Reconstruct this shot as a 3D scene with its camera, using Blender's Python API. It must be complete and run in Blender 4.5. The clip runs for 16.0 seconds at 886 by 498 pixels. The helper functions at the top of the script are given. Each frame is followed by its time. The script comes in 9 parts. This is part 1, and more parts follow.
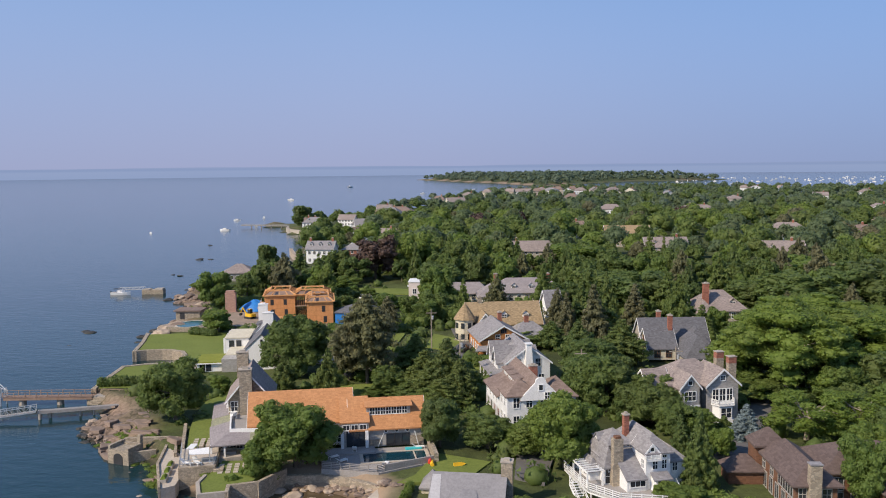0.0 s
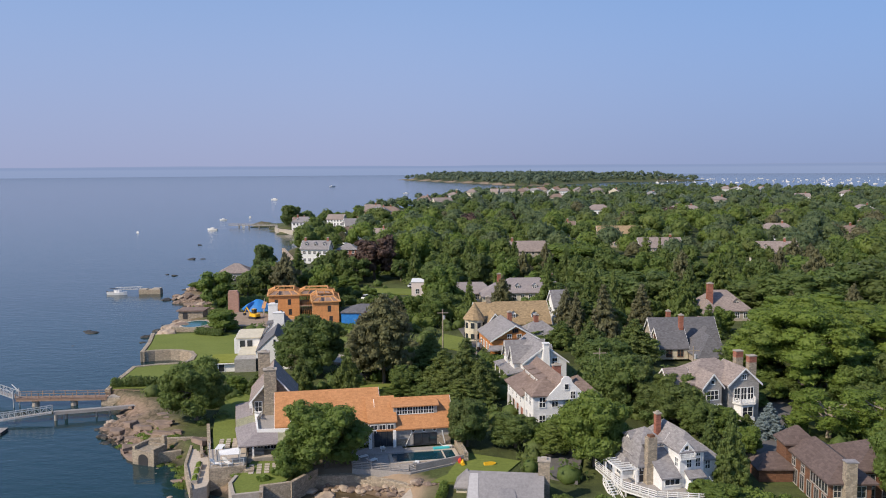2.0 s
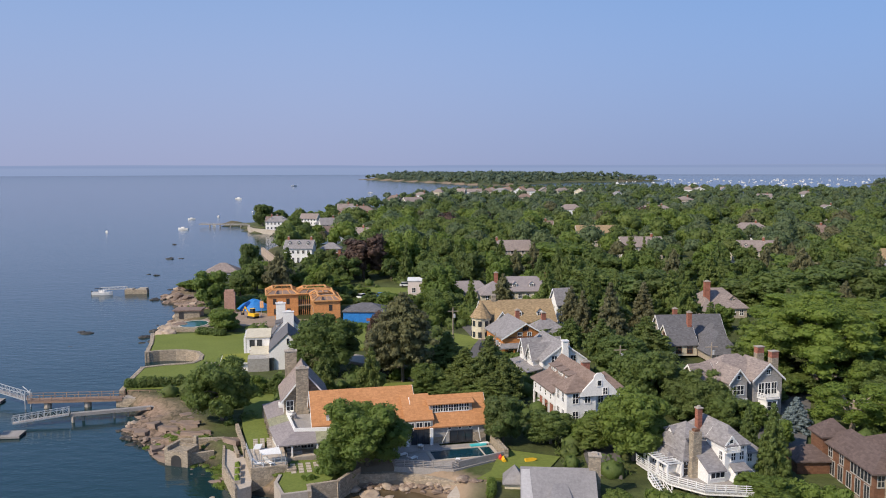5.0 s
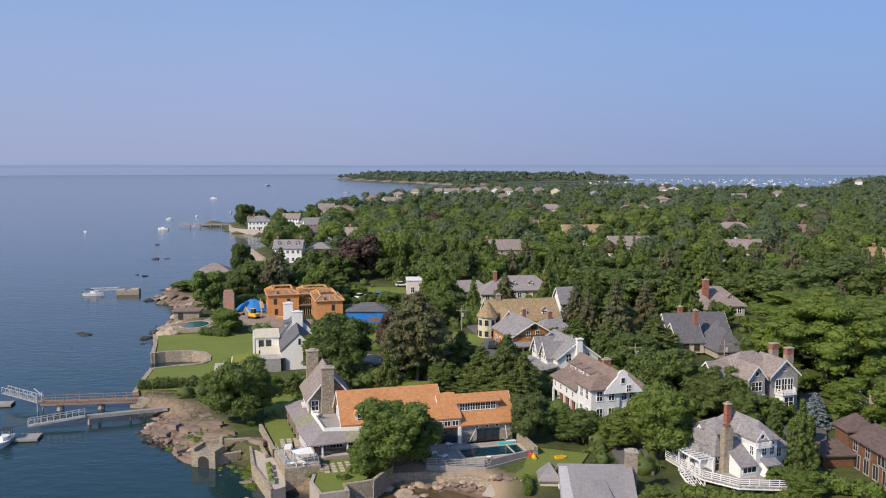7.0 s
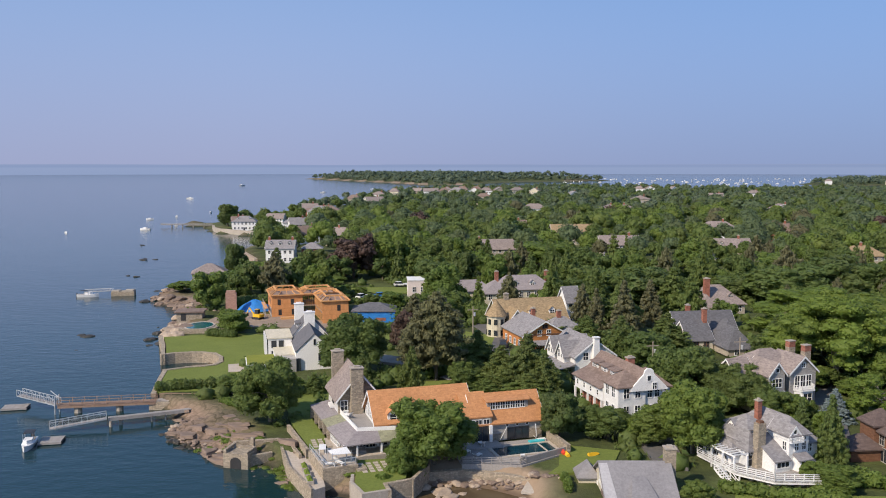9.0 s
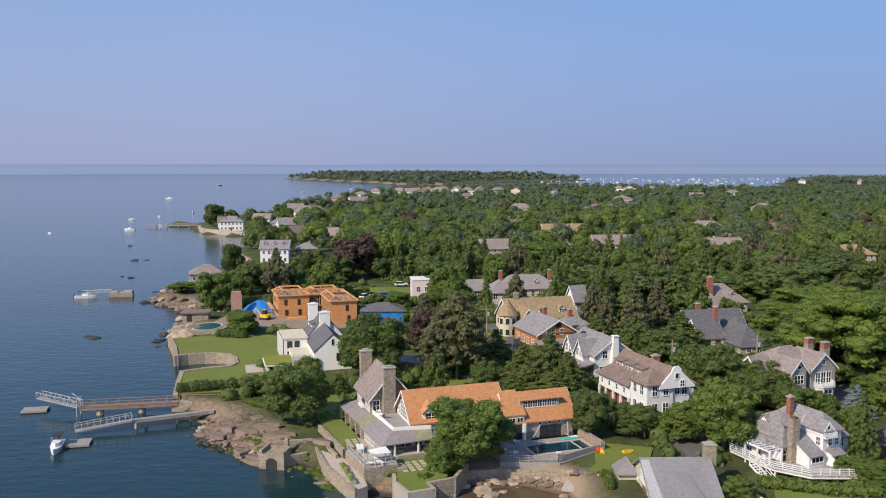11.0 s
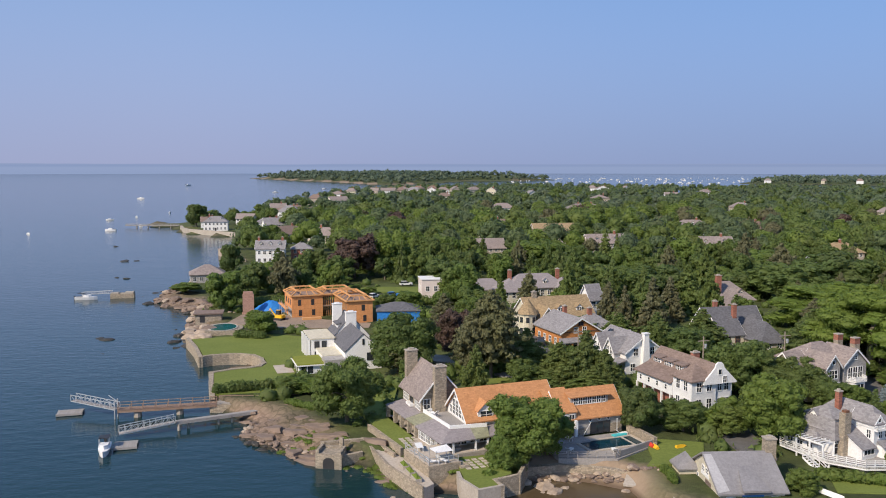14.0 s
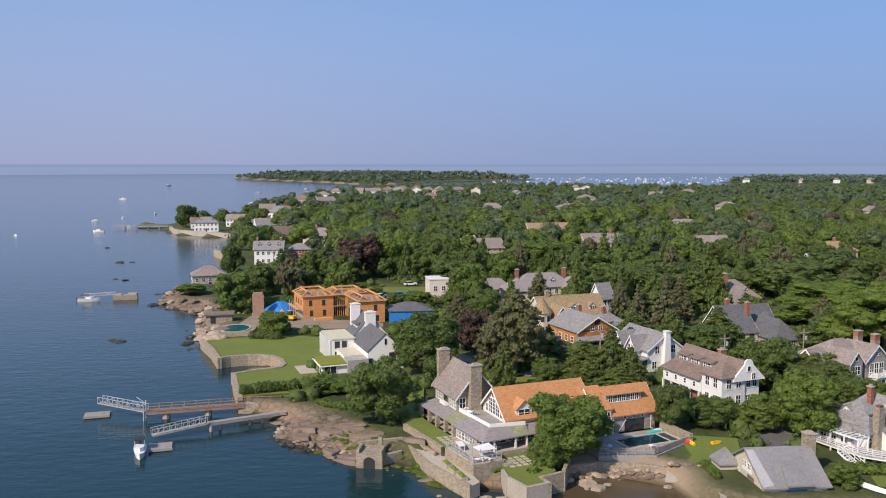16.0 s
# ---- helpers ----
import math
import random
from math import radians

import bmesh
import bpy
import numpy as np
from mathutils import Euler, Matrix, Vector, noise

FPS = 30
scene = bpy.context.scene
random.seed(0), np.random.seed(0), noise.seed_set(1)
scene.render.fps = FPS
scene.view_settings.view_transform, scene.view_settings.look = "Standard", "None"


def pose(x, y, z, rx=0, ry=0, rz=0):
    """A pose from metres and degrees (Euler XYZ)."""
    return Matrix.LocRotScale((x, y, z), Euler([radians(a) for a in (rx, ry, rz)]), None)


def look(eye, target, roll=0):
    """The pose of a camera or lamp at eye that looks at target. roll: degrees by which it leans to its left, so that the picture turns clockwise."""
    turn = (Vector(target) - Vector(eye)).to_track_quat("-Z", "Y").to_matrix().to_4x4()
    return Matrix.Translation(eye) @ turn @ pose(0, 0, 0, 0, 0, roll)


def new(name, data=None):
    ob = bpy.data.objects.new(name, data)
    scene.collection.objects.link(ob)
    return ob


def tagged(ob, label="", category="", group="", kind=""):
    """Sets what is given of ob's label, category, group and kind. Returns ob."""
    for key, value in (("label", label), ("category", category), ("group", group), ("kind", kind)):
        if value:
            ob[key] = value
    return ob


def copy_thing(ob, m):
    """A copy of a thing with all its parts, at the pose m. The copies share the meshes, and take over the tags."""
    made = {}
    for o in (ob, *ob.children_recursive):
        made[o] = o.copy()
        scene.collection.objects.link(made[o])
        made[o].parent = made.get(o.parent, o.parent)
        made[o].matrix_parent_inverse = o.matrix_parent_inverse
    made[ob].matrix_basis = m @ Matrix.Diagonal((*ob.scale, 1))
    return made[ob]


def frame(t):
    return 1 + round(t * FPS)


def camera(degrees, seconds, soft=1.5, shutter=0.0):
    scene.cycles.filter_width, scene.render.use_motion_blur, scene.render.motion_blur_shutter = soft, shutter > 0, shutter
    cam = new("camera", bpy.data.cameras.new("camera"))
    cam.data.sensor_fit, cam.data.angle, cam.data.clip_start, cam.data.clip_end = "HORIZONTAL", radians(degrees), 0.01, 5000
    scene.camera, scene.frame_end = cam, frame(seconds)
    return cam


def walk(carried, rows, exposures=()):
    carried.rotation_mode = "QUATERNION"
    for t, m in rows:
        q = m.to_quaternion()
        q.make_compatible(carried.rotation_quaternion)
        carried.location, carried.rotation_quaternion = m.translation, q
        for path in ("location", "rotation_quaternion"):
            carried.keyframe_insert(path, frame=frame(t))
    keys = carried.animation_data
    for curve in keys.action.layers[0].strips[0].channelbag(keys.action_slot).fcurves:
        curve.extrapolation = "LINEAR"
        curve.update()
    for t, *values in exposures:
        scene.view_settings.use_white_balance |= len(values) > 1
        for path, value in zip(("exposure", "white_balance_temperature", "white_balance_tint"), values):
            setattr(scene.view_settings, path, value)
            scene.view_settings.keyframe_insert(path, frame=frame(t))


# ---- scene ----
cam = camera(55.4, 16.0, soft=1.0)
# seconds, x, y, z, yaw, pitch, roll
PATH = [
    (0.0, 21.925, 2.668, 43.851, 6.889, -5.541, -0.591),
    (1.0, 18.375, 2.072, 43.951, 6.249, -5.547, -0.475),
    (2.0, 14.749, 1.597, 43.928, 5.448, -5.551, -0.361),
    (3.0, 11.006, 1.188, 43.850, 4.539, -5.556, -0.259),
    (4.0, 7.126, 0.809, 43.763, 3.566, -5.562, -0.177),
    (5.0, 3.107, 0.442, 43.697, 2.563, -5.570, -0.117),
    (6.0, -1.039, 0.084, 43.665, 1.558, -5.578, -0.076),
    (7.0, -5.291, -0.258, 43.668, 0.570, -5.588, -0.053),
    (8.0, -9.622, -0.572, 43.700, -0.387, -5.598, -0.040),
    (9.0, -14.002, -0.840, 43.749, -1.306, -5.608, -0.032),
    (10.0, -18.404, -1.045, 43.800, -2.183, -5.618, -0.025),
    (11.0, -22.806, -1.173, 43.841, -3.020, -5.627, -0.016),
    (12.0, -27.193, -1.216, 43.861, -3.821, -5.634, -0.003),
    (13.0, -31.566, -1.178, 43.860, -4.594, -5.640, 0.009),
    (14.0, -35.942, -1.074, 43.845, -5.347, -5.643, 0.011),
    (15.0, -40.358, -0.938, 43.841, -6.090, -5.645, -0.010),
    (16.0, -44.875, -0.824, 43.886, -6.835, -5.645, -0.076),
]
walk(cam, [(t, pose(x, y, z, 90 + p, 0, w) @ pose(0, 0, 0, 0, 0, r)) for t, x, y, z, w, p, r in PATH])

# ---- light ----
SUN_DIR = Vector((-0.75, -0.66, 0.0)).normalized()
SUN_EL = radians(39)
world = bpy.data.worlds.new("sky")
scene.world = world
world.use_nodes = True
wn, wl = world.node_tree.nodes, world.node_tree.links
sky = wn.new("ShaderNodeTexSky")
sky.sky_type, sky.sun_disc = "NISHITA", False
sky.sun_elevation, sky.sun_rotation = SUN_EL, math.atan2(SUN_DIR.x, SUN_DIR.y)
sky.altitude, sky.air_density, sky.dust_density, sky.ozone_density = 0, 1.0, 0.5, 3.0
# summer haze: the clear band of the sky reaches down to the horizon, slightly lavender
wco, lift = wn.new("ShaderNodeTexCoord"), wn.new("ShaderNodeVectorMath")
lift.inputs[1].default_value = (0, 0, 0.17)
wl.new(wco.outputs["Generated"], lift.inputs[0])
wl.new(lift.outputs[0], sky.inputs["Vector"])
haze = wn.new("ShaderNodeMix")
haze.data_type, haze.blend_type = "RGBA", "MULTIPLY"
haze.inputs["Factor"].default_value = 1.0
haze.inputs["B"].default_value = (1.32, 1.41, 1.47, 1)
wl.new(sky.outputs[0], haze.inputs["A"])
wsep, wfac, wmix = wn.new("ShaderNodeSeparateXYZ"), wn.new("ShaderNodeMapRange"), wn.new("ShaderNodeMix")
wl.new(wco.outputs["Generated"], wsep.inputs[0])
wl.new(wsep.outputs["Z"], wfac.inputs["Value"])
wfac.interpolation_type = "SMOOTHSTEP"
wfac.inputs["From Min"].default_value, wfac.inputs["From Max"].default_value = -0.08, 0.36
wmix.data_type = "RGBA"
wl.new(wfac.outputs["Result"], wmix.inputs["Factor"])
wmix.inputs["A"].default_value = (2.24, 2.40, 3.72, 1)
wl.new(haze.outputs["Result"], wmix.inputs["B"])
# away from the sun the sky is deeper and bluer
wdot, waz, wside = wn.new("ShaderNodeVectorMath"), wn.new("ShaderNodeMapRange"), wn.new("ShaderNodeMix")
wdot.operation = "DOT_PRODUCT"
wdot.inputs[1].default_value = SUN_DIR
wl.new(wco.outputs["Generated"], wdot.inputs[0])
waz.interpolation_type = "SMOOTHSTEP"
waz.inputs["From Min"].default_value, waz.inputs["From Max"].default_value = -1.05, -0.45
wl.new(wdot.outputs["Value"], waz.inputs["Value"])
wside.data_type, wside.blend_type = "RGBA", "MIX"
wl.new(waz.outputs["Result"], wside.inputs["Factor"])
wside.inputs["A"].default_value, wside.inputs["B"].default_value = (0.74, 0.83, 0.89, 1), (1.03, 1.01, 0.99, 1)
wmul = wn.new("ShaderNodeMix")
wmul.data_type, wmul.blend_type = "RGBA", "MULTIPLY"
wmul.inputs["Factor"].default_value = 1.0
wl.new(wmix.outputs["Result"], wmul.inputs["A"])
wl.new(wside.outputs["Result"], wmul.inputs["B"])
wl.new(wmul.outputs["Result"], wn["Background"].inputs[0])
wn["Background"].inputs[1].default_value = 0.12
sun = new("sun", bpy.data.lights.new("sun", "SUN"))
sun.data.energy, sun.data.angle, sun.data.color = 4.25, radians(0.6), (1.0, 0.85, 0.67)
sun.matrix_world = look((0, 0, 0), -(SUN_DIR * math.cos(SUN_EL) + Vector((0, 0, math.sin(SUN_EL)))))
scene.view_settings.exposure = 0.3


# ---- materials ----
def nodes_of(name):
    m = bpy.data.materials.new(name)
    m.use_nodes = True
    nt = m.node_tree
    return m, nt.nodes, nt.links, nt.nodes["Principled BSDF"]


def noise_tex(n, l, co, scale, detail=5, rough=0.6):
    t = n.new("ShaderNodeTexNoise")
    t.inputs["Scale"].default_value, t.inputs["Detail"].default_value, t.inputs["Roughness"].default_value = scale, detail, rough
    l.new(co, t.inputs["Vector"])
    return t.outputs["Fac"]


def mix_col(n, l, fac, a, b, mode="MIX"):
    m = n.new("ShaderNodeMix")
    m.data_type, m.blend_type = "RGBA", mode
    for sock, v in ((m.inputs["Factor"], fac), (m.inputs["A"], a), (m.inputs["B"], b)):
        if isinstance(v, bpy.types.NodeSocket):
            l.new(v, sock)
        elif isinstance(v, (tuple, list)):
            sock.default_value = (*v[:3], 1)
        else:
            sock.default_value = v
    return m.outputs["Result"]


def ramp(n, l, fac, lo, hi):
    r = n.new("ShaderNodeMapRange")
    r.inputs["From Min"].default_value, r.inputs["From Max"].default_value = lo, hi
    l.new(fac, r.inputs["Value"])
    return r.outputs["Result"]


def pmat(name, c1, c2, scale=0.6, fine=6.0, rough=0.85, bump=0.3, metal=0.0, course=0.0, cells=0.0, mortar=(0.3, 0.28, 0.25), vary=0.12, spec=0.5):
    """A surface of two tones at two scales; course: spacing of level courses; cells: size of masonry units."""
    m, n, l, b = nodes_of(name)
    co = n.new("ShaderNodeTexCoord").outputs["Object"]
    big, small = noise_tex(n, l, co, scale), noise_tex(n, l, co, fine, 8, 0.7)
    col = mix_col(n, l, ramp(n, l, big, 0.32, 0.68), c1, c2)
    dark, light = tuple(0.62 * v for v in c1), tuple(min(1, 1.25 * v) for v in c2)
    col = mix_col(n, l, ramp(n, l, small, 0.3, 0.75), mix_col(n, l, 0.55, col, dark), mix_col(n, l, 0.3, col, light))
    height = small
    if course:
        sep = n.new("ShaderNodeSeparateXYZ")
        l.new(co, sep.inputs[0])
        d = n.new("ShaderNodeMath")
        d.operation = "DIVIDE"
        d.inputs[1].default_value = course
        l.new(sep.outputs["Z"], d.inputs[0])
        f = n.new("ShaderNodeMath")
        f.operation = "FRACT"
        l.new(d.outputs[0], f.inputs[0])
        line = ramp(n, l, f.outputs[0], 0.0, 0.22)
        col = mix_col(n, l, line, mix_col(n, l, 0.45, col, dark), col)
        fl = n.new("ShaderNodeMath")
        fl.operation = "FLOOR"
        l.new(d.outputs[0], fl.inputs[0])
        cv = n.new("ShaderNodeCombineXYZ")
        l.new(fl.outputs[0], cv.inputs[2])
        mp = n.new("ShaderNodeVectorMath")
        mp.operation = "MULTIPLY_ADD"
        mp.inputs[1].default_value = (2.2, 2.2, 0.0)
        l.new(co, mp.inputs[0])
        l.new(cv.outputs[0], mp.inputs[2])
        wn_ = n.new("ShaderNodeTexWhiteNoise")
        sn = n.new("ShaderNodeVectorMath")
        sn.operation = "FLOOR"
        l.new(mp.outputs[0], sn.inputs[0])
        l.new(sn.outputs[0], wn_.inputs["Vector"])
        col = mix_col(n, l, wn_.outputs["Value"], mix_col(n, l, vary * 2, col, dark), mix_col(n, l, vary * 1.5, col, light))
        ad = n.new("ShaderNodeMath")
        l.new(small, ad.inputs[0])
        l.new(f.outputs[0], ad.inputs[1])
        height = ad.outputs[0]
    if cells:
        v = n.new("ShaderNodeTexVoronoi")
        v.inputs["Scale"].default_value = 1 / cells
        mpn = n.new("ShaderNodeMapping")
        mpn.inputs["Scale"].default_value = (1, 1, 1.7)
        l.new(co, mpn.inputs[0])
        l.new(mpn.outputs[0], v.inputs["Vector"])
        e = n.new("ShaderNodeTexVoronoi")
        e.feature = "DISTANCE_TO_EDGE"
        e.inputs["Scale"].default_value = 1 / cells
        l.new(mpn.outputs[0], e.inputs["Vector"])
        g = n.new("ShaderNodeSeparateColor")
        l.new(v.outputs["Color"], g.inputs[0])
        col = mix_col(n, l, g.outputs[0], mix_col(n, l, 0.6, col, dark), mix_col(n, l, 0.5, col, light))
        edge = ramp(n, l, e.outputs["Distance"], 0.0, 0.09)
        col = mix_col(n, l, edge, mortar, col)
        height = edge
    l.new(col, b.inputs["Base Color"])
    b.inputs["Roughness"].default_value, b.inputs["Metallic"].default_value = rough, metal
    b.inputs["Specular IOR Level"].default_value = spec
    bp = n.new("ShaderNodeBump")
    bp.inputs["Strength"].default_value, bp.inputs["Distance"].default_value = bump, 0.08
    l.new(height, bp.inputs["Height"])
    l.new(bp.outputs[0], b.inputs["Normal"])
    return m


def leaf_mat(name, c1, c2, trans=0.3, shift=1.0):
    """Leaves; shift: how far single trees stray in hue."""
    m, n, l, b = nodes_of(name)
    geo, info = n.new("ShaderNodeNewGeometry"), n.new("ShaderNodeObjectInfo")
    pos = geo.outputs["Position"]
    wide, fine, tiny = noise_tex(n, l, pos, 0.07, 3), noise_tex(n, l, pos, 0.9, 4), noise_tex(n, l, pos, 4.0, 3, 0.7)
    bp = n.new("ShaderNodeBump")
    bp.inputs["Strength"].default_value, bp.inputs["Distance"].default_value = 0.45, 0.3
    l.new(tiny, bp.inputs["Height"])
    l.new(bp.outputs[0], b.inputs["Normal"])
    # crowns of single trees differ
    flat_ = n.new("ShaderNodeVectorMath")
    flat_.operation = "MULTIPLY"
    flat_.inputs[1].default_value = (1, 1, 0)
    l.new(pos, flat_.inputs[0])
    cell = n.new("ShaderNodeTexVoronoi")
    cell.inputs["Scale"].default_value = 0.10
    l.new(flat_.outputs[0], cell.inputs["Vector"])
    pick = n.new("ShaderNodeSeparateColor")
    l.new(cell.outputs["Color"], pick.inputs[0])
    col = mix_col(n, l, geo.outputs["Random Per Island"], c1, c2)
    col = mix_col(n, l, ramp(n, l, fine, 0.3, 0.7), mix_col(n, l, 0.5, col, tuple(0.55 * v for v in c1)), mix_col(n, l, 0.25, col, tuple(1.3 * v for v in c2)))
    k = 0.45 * shift
    col = mix_col(n, l, ramp(n, l, pick.outputs[0], 0.55, 0.9), col, mix_col(n, l, k, col, (0.16, 0.20, 0.045)))
    col = mix_col(n, l, ramp(n, l, pick.outputs[1], 0.6, 0.95), col, mix_col(n, l, k, col, (0.15, 0.125, 0.06)))
    col = mix_col(n, l, ramp(n, l, wide, 0.35, 0.65), mix_col(n, l, 0.6 * k, col, (0.04, 0.085, 0.04)), mix_col(n, l, 0.6 * k, col, (0.13, 0.17, 0.045)))
    col = mix_col(n, l, info.outputs["Random"], mix_col(n, l, 0.8 * k, col, (0.045, 0.085, 0.04)), mix_col(n, l, 0.8 * k, col, (0.16, 0.21, 0.05)))
    col = mix_col(n, l, ramp(n, l, tiny, 0.3, 0.7), mix_col(n, l, 0.3, col, tuple(0.45 * v for v in c1)), mix_col(n, l, 0.2, col, tuple(1.5 * v for v in c2)))
    l.new(col, b.inputs["Base Color"])
    b.inputs["Roughness"].default_value = 0.5
    b.inputs["Specular IOR Level"].default_value = 0.25
    tr = n.new("ShaderNodeBsdfTranslucent")
    l.new(mix_col(n, l, 0.35, col, tuple(1.5 * v for v in c2)), tr.inputs["Color"])
    mx = n.new("ShaderNodeMixShader")
    mx.inputs[0].default_value = trans
    l.new(b.outputs[0], mx.inputs[1])
    l.new(tr.outputs[0], mx.inputs[2])
    l.new(mx.outputs[0], n["Material Output"].inputs["Surface"])
    return m


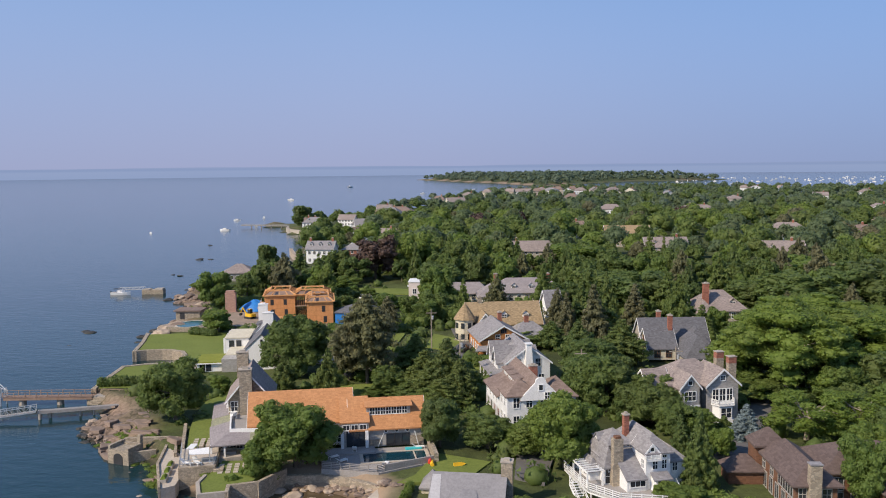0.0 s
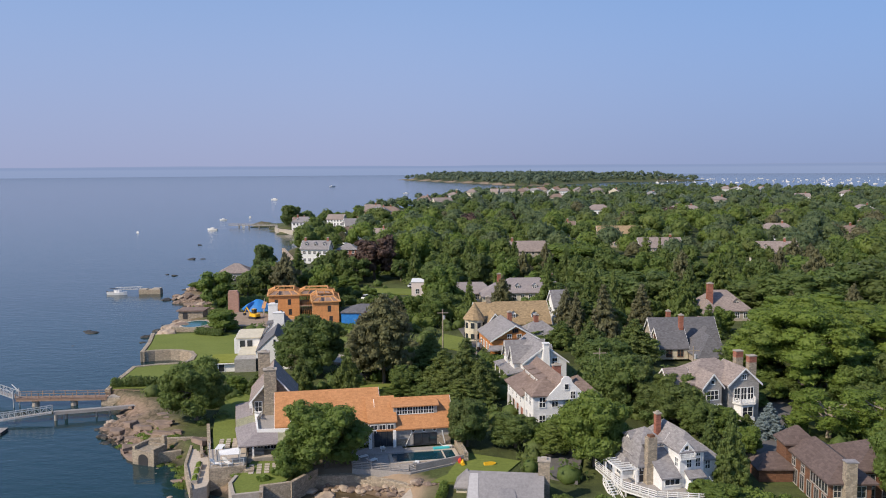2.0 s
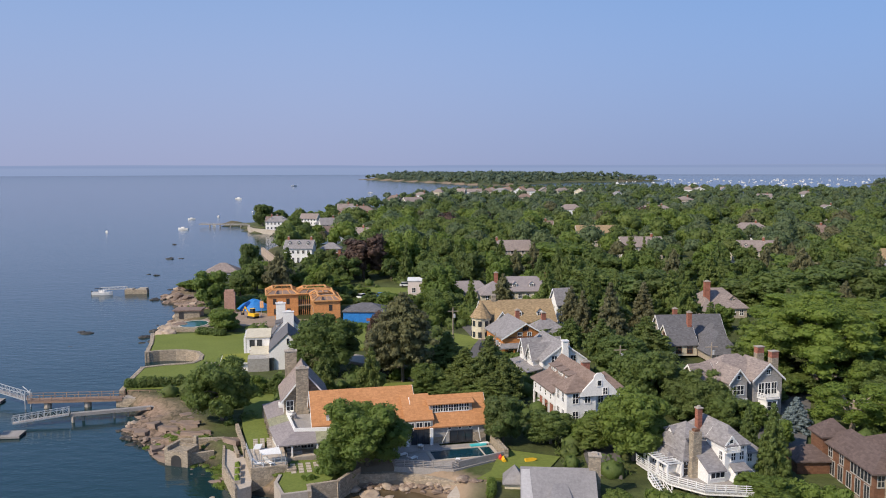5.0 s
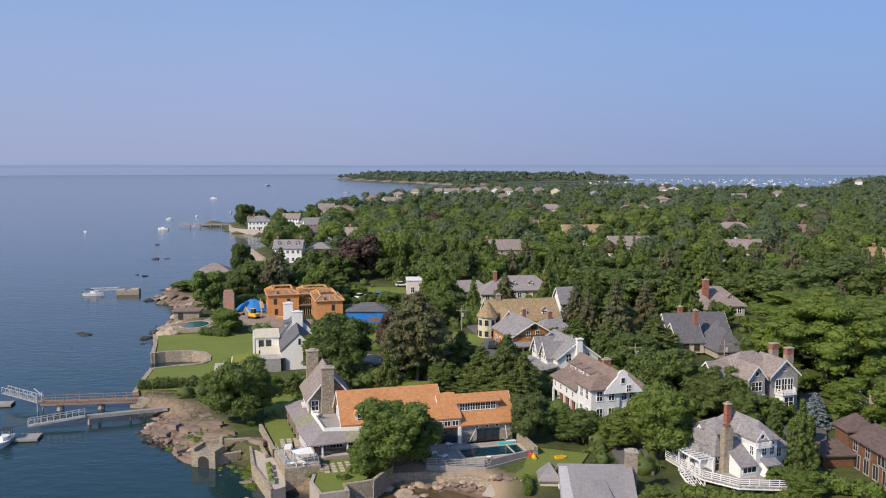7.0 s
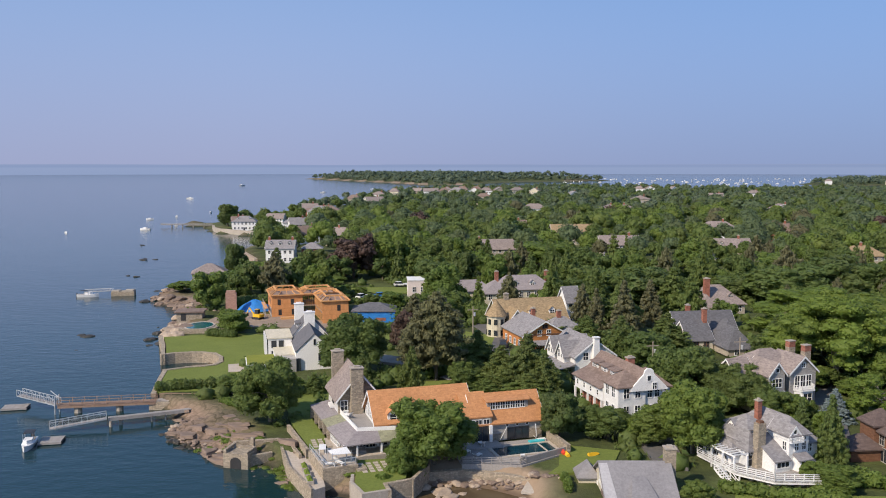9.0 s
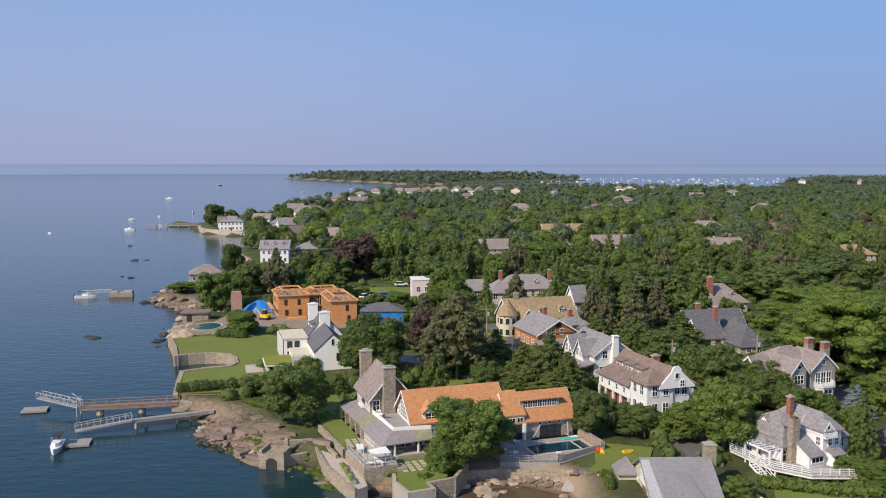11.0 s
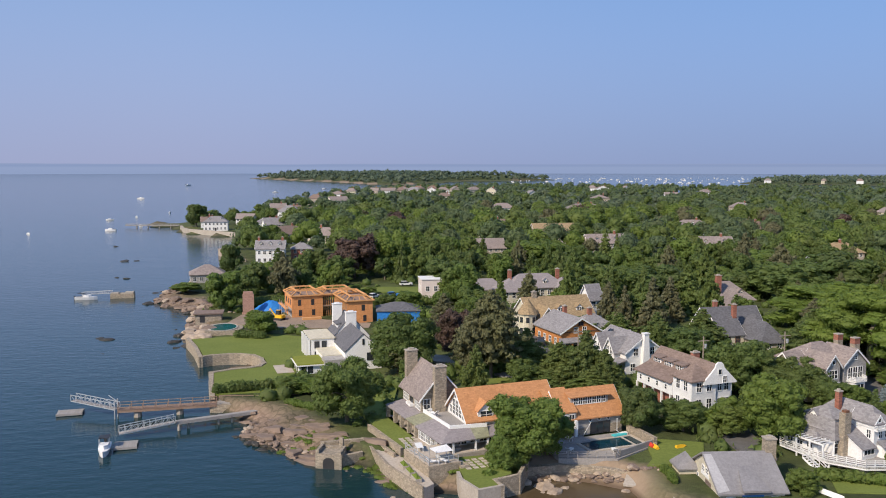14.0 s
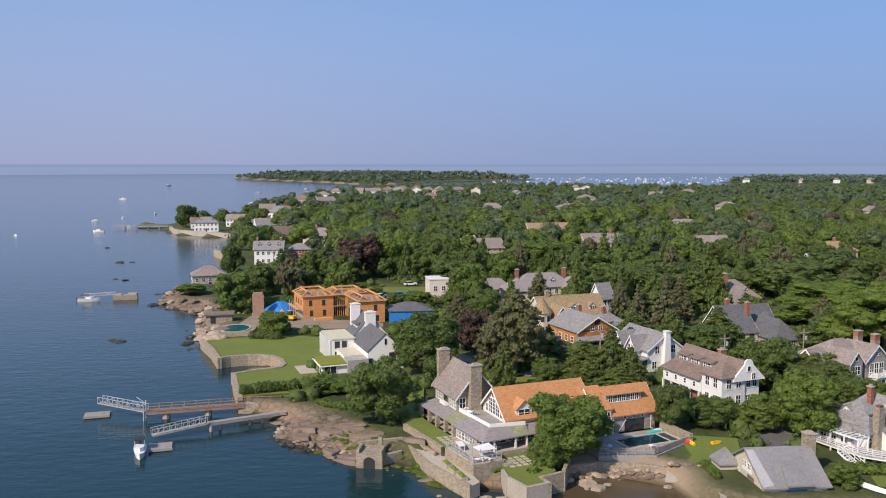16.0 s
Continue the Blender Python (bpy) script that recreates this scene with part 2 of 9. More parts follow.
MAT = dict(
    cedar=pmat("new_cedar_shingles", (0.42, 0.19, 0.075), (0.55, 0.27, 0.12), 0.5, 4, course=0.16, vary=0.12),
    slate=pmat("weathered_shingles", (0.20, 0.165, 0.155), (0.30, 0.25, 0.23), 0.4, 4, course=0.16, vary=0.22),
    roof_brown=pmat("brown_shingles", (0.17, 0.12, 0.10), (0.24, 0.18, 0.15), 0.4, 4, course=0.18, vary=0.2),
    roof_umber=pmat("umber_shingles", (0.088, 0.062, 0.056), (0.135, 0.098, 0.088), 0.4, 4, course=0.18, vary=0.2),
    roof_grey=pmat("grey_shingles", (0.19, 0.182, 0.19), (0.28, 0.268, 0.275), 0.4, 4, course=0.18, vary=0.2),
    roof_dark=pmat("dark_slate", (0.09, 0.09, 0.10), (0.14, 0.14, 0.155), 0.4, 4, course=0.2, vary=0.2),
    roof_gold=pmat("ochre_shingles", (0.25, 0.18, 0.10), (0.34, 0.25, 0.145), 0.4, 4, course=0.16, vary=0.25),
    roof_green=pmat("lichened_porch_shingles", (0.22, 0.22, 0.15), (0.29, 0.29, 0.18), 0.25, 4, course=0.16, vary=0.2),
    porch=pmat("purple_grey_porch_shingles", (0.22, 0.195, 0.205), (0.30, 0.27, 0.27), 0.4, 4, course=0.12, vary=0.12),
    tin=pmat("weathered_grey_roll_roofing", (0.19, 0.182, 0.188), (0.275, 0.265, 0.27), 0.35, 3, rough=0.55, bump=0.15),
    patch=pmat("pale_weathered_roofing", (0.34, 0.335, 0.345), (0.44, 0.43, 0.44), 0.5, 3, rough=0.6, bump=0.15),
    white=pmat("white_clapboard", (0.74, 0.74, 0.73), (0.82, 0.82, 0.81), 0.3, 5, rough=0.6, course=0.2, vary=0.03, bump=0.2),
    trim=pmat("white_trim_paint", (0.76, 0.76, 0.75), (0.83, 0.83, 0.82), 0.5, 8, rough=0.5, bump=0.05),
    stucco=pmat("white_stucco", (0.74, 0.73, 0.71), (0.81, 0.80, 0.78), 0.3, 5, rough=0.9, bump=0.15),
    cream=pmat("cream_shingle_wall", (0.55, 0.50, 0.38), (0.64, 0.59, 0.47), 0.4, 5, course=0.2, vary=0.1),
    tan=pmat("tan_shingle_wall", (0.36, 0.31, 0.25), (0.45, 0.40, 0.33), 0.4, 5, course=0.2, vary=0.15),
    greyshingle=pmat("grey_shingle_wall", (0.33, 0.31, 0.29), (0.43, 0.41, 0.38), 0.4, 5, course=0.2, vary=0.15),
    brownwall=pmat("brown_shingle_wall", (0.135, 0.062, 0.034), (0.215, 0.105, 0.060), 0.4, 5, course=0.2, vary=0.2),
    chalet=pmat("orange_stained_shingle_wall", (0.42, 0.16, 0.045), (0.54, 0.23, 0.075), 0.4, 5, course=0.2, vary=0.2),
    plywood=pmat("orange_sheathing", (0.55, 0.23, 0.08), (0.66, 0.31, 0.12), 0.5, 4, bump=0.1, course=1.22, vary=0.1),
    lumber=pmat("new_timber", (0.55, 0.27, 0.10), (0.68, 0.37, 0.16), 0.8, 6, bump=0.1),
    tarp=pmat("blue_sheeting", (0.02, 0.16, 0.50), (0.04, 0.24, 0.62), 0.6, 3, rough=0.45, bump=0.25),
    brick=pmat("red_brick", (0.27, 0.10, 0.065), (0.38, 0.16, 0.11), 0.6, 8, course=0.12, vary=0.25),
    blush=pmat("pale_pink_stucco", (0.60, 0.52, 0.48), (0.70, 0.62, 0.58), 0.4, 5, rough=0.9, bump=0.1),
    pinkbrick=pmat("pale_pink_brick", (0.36, 0.21, 0.16), (0.46, 0.29, 0.23), 0.5, 6, course=0.14, vary=0.2),
    stone=pmat("fieldstone_masonry", (0.27, 0.22, 0.16), (0.40, 0.34, 0.26), 0.5, 5, cells=0.36, bump=0.6, mortar=(0.23, 0.205, 0.17)),
    wallstone=pmat("grey_fieldstone_wall", (0.30, 0.245, 0.18), (0.43, 0.36, 0.27), 0.4, 4, cells=0.38, bump=0.7, mortar=(0.25, 0.215, 0.17)),
    rock=pmat("coastal_rock", (0.14, 0.104, 0.084), (0.275, 0.205, 0.16), 0.22, 1.6, bump=1.0, rough=0.9),
    palerock=pmat("pale_coastal_rock", (0.30, 0.235, 0.18), (0.43, 0.35, 0.275), 0.3, 1.5, bump=0.8, rough=0.9),
    wetrock=pmat("wet_dark_rock", (0.03, 0.028, 0.022), (0.07, 0.062, 0.05), 0.4, 2, bump=0.8, rough=0.6),
    concrete=pmat("concrete", (0.33, 0.29, 0.245), (0.43, 0.385, 0.33), 0.3, 3, bump=0.2),
    paving=pmat("pale_terrace_paving", (0.40, 0.34, 0.28), (0.50, 0.44, 0.37), 0.4, 3, bump=0.15),
    deck=pmat("weathered_decking", (0.25, 0.235, 0.225), (0.36, 0.34, 0.325), 0.5, 5, bump=0.3),
    pierwood=pmat("weathered_brown_timber", (0.22, 0.14, 0.10), (0.34, 0.24, 0.18), 0.5, 5, bump=0.3),
    metal=pmat("galvanised_rail", (0.5, 0.51, 0.52), (0.6, 0.61, 0.62), 0.6, 5, rough=0.45, metal=0.5, bump=0.05),
    dirt=pmat("bare_trodden_earth", (0.22, 0.165, 0.12), (0.33, 0.26, 0.20), 0.25, 1.6, bump=0.5),
    asphalt=pmat("driveway_asphalt", (0.09, 0.085, 0.085), (0.14, 0.135, 0.13), 0.2, 2, bump=0.1),
    gravel=pmat("pale_driveway_gravel", (0.28, 0.25, 0.22), (0.38, 0.35, 0.31), 0.3, 3, bump=0.2),
    lawn=pmat("lawn_grass", (0.125, 0.160, 0.034), (0.175, 0.212, 0.050), 0.16, 2.2, rough=0.9, bump=0.5, spec=0.2),
    sedum=pmat("green_roof_planting", (0.17, 0.20, 0.03), (0.25, 0.26, 0.05), 0.5, 3, rough=0.9, bump=0.5, spec=0.2),
    weed=pmat("green_shore_weed", (0.10, 0.15, 0.02), (0.16, 0.21, 0.035), 0.6, 3, rough=0.9, bump=0.6, spec=0.2),
    bark=pmat("tree_bark", (0.10, 0.08, 0.06), (0.19, 0.16, 0.125), 0.8, 6, bump=0.6),
    palebark=pmat("pale_tree_bark", (0.24, 0.20, 0.155), (0.36, 0.31, 0.25), 0.8, 6, bump=0.6),
    fabric=pmat("white_canvas", (0.76, 0.76, 0.75), (0.82, 0.82, 0.81), 0.5, 6, bump=0.05),
    plastic=pmat("white_gelcoat", (0.75, 0.75, 0.75), (0.81, 0.81, 0.81), 0.5, 6, rough=0.3, bump=0.02),
    dark=pmat("dark_trim", (0.02, 0.02, 0.022), (0.04, 0.04, 0.042), 0.5, 6, rough=0.5, bump=0.05),
    yellow=pmat("yellow_plastic", (0.75, 0.42, 0.02), (0.80, 0.48, 0.03), 0.5, 6, rough=0.4, bump=0.02),
    red=pmat("red_plastic", (0.6, 0.05, 0.03), (0.66, 0.07, 0.04), 0.5, 6, rough=0.4, bump=0.02),
    aqua=pmat("aqua_plastic", (0.05, 0.5, 0.55), (0.07, 0.56, 0.6), 0.5, 6, rough=0.4, bump=0.02),
    oak=leaf_mat("oak_leaves", (0.116, 0.172, 0.052), (0.190, 0.254, 0.072), 0.46),
    lime=leaf_mat("bright_leaves", (0.152, 0.226, 0.046), (0.232, 0.318, 0.068), 0.46),
    bright=leaf_mat("sunlit_leaves", (0.160, 0.232, 0.042), (0.240, 0.324, 0.064), 0.46, 0.5),
    pine=leaf_mat("pine_needles", (0.134, 0.192, 0.056), (0.210, 0.268, 0.078), 0.44),
    darkl=leaf_mat("dark_brownish_needles", (0.145, 0.138, 0.082), (0.225, 0.208, 0.122), 0.40, 0.5),
    # next two: distance haze painted in as bluer, greyer leaf colour
    haze_green=leaf_mat("haze_tinted_green_leaves", (0.122, 0.176, 0.106), (0.190, 0.248, 0.140), 0.48, 0.8),
    shade=leaf_mat("haze_tinted_grey_leaves", (0.112, 0.158, 0.118), (0.172, 0.220, 0.156), 0.42, 0.4),
    spruce=leaf_mat("blue_spruce_needles", (0.12, 0.16, 0.17), (0.19, 0.24, 0.255), 0.1, 0.1),
    copper=leaf_mat("copper_leaves", (0.065, 0.038, 0.036), (0.105, 0.062, 0.055), 0.15, 0.12),
)

# glass: dark, glossy
def glass_mat(name, col, rough=0.05):
    m, n, l, b = nodes_of(name)
    co = n.new("ShaderNodeTexCoord").outputs["Object"]
    l.new(mix_col(n, l, noise_tex(n, l, co, 0.8), col, tuple(1.8 * v for v in col)), b.inputs["Base Color"])
    b.inputs["Roughness"].default_value = rough
    b.inputs["IOR"].default_value = 1.5
    return m


MAT["glass"] = glass_mat("window_glass", (0.02, 0.024, 0.03))


def water_mat(name, deep, rough, strength, scales):
    m, n, l, b = nodes_of(name)
    geo = n.new("ShaderNodeNewGeometry").outputs["Position"]
    mp = n.new("ShaderNodeMapping")
    mp.inputs["Scale"].default_value = (0.55, 1.0, 1.0)
    mp.inputs["Rotation"].default_value = (0, 0, radians(12))
    l.new(geo, mp.inputs[0])
    a, c = noise_tex(n, l, mp.outputs[0], scales[0], 4, 0.6), noise_tex(n, l, mp.outputs[0], scales[1], 3)
    ad = n.new("ShaderNodeMath")
    l.new(a, ad.inputs[0])
    l.new(c, ad.inputs[1])
    bp = n.new("ShaderNodeBump")
    bp.inputs["Strength"].default_value, bp.inputs["Distance"].default_value = strength, 0.5
    l.new(ad.outputs[0], bp.inputs["Height"])
    l.new(bp.outputs[0], b.inputs["Normal"])
    wide = noise_tex(n, l, mp.outputs[0], 0.006, 3)
    l.new(mix_col(n, l, ramp(n, l, wide, 0.35, 0.65), deep, tuple(1.35 * v for v in deep)), b.inputs["Base Color"])
    b.inputs["Roughness"].default_value, b.inputs["IOR"].default_value = rough, 1.333
    return m


MAT["sea"] = water_mat("sea_water", (0.007, 0.026, 0.031), 0.10, 0.22, (0.45, 0.05))
MAT["cove"] = water_mat("murky_shallow_water", (0.075, 0.055, 0.030), 0.12, 0.12, (0.6, 0.1))
MAT["lagoon"] = water_mat("pale_pool_water", (0.010, 0.085, 0.095), 0.05, 0.05, (1.5, 0.3))
MAT["pool"] = water_mat("pool_water", (0.004, 0.030, 0.045), 0.05, 0.05, (1.5, 0.3))


def ground_mat():
    m, n, l, b = nodes_of("land_surface")
    at = n.new("ShaderNodeAttribute")
    at.attribute_name = "cover"
    sep = n.new("ShaderNodeSeparateColor")
    l.new(at.outputs["Color"], sep.inputs[0])
    geo = n.new("ShaderNodeNewGeometry").outputs["Position"]
    big, small = noise_tex(n, l, geo, 0.12), noise_tex(n, l, geo, 1.3, 8, 0.7)
    soil = mix_col(n, l, ramp(n, l, big, 0.4, 0.6), (0.05, 0.065, 0.02), (0.10, 0.125, 0.038))
    soil = mix_col(n, l, ramp(n, l, small, 0.35, 0.7), mix_col(n, l, 0.5, soil, (0.02, 0.022, 0.01)), soil)
    rockc = mix_col(n, l, ramp(n, l, small, 0.3, 0.72), (0.095, 0.072, 0.058), (0.29, 0.215, 0.165))
    crack = n.new("ShaderNodeTexVoronoi")
    crack.feature = "DISTANCE_TO_EDGE"
    crack.inputs["Scale"].default_value = 0.55
    warp = n.new("ShaderNodeVectorMath")
    warp.operation = "MULTIPLY_ADD"
    wob = n.new("ShaderNodeTexNoise")
    wob.inputs["Scale"].default_value = 0.8
    l.new(geo, wob.inputs["Vector"])
    warp.inputs[1].default_value = (1.6, 1.6, 1.6)
    l.new(wob.outputs["Color"], warp.inputs[0])
    l.new(geo, warp.inputs[2])
    l.new(warp.outputs[0], crack.inputs["Vector"])
    gap = ramp(n, l, crack.outputs["Distance"], 0.0, 0.13)
    rockc = mix_col(n, l, gap, (0.045, 0.036, 0.028), rockc)
    rockc = mix_col(n, l, ramp(n, l, big, 0.35, 0.65), rockc, mix_col(n, l, 0.5, rockc, (0.31, 0.215, 0.15)))
    zz = n.new("ShaderNodeSeparateXYZ")
    l.new(geo, zz.inputs[0])
    rockc = mix_col(n, l, ramp(n, l, zz.outputs["Z"], 0.25, 0.75), (0.035, 0.032, 0.024), rockc)
    sandc = mix_col(n, l, small, (0.22, 0.16, 0.112), (0.34, 0.26, 0.185))
    sandc = mix_col(n, l, ramp(n, l, zz.outputs["Z"], 0.15, 0.6), (0.13, 0.092, 0.062), sandc)
    col = mix_col(n, l, sep.outputs[0], soil, rockc)
    col = mix_col(n, l, sep.outputs[1], col, sandc)
    l.new(col, b.inputs["Base Color"])
    b.inputs["Roughness"].default_value = 0.9
    b.inputs["Specular IOR Level"].default_value = 0.25
    bp = n.new("ShaderNodeBump")
    bp.inputs["Strength"].default_value, bp.inputs["Distance"].default_value = 0.8, 0.25
    l.new(small, bp.inputs["Height"])
    l.new(bp.outputs[0], b.inputs["Normal"])
    return m


MAT["ground"] = ground_mat()


# ---- mesh helpers ----
class M:
    """Vertices and faces of one mesh."""

    def __init__(self):
        self.v, self.f = [], []

    def add(self, vs, fs):
        k = len(self.v)
        self.v += [tuple(p) for p in vs]
        self.f += [tuple(i + k for i in f) for f in fs]
        return self

    def box(self, x0, x1, y0, y1, z0, z1):
        vs = [(x, y, z) for z in (z0, z1) for x, y in ((x0, y0), (x1, y0), (x1, y1), (x0, y1))]
        return self.add(vs, [(3, 2, 1, 0), (4, 5, 6, 7), (0, 1, 5, 4), (1, 2, 6, 5), (2, 3, 7, 6), (3, 0, 4, 7)])

    def prism(self, pts, z0, z1):
        n = len(pts)
        vs = [(x, y, z0) for x, y in pts] + [(x, y, z1) for x, y in pts]
        return self.add(vs, [tuple(range(n))[::-1], tuple(range(n, 2 * n))] + [(i, (i + 1) % n, n + (i + 1) % n, n + i) for i in range(n)])

    def slab(self, quad, th):
        """A flat piece given by its top corners, th thick downwards."""
        n = len(quad)
        vs = list(quad) + [(x, y, z - th) for x, y, z in quad]
        return self.add(vs, [tuple(range(n)), tuple(range(n, 2 * n))[::-1]] + [(i, n + i, n + (i + 1) % n, (i + 1) % n) for i in range(n)])

    def rod(self, a, b, r0, r1=None, n=6):
        a, b, r1 = Vector(a), Vector(b), r0 if r1 is None else r1
        d = (b - a).normalized()
        u = d.orthogonal().normalized()
        w = d.cross(u)
        vs = [p + (u * math.cos(2 * math.pi * i / n) + w * math.sin(2 * math.pi * i / n)) * r for p, r in ((a, r0), (b, r1)) for i in range(n)]
        return self.add(vs, [(i, (i + 1) % n, n + (i + 1) % n, n + i) for i in range(n)] + [tuple(range(n))[::-1], tuple(range(n, 2 * n))])

    def beam(self, a, b, w, h):
        """A squared timber from a to b, w wide and h deep, its top along the line."""
        a, b = Vector(a), Vector(b)
        s = Vector((b.y - a.y, a.x - b.x, 0))
        s = s.normalized() * w / 2 if s.length > 1e-6 else Vector((w / 2, 0, 0))
        up = Vector((0, 0, h)) if abs((b - a).normalized().z) < 0.95 else Vector((0, h, 0))
        vs = [a - s - up, a + s - up, a + s, a - s, b - s - up, b + s - up, b + s, b - s]
        return self.add(vs, [(0, 1, 2, 3), (7, 6, 5, 4), (1, 0, 4, 5), (2, 1, 5, 6), (3, 2, 6, 7), (0, 3, 7, 4)])

    def data(self, name, material, smooth=False):
        me = bpy.data.meshes.new(name)
        me.from_pydata(self.v, [], self.f)
        me.materials.append(material)
        if smooth:
            me.shade_smooth()
        me.update()
        return me


def thing(name, x, y, z, rot=0.0, label="", category="", group="", kind=""):
    ob = new(name)
    ob.empty_display_size = 0.5
    ob.matrix_basis = pose(x, y, z, 0, 0, rot)
    return tagged(ob, label, category, group, kind)


def part(name, m, material, parent, label=""):
    ob = new(name, m.data(name, material) if isinstance(m, M) else m)
    ob.parent = parent
    return tagged(ob, label)


def single(name, m, material, label="", category="", group="", kind="", smooth=False):
    return tagged(new(name, m.data(name, material, smooth)), label, category, group, kind)


# ---- land and sea ----
SOUTH_SHORE = [(400, 70), (60, 84), (24, 91), (6, 95), (1, 99), (-3, 104.3), (-7, 107.2), (-11.5, 108.4), (-15.5, 107.6), (-17.6, 105.5),
    (-18.2, 102.6), (-21.7, 101.5), (-24.2, 106), (-26.5, 106.8), (-31, 106.5), (-35.2, 108.8), (-37.9, 114.2), (-41.7, 119.1), (-45.8, 122.8), (-49.7, 126.2),
    (-54.1, 129.7), (-57.6, 134.8), (-56.5, 140.6), (-60, 146.5), (-64.2, 152)]
LAWN_SHORE = [(-65.7, 162.2), (-67.1, 169.5), (-63.1, 171.9), (-59.8, 173.0), (-58.0, 174.2), (-57.3, 176.8), (-58.4, 181.3), (-60.6, 184.8), (-63.5, 186.1), (-66, 186.3),
    (-69.5, 185.6), (-71.8, 183.9), (-74.7, 193.9), (-79.2, 205.2), (-82, 218.5), (-85.1, 232.6), (-87.2, 250.4), (-91.9, 258.8), (-99.8, 264.9), (-106, 282)]
SITE_SHORE = [(-105, 297), (-99.5, 309), (-98, 345), (-94, 363), (-90, 375), (-106, 424), (-104, 470), (-108, 519), (-150, 556), (-156, 570),
    (-161, 590), (-172, 606), (-196, 640), (-193, 652), (-168, 640), (-160, 660), (-165, 700), (-150, 770), (-120, 850), (-96, 923),
    (-75, 1050), (-60, 1180), (-25, 1230), (0, 1320)]
FAR_SHORE = [(80, 1390), (250, 1400), (480, 1260), (570, 1330), (675, 1250), (746, 1150), (833, 1170), (1000, 1050), (2000, 900), (2000, 60)]
COAST = SOUTH_SHORE + LAWN_SHORE + SITE_SHORE + FAR_SHORE
ISLES = [[(-455, 3040), (-260, 2560), (-90, 2180), (-5, 1925), (60, 1915), (130, 2120), (270, 2380), (530, 2470), (545, 2620), (250, 2850), (-200, 3120)],
         [(600, 2155), (640, 2130), (682, 2158), (664, 2198), (615, 2194)],
         [(840, 1910), (900, 1860), (1050, 1790), (1300, 1700), (1900, 1600), (2200, 2300), (1200, 2450), (950, 2100)]]


def signed_distance(px, py, poly):
    """Distance of points to a polygon's edge, positive inside."""
    d, inside = np.full(px.shape, 1e9), np.zeros(px.shape, bool)
    for (ax, ay), (bx, by) in zip(poly, poly[1:] + poly[:1]):
        ex, ey = bx - ax, by - ay
        t = np.clip(((px - ax) * ex + (py - ay) * ey) / (ex * ex + ey * ey), 0, 1)
        d = np.minimum(d, np.hypot(px - ax - t * ex, py - ay - t * ey))
        hit = ((ay > py) != (by > py)) & (px < ex * (py - ay) / (by - ay + 1e-12) + ax)
        inside ^= hit
    return np.where(inside, d, -d)


def value_noise(x, y, seed):
    """Smooth noise of about unit cells, 0 to 1."""
    xi, yi = np.floor(x).astype(np.int64), np.floor(y).astype(np.int64)
    fx, fy = x - xi, y - yi
    fx, fy = fx * fx * (3 - 2 * fx), fy * fy * (3 - 2 * fy)

    def h(a, b):
        k = (a * 374761393 + b * 668265263 + seed * 144269) & 0xFFFFFFFF
        k = ((k ^ (k >> 13)) * 1274126177) & 0xFFFFFFFF
        return ((k ^ (k >> 16)) & 0xFFFF) / 65535.0

    return (h(xi, yi) * (1 - fx) + h(xi + 1, yi) * fx) * (1 - fy) + (h(xi, yi + 1) * (1 - fx) + h(xi + 1, yi + 1) * fx) * fy


def blob(x, y, cx, cy, r):
    return np.exp(-((x - cx) ** 2 + (y - cy) ** 2) / (r * r))


def land_height(x, y):
    x, y = np.asarray(x, float), np.asarray(y, float)
    d = signed_distance(x, y, COAST)
    for isle in ISLES:
        d = np.maximum(d, signed_distance(x, y, isle))
    rocky = np.clip(blob(x, y, -50, 134, 13) + blob(x, y, -40, 118, 4) * 0.6 + blob(x, y, -94, 272, 26) + blob(x, y, -84, 222, 16) + blob(x, y, -27, 104, 5), 0, 1)
    sandy = np.clip(blob(x, y, -10, 109.5, 8.5) + blob(x, y, -3, 107, 5) + 1.5 * blob(x, y, -61.5, 179.5, 6.5) * (d < 0), 0, 1) * (d < 9)
    width = 1.6 + 9 * rocky + 8 * sandy + 11 * blob(x, y, -35.0, 114.5, 8)
    s = np.clip((d + 0.8) / width, 0, 1)
    inland = np.clip((d - 8) / 60, 0, 1)
    z = -1.6 + 3.8 * s ** (1 - 0.5 * rocky) + 0.9 * inland * inland * (3 - 2 * inland)
    isle = np.clip((signed_distance(x, y, ISLES[0]) - 25) / 120, 0, 1)
    z = z + isle * isle * (3 - 2 * isle) * (9 + 9 * value_noise(x * 0.004, y * 0.004, 12))
    crag = value_noise(x * 0.30 + y * 0.22, y * 0.34 - x * 0.2, 3) * 1.3 + value_noise(x * 1.1, y * 1.1, 5) * 0.5 - 0.9
    ledge = z + crag * 0.9
    step = (ledge + 0.35 * (x * 0.35 - y * 0.2) % 0.5) / 0.42
    ledge = 0.35 * ledge + 0.65 * 0.42 * (np.floor(step) + np.clip((step - np.floor(step)) * 3 - 1, 0, 1))
    z = z + rocky * np.clip(d + 1.5, 0, 3) / 3 * (ledge - z)
    z = np.where(d < -0.8, np.maximum(-1.6 + 0.08 * (d + 0.8), -6), z)
    z = np.maximum(z, -1.6 + 1.95 * np.exp(-(((x + 61.5) / 6.5) ** 4 + ((y - 179.5) / 7.0) ** 4)))
    return z, d, rocky, sandy


def ground_z(x, y):
    return float(land_height(np.array([x]), np.array([y]))[0][0])


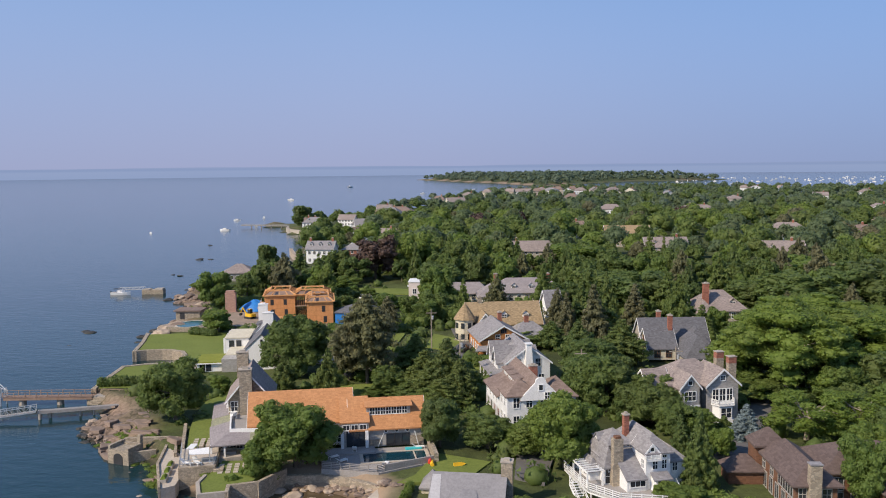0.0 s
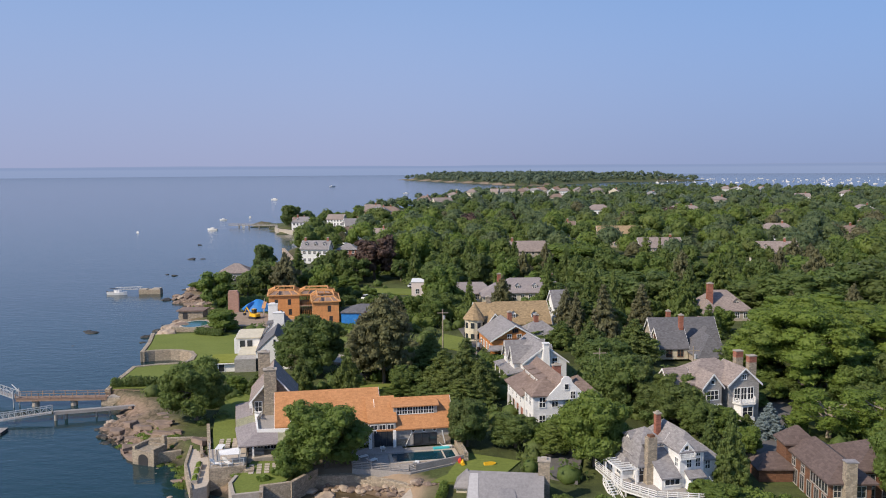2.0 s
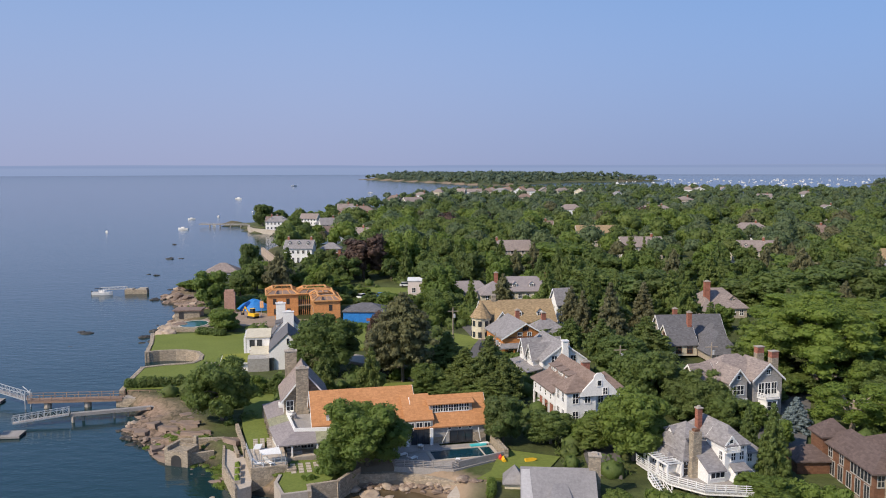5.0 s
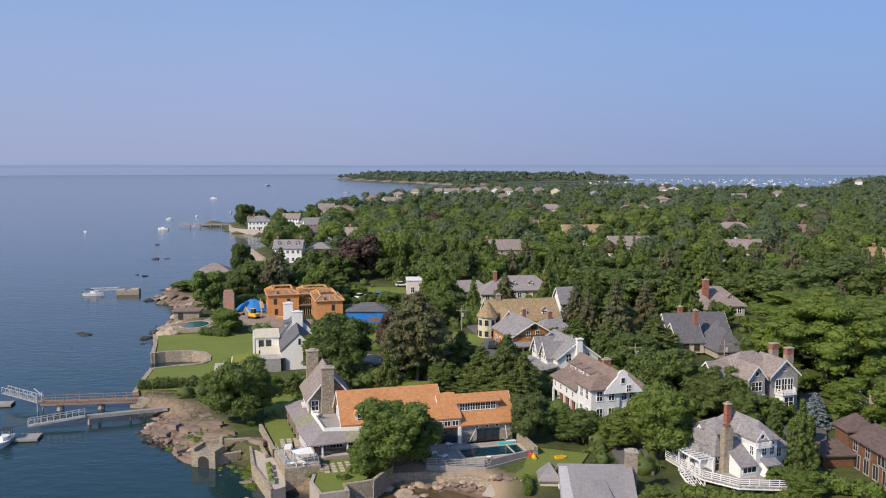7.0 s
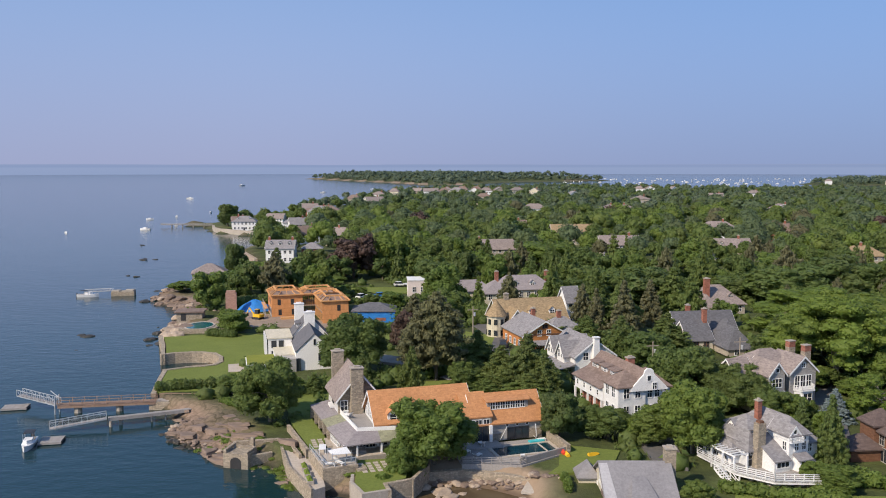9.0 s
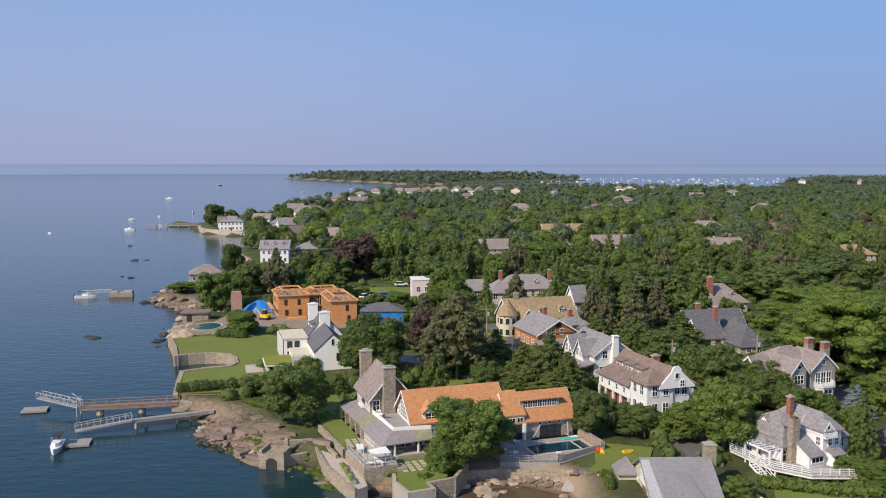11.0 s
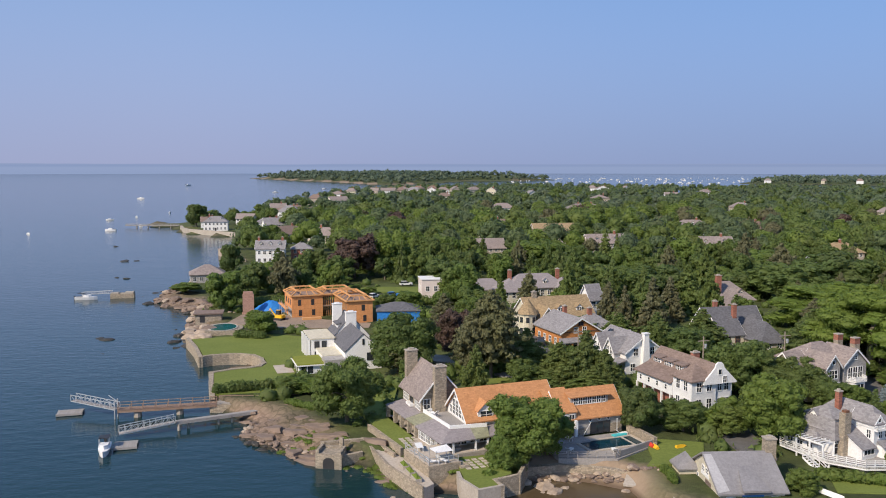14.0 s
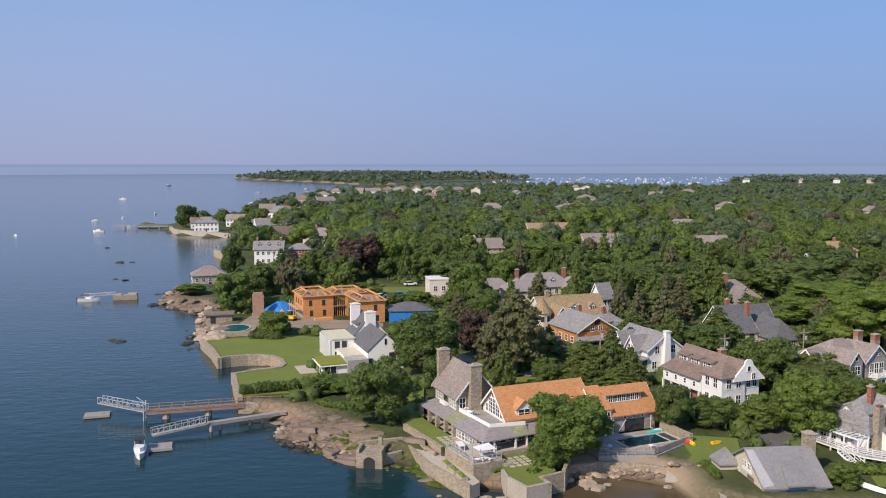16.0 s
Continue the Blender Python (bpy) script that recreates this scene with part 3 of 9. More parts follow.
def graded(a, b, near0, near1, step, grow):
    left, right, s = [], [], step
    mid = list(np.arange(near0, near1, step))
    p = near1
    while p < b:
        right.append(p)
        s *= grow
        p += s
    right.append(b)
    p, s = near0 - step, step
    while p > a:
        left.append(p)
        s *= grow
        p -= s
    left.append(a)
    return np.array(left[::-1] + mid + right)


gx, gy = graded(-3300, 3300, -84, 12, 0.9, 1.07), graded(-300, 3300, 98, 190, 0.9, 1.055)
GX, GY = np.meshgrid(gx, gy)
gz, gd, grock, gsand = land_height(GX.ravel(), GY.ravel())
nx_, ny_ = len(gx), len(gy)
gi = np.arange(nx_ * ny_).reshape(ny_, nx_)
gf = np.stack([gi[:-1, :-1], gi[:-1, 1:], gi[1:, 1:], gi[1:, :-1]], -1).reshape(-1, 4)


def fast_mesh(name, verts, faces, material, smooth=False):
    """A mesh from arrays; all faces have the same number of corners."""
    me = bpy.data.meshes.new(name)
    nf, k = faces.shape
    me.vertices.add(len(verts))
    me.vertices.foreach_set("co", np.ascontiguousarray(verts, np.float32).ravel())
    me.loops.add(nf * k)
    me.loops.foreach_set("vertex_index", np.ascontiguousarray(faces, np.int32).ravel())
    me.polygons.add(nf)
    me.polygons.foreach_set("loop_start", np.arange(0, nf * k, k, dtype=np.int32))
    me.materials.append(material)
    me.update(calc_edges=True)
    if smooth:
        me.shade_smooth()
    return me


land = tagged(new("ground", fast_mesh("ground", np.stack([GX.ravel(), GY.ravel(), gz], 1), gf, MAT["ground"], True)), "dark wooded ground with rocky shore", "ground", kind="structure")
cover = land.data.attributes.new("cover", "FLOAT_COLOR", "POINT")
shore = np.clip(1.4 - gd / (3.0 + 9 * grock), 0, 1) * np.clip(grock * 1.6 + 0.5, 0, 1)
far_beach = (np.abs(gd) < 22) * (GY.ravel() > 1880) * (GX.ravel() < 80)
cover.data.foreach_set("color", np.stack([shore, np.clip(gsand * 1.5 + far_beach, 0, 1), gd * 0, gd * 0 + 1], 1).astype(np.float32).ravel())

sea_rim = [(4796 * math.sin(a), 4796 * math.cos(a), 0) for a in np.linspace(1.4, -1.4, 80)]
sea = M().add([(-4796, -500, 0), (4796, -500, 0), *sea_rim], [tuple(range(82))])
single("cove_water", M().add([(-21, 92, 0.02), (4, 92, 0.02), (4, 112, 0.02), (-18, 113, 0.02)], [(0, 1, 2, 3)]), MAT["cove"], "murky brown shallow water in the cove", "sea", kind="structure")
single("water", sea, MAT["sea"], "calm blue sea with fine ripples", "sea", kind="structure")

# glowing backdrop wall: the far sound, low shore and haze painted up to the horizon
def far_shore():
    m = M()
    xs = np.linspace(-1.35, 1.35, 200)
    hs = [48 + 7 * float(value_noise(np.array([v * 10]), np.array([0.5]), 9)[0]) + 3 * float(value_noise(np.array([v * 43]), np.array([0.5]), 10)[0]) for v in xs]
    for a, b, h0, h1 in zip(xs, xs[1:], hs, hs[1:]):
        (p, q), (r, t) = ((4790 * math.sin(k), 4790 * math.cos(k)) for k in (a, b))
        m.add([(p, q, -1), (r, t, -1), (r, t, h1), (p, q, h0), (p, q + 8, -1), (r, t + 8, -1), (r, t + 8, h1), (p, q + 8, h0)], [(0, 1, 2, 3), (3, 2, 6, 7), (5, 4, 7, 6)])
    mat, n, l, b = nodes_of("painted_haze_glow")
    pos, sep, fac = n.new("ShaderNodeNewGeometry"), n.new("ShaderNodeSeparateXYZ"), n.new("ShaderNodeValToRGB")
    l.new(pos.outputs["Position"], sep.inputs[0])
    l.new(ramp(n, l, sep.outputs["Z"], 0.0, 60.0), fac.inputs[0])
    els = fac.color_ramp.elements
    # haze tones set in the emission, from water level to shore top
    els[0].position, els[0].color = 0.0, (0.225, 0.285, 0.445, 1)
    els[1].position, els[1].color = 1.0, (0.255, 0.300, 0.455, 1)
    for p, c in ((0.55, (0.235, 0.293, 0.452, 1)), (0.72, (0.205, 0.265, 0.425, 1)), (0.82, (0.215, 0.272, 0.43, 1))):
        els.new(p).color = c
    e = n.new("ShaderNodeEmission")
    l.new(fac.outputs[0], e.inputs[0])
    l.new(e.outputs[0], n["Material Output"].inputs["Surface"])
    single("backdrop", m, mat, "glowing backdrop painted as hazy far water and low shore", "shore", kind="structure")


far_shore()


# ---- lawns, walls, drives ----
def flat(name, pts, z, th, material, label, category="lawn", kind="structure"):
    return single(name, M().prism(pts[::-1] if sum((b[0] - a[0]) * (b[1] + a[1]) for a, b in zip(pts, pts[1:] + pts[:1])) > 0 else pts, z - th, z), MAT[material], label, category, kind=kind)


flat("lawn", [(-64.2, 152.5), (-65.2, 162.2), (-66.4, 169.1), (-62.9, 171.4), (-59.6, 172.4), (-57.3, 173.6), (-56.6, 176.8), (-57.8, 181.6), (-60.2, 185.4), (-63.3, 186.8), (-66, 187.0), (-69.8, 186.2), (-71.3, 184.8), (-74.1, 194.1), (-77.5, 203.5), (-60, 208), (-46, 204), (-47, 190), (-50, 170), (-50, 154)], 2.32, 0.5, "lawn", "mown green lawn behind the sea wall")
flat("lawn", [(-34.6, 153), (-30, 153), (-32.0, 135), (-28.6, 124), (-29.4, 118.6), (-30.5, 118.2), (-33.6, 126.5), (-35.4, 132), (-38, 143)], 2.85, 1.6, "lawn", "strip of lawn beside the stone house")
flat("lawn", [(-18.9, 103.3), (-21.6, 102.4), (-23.1, 105.8), (-23.4, 114.5), (-16, 115.5), (-16.5, 107.5), (-19.3, 105.5)], 2.65, 0.8, "lawn", "small raised lawn behind a concrete wall")
flat("lawn", [(2.5, 108.8), (6.2, 109.4), (11.5, 110.5), (14.5, 118), (6.2, 121), (4.6, 112)], 2.5, 0.9, "lawn", "lawn beside the pool deck")
flat("lawn", [(24, 98), (60, 92), (60, 99), (40, 101), (26, 103.5)], 2.3, 1.0, "lawn", "lawn below the white house")
flat("lawn", [(-29, 186), (-12, 186), (-12, 208), (-32, 210)], 3.2, 0.6, "lawn", "back lawn behind the white house")
flat("lawn", [(-24, 268), (2, 264), (0, 278), (-40, 282), (-45, 272)], 3.3, 0.7, "lawn", "lawn in front of the tall trees")
flat("lawn", [(-5, 190), (1, 186), (3, 198), (-5, 205)], 3.25, 0.6, "lawn", "lawn beside the cream house")
flat("lawn", [(2, 168), (22, 172), (22, 180), (4, 182)], 3.2, 0.6, "lawn", "lawn before the orange-brown house")
flat("lawn", [(-16, 147), (0, 151), (-2, 158), (-18, 155)], 3.2, 0.6, "lawn", "lawn by the drive")
flat("patio", [(-60, 214), (-35, 212), (-34, 222), (-46, 224), (-62, 236), (-70, 234), (-72, 222)], 2.75, 0.6, "dirt", "bare earth and gravel of the building site", "ground")
flat("drive", [(-30, 176), (-19, 170), (-9, 157), (2, 152), (3, 155), (-6, 161), (-15, 174), (-28, 182)], 3.24, 0.6, "gravel", "pale drive behind the stone house", "road")
flat("drive", [(18, 112), (22, 110), (24, 126), (18, 127)], 2.75, 0.6, "asphalt", "short drive between the trees", "road")
flat("drive", [(43, 122), (50, 121), (62, 150), (64, 166), (58, 167), (56, 152)], 3.1, 0.6, "asphalt", "grey asphalt drive", "road")
flat("road", [(0, 172), (4, 172), (6, 196), (2, 215), (-2, 214), (2, 195)], 3.24, 0.6, "asphalt", "narrow asphalt lane", "road")
flat("road", [(66, 158), (110, 168), (110, 174), (66, 164)], 3.24, 0.6, "gravel", "pale yellow field track", "road")


def wall_run(name, pts, w, z0, z1, material, label):
    m = M()
    for (ax, ay), (bx, by) in zip(pts, pts[1:]):
        d = Vector((bx - ax, by - ay, 0)).normalized()
        s = Vector((-d.y, d.x, 0)) * w / 2
        a, b = Vector((ax, ay, 0)) - d * w / 2, Vector((bx, by, 0)) + d * w / 2
        m.prism([(p.x, p.y) for p in (a - s, b - s, b + s, a + s)], z0, z1 + random.uniform(-0.03, 0.03))
    return single(name, m, MAT[material], label, "wall", kind="structure")


wall_run("sea_wall", [(-78.6, 204.5), (-74.7, 193.9), (-71.8, 184.0), (-69.6, 185.5), (-66, 186.3), (-63.5, 186.1), (-60.6, 184.8), (-58.4, 181.3), (-57.3, 176.8), (-58.0, 174.2), (-59.8, 173.0), (-63.1, 171.9), (-66.9, 169.6), (-65.7, 162.2), (-63.6, 151.6)], 0.9, -1.5, 2.42, "wallstone", "grey stone sea wall round the lawn")
wall_run("sea_wall", [(-109, 520.5), (-149, 556.5), (-155.4, 570), (-160.5, 589)], 1.6, -2, 3.0, "concrete", "pale sea wall round the far point")
wall_run("sea_wall", [(-106.3, 418), (-88, 370)], 1.4, -2, 3.4, "palerock", "pale stone sea wall of a waterside garden")
wall_run("garden_wall", [(-18.5, 103.2), (-21.7, 102.0), (-23.5, 105.9), (-23.6, 108.5)], 0.45, -1.0, 2.8, "concrete", "pale concrete retaining wall")
wall_run("garden_wall", [(-18.5, 103.2), (-19.1, 105.4), (-15.6, 107.0), (-13.6, 112.0)], 0.5, -1.0, 2.75, "wallstone", "stone retaining wall")
wall_run("garden_wall", [(-13.4, 112.3), (-8.4, 113.0), (-3, 111.2), (2.0, 108.8), (3.6, 106.5)], 0.8, -0.5, 1.75, "wallstone", "rough stone wall above the beach")
wall_run("jetty_wall", [(4.9, 107), (3.2, 100), (2.5, 94)], 0.5, -1.2, 1.9, "concrete", "pale concrete wall beside the cove")
single("boat_ramp", M().slab([(-1.2, 107.2, 0.75), (0.6, 106.6, 0.75), (3.0, 110.9, 2.15), (1.2, 111.6, 2.15)], 0.3), MAT["concrete"], "sloping concrete slip down to the beach", "ramp", kind="structure")


def shore_tower():
    """The ruined stone block with an arch by the water."""
    t = thing("stone_ruin", -41.0, 120.3, 0, -14, "small ruined fieldstone hut with a dark arch by the water", "ruin")
    m = M().prism([(-2.0, -1.6), (1.95, -1.7), (1.8, 1.6), (-1.9, 1.6)], -1.0, 2.2)
    m.box(-1.95, -1.5, -1.55, 1.6, 2.2, 2.75).box(1.35, 1.8, -1.55, 1.4, 2.2, 2.5).box(-1.5, 1.35, 1.1, 1.6, 2.2, 2.45)
    part("wall", m, MAT["stone"], t)
    part("pillar", M().box(0.6, 1.2, 1.8, 2.4, 0.5, 3.5), MAT["stone"], t)
    # the arch is a dark plate on solid stone; its shade is painted
    a = M()
    pts = [(-0.85, 0.0), (0.85, 0.0), (0.85, 1.0)] + [(0.85 * math.cos(k), 1.0 + 0.7 * math.sin(k)) for k in np.linspace(0.3, 2.84, 7)] + [(-0.85, 1.0)]
    n = len(pts)
    a.add([(x, -1.72, z) for x, z in pts] + [(x, -1.2, z) for x, z in pts], [tuple(range(n)), *[(i, n + i, n + (i + 1) % n, (i + 1) % n) for i in range(n)]])
    part("arch", a, MAT["dark"], t, "dark arched plate standing for the shaded opening")
    part("side_wall", M().prism([(-2.4, 2.4), (3.8, 5.2), (3.5, 5.8), (-2.6, 3.0)], -0.5, 2.5), MAT["wallstone"], t)
    part("side_wall", M().prism([(1.9, -0.6), (4.3, 1.6), (4.0, 2.1), (1.7, 0.0)], -0.5, 1.7), MAT["wallstone"], t)


shore_tower()


def boulder_mesh(seed, sub=2):
    rng = random.Random(seed)
    bm = bmesh.new()
    bmesh.ops.create_icosphere(bm, subdivisions=sub, radius=1.0)
    off = Vector((rng.uniform(0, 90), rng.uniform(0, 90), rng.uniform(0, 90)))
    for v in bm.verts:
        k = noise.noise(v.co * 0.9 + off) * 0.45 + noise.noise(v.co * 2.3 + off) * 0.25
        v.co *= 1 + k
        v.co = Vector([0.55 * c + 0.45 * round(c * 2.2) / 2.2 for c in v.co])
        v.co.z *= 0.7
    me = bpy.data.meshes.new("boulder")
    bm.to_mesh(me)
    bm.free()
    return me


BOULDERS = {}
for mname in ("rock", "palerock", "wetrock"):
    for k in range(3):
        me = boulder_mesh(k + len(mname))
        me.materials.append(MAT[mname])
        BOULDERS[mname, k] = me


def boulder(x, y, r, mname, label, z=None, squash=1.0):
    ob = new("boulder", BOULDERS[mname, random.randrange(3)])
    zz = ground_z(x, y) if z is None else z
    ob.matrix_basis = pose(x, y, max(zz, -0.5) + 0.15 * r, random.uniform(-12, 12), random.uniform(-12, 12), random.uniform(0, 360)) @ Matrix.Diagonal((r * random.uniform(0.8, 1.4), r, r * random.uniform(0.6, 0.95) * squash, 1))
    tagged(ob, label, "rock", "rocks along the shore")


random.seed(4)
for _ in range(190):
    i = random.choice((15, 16, 17, 18, 18, 19, 19, 20, 20, 21, 21))
    a, b = COAST[i], COAST[i + 1]
    f, o = random.random(), random.uniform(-1.4, 2.2) if random.random() < 0.92 else random.uniform(2, 7)
    d = Vector((b[0] - a[0], b[1] - a[1])).normalized()
    x, y = a[0] + (b[0] - a[0]) * f + d.y * o, a[1] + (b[1] - a[1]) * f - d.x * o
    low = o < 1.2
    boulder(x, y, random.choice((0.25, 0.35, 0.4, 0.5, 0.7)) * random.uniform(0.7, 1.15), "wetrock" if low else random.choice(("rock", "rock", "rock", "palerock")), "dark wet boulder at the waterline" if low else "weathered brown boulder on the shore")
for _ in range(90):
    i = random.choice(range(38, 47))
    a, b = COAST[i], COAST[i + 1]
    f, o = random.random(), random.uniform(-3, 6)
    d = Vector((b[0] - a[0], b[1] - a[1])).normalized()
    x, y = a[0] + (b[0] - a[0]) * f + d.y * o, a[1] + (b[1] - a[1]) * f - d.x * o
    low = o < 0
    boulder(x, y, random.uniform(0.5, 1.9), "wetrock" if low else random.choice(("palerock", "rock")), "dark wet boulder at the waterline" if low else "pale weathered boulder on the shore")
for x, y, r in ((-14, 110.5, 1.0), (-16.5, 108.4, 1.2), (-12.5, 109.2, 0.7), (-26.3, 105.6, 1.1), (-28.4, 104.8, 0.8), (-24.8, 104.2, 0.9), (-32.5, 107.2, 0.8), (-19.5, 101.4, 0.8), (-9.5, 111.5, 0.7), (-1, 106.5, 0.6)):
    boulder(x, y, r, "palerock", "large pale boulder at the foot of the terrace")
random.seed(44)
for i in range(34):
    f = random.random()
    boulder(-45.5 + 9.5 * f + random.gauss(0, 0.5), 119.8 - 4.6 * f + random.gauss(0, 0.7), random.uniform(0.25, 0.7), random.choice(("wetrock", "wetrock", "rock")), "dark broken rock at the foot of the ruin")
for x, y, r in ((-80.0, 215.3, 2.2), (-77.6, 209.6, 2.4), (-74.9, 205.6, 1.7), (-82.2, 227.5, 1.9), (-81.3, 220.5, 2.0), (-78.9, 212.6, 1.4), (-76.2, 207.4, 1.3)):
    boulder(x, y, r, "palerock", "huge pale pink boulder below the pool terrace")
for x, y, r in ((-11.6, 109.2, 1.5), (-10.6, 107.8, 1.3), (-9.2, 108.6, 0.9), (-12.6, 107.2, 1.0), (-20.2, 101.6, 1.2), (-24.6, 103.9, 1.5), (-26.8, 104.2, 1.1), (-22.6, 103.2, 0.8), (-28.6, 106.4, 0.9)):
    boulder(x, y, r, random.choice(("palerock", "rock")), "large broken boulder at the edge of the beach")
for i in range(60):
    f = random.random()
    x, y = -13 + 17 * f + random.gauss(0, 0.5), 112.2 - 3.2 * f + math.sin(f * 3) * 0.8 - abs(random.gauss(0, 0.9))
    boulder(x, y, random.uniform(0.22, 0.62), random.choice(("palerock", "rock", "rock")), "rough stone of the bank below the deck")
for x, y, r in ((-101, 216, 1.7), (-103, 217.5, 1.2), (-97, 200, 0.8), (-128, 335, 1.6), (-133, 338, 1.2), (-122, 300, 0.8), (-110, 288, 0.8), (-146, 396, 2.0), (-141, 398, 1.5), (-170, 470, 1.6)):
    boulder(x, y, r, "wetrock", "dark rock breaking the water", z=-0.3, squash=0.5)


# ---- broken ledges of the headland ----
SLABS = []
for k in range(5):
    rng = random.Random(k + 60)
    n = 6
    ring = [(math.cos(2 * math.pi * (i + rng.uniform(-0.32, 0.32)) / n) * rng.uniform(0.8, 1.2), math.sin(2 * math.pi * (i + rng.uniform(-0.32, 0.32)) / n) * rng.uniform(0.4, 0.75)) for i in range(n)]
    m = M().add([(x, y, -0.8) for x, y in ring] + [(x * 0.98, y * 0.98, 0.10 + rng.uniform(-0.06, 0.04)) for x, y in ring] + [(x * 0.86, y * 0.82, 0.22 + rng.uniform(-0.04, 0.04)) for x, y in ring],
                [(i, (i + 1) % n, n + (i + 1) % n, n + i) for i in range(n)] + [(n + i, n + (i + 1) % n, 2 * n + (i + 1) % n, 2 * n + i) for i in range(n)] + [tuple(range(2 * n, 3 * n))])
    SLABS.append(m.data("rock_slab", MAT["rock"]))
random.seed(61)
placed_slabs = 0
while placed_slabs < 90:
    x, y = random.choice(((-50, 134), (-47, 129), (-54, 137), (-42.5, 124), (-38, 116), (-84, 222), (-90, 262)))
    x, y = x + random.gauss(0, 4.5), y + random.gauss(0, 4.0)
    zz, dd, rk, sd = (float(v[0]) for v in land_height(np.array([x]), np.array([y])))
    if dd < -0.6 or dd > 11:
        continue
    r = random.choice((0.4, 0.7, 1.2, 1.8, 2.4)) * random.uniform(0.8, 1.25)
    ob = new("rock", random.choice(SLABS))
    # the beds dip towards the water and share one strike
    ob.matrix_basis = pose(x, y, zz - 0.02, random.gauss(0, 4), random.gauss(7, 4), random.gauss(128, 16)) @ Matrix.Diagonal((r * random.uniform(0.9, 1.7), r, r * random.uniform(0.18, 0.36) + 0.08, 1))
    tagged(ob, "broken slab of brown ledge rock on the shore", "rock", "rocks along the shore")
    placed_slabs += 1

# ---- stepping stones ----
patch = thing("stepping_stones", -23.6, 122.9, 0, 15.7, "grid of square pale paving slabs set in grass", "paving", kind="structure")
slab_mesh = M().box(-0.33, 0.33, -0.33, 0.33, -0.3, 0.05).data("paving_slab", MAT["paving"])
for i in range(5):
    for j in range(4):
        for x, y, z in ((-2.0 + i * 1.05, -10.0 - j * 1.0, 2.68), (-7.2 + 0.1 * j + i * 0.62 * 0.9 if i < 4 else -7.2, 1.6 - j * 1.0, 2.88)):
            if z > 2.8 and i > 2:
                continue
            o = part("paving_slab", slab_mesh, None, patch)
            o.matrix_basis = pose(x if z < 2.8 else -6.9 + i * 1.0, y, z, 0, 0, 0)


# ---- houses ----
WINDOWS = {}
TURN = {"S": 0, "E": 90, "N": 180, "W": 270}


def lattice(xs, zs, y0, y1):
    """One connected frame: bars between pairs of xs and of zs (both sorted), from y0 to y1."""
    m, gxs, gzs = M(), [v for p in xs for v in p], [v for p in zs for v in p]
    nx, nz = len(gxs), len(gzs)
    m.v = [(x, y, z) for y in (y0, y1) for z in gzs for x in gxs]
    solid = lambda i, j: 0 <= i < nx - 1 and 0 <= j < nz - 1 and (i % 2 == 0 or j % 2 == 0)
    at = lambda i, j, k: k * nx * nz + j * nx + i
    for i in range(nx - 1):
        for j in range(nz - 1):
            if not solid(i, j):
                continue
            m.f.append((at(i, j, 0), at(i + 1, j, 0), at(i + 1, j + 1, 0), at(i, j + 1, 0)))
            for di, dj, a, b in ((-1, 0, (0, 1), (0, 0)), (1, 0, (1, 0), (1, 1)), (0, -1, (0, 0), (1, 0)), (0, 1, (1, 1), (0, 1))):
                if not solid(i + di, j + dj):
                    m.f.append((at(i + a[0], j + a[1], 0), at(i + a[0], j + a[1], 1), at(i + b[0], j + b[1], 1), at(i + b[0], j + b[1], 0)))
    return m


def sash(w, h, nx, ny, x=0.0, z=0.0, b=0.09):
    xs = [(x - w / 2 - b, x - w / 2)] + [(x - w / 2 + w * i / nx - 0.03, x - w / 2 + w * i / nx + 0.03) for i in range(1, nx)] + [(x + w / 2, x + w / 2 + b)]
    zs = [(z - b - 0.05, z)] + [(z + h * i / ny - 0.025, z + h * i / ny + 0.025) for i in range(1, ny)] + [(z + h, z + h + b)]
    return lattice(xs, zs, -0.09, 0.02)


def window(parent, face, x, y, z, w, h, nx=2, ny=2, frame_mat="trim", name="window"):
    """A framed window whose outer face looks S (-y), E, N or W of the house; x, y: middle of its foot on the wall."""
    key = (w, h, nx, ny, frame_mat)
    if key not in WINDOWS:
        WINDOWS[key] = (sash(w, h, nx, ny).data("window", MAT[frame_mat]), M().box(-w / 2, w / 2, -0.035, 0.01, 0, h).data("pane", MAT["glass"]))
    fd, pd = WINDOWS[key]
    ob = part(name, fd, None, parent)
    ob.matrix_basis = pose(x, y, z, 0, 0, TURN[face])
    part("pane", pd, None, ob, "dark reflecting glass")
    return ob


def windows(parent, face, line, a, b, n, z, w, h, nx=2, ny=2, frame_mat="trim"):
    for i in range(n):
        s = a + (b - a) * (i + 0.5) / n
        window(parent, face, *((s, line) if face in "SN" else (line, s)), z, w, h, nx, ny, frame_mat)


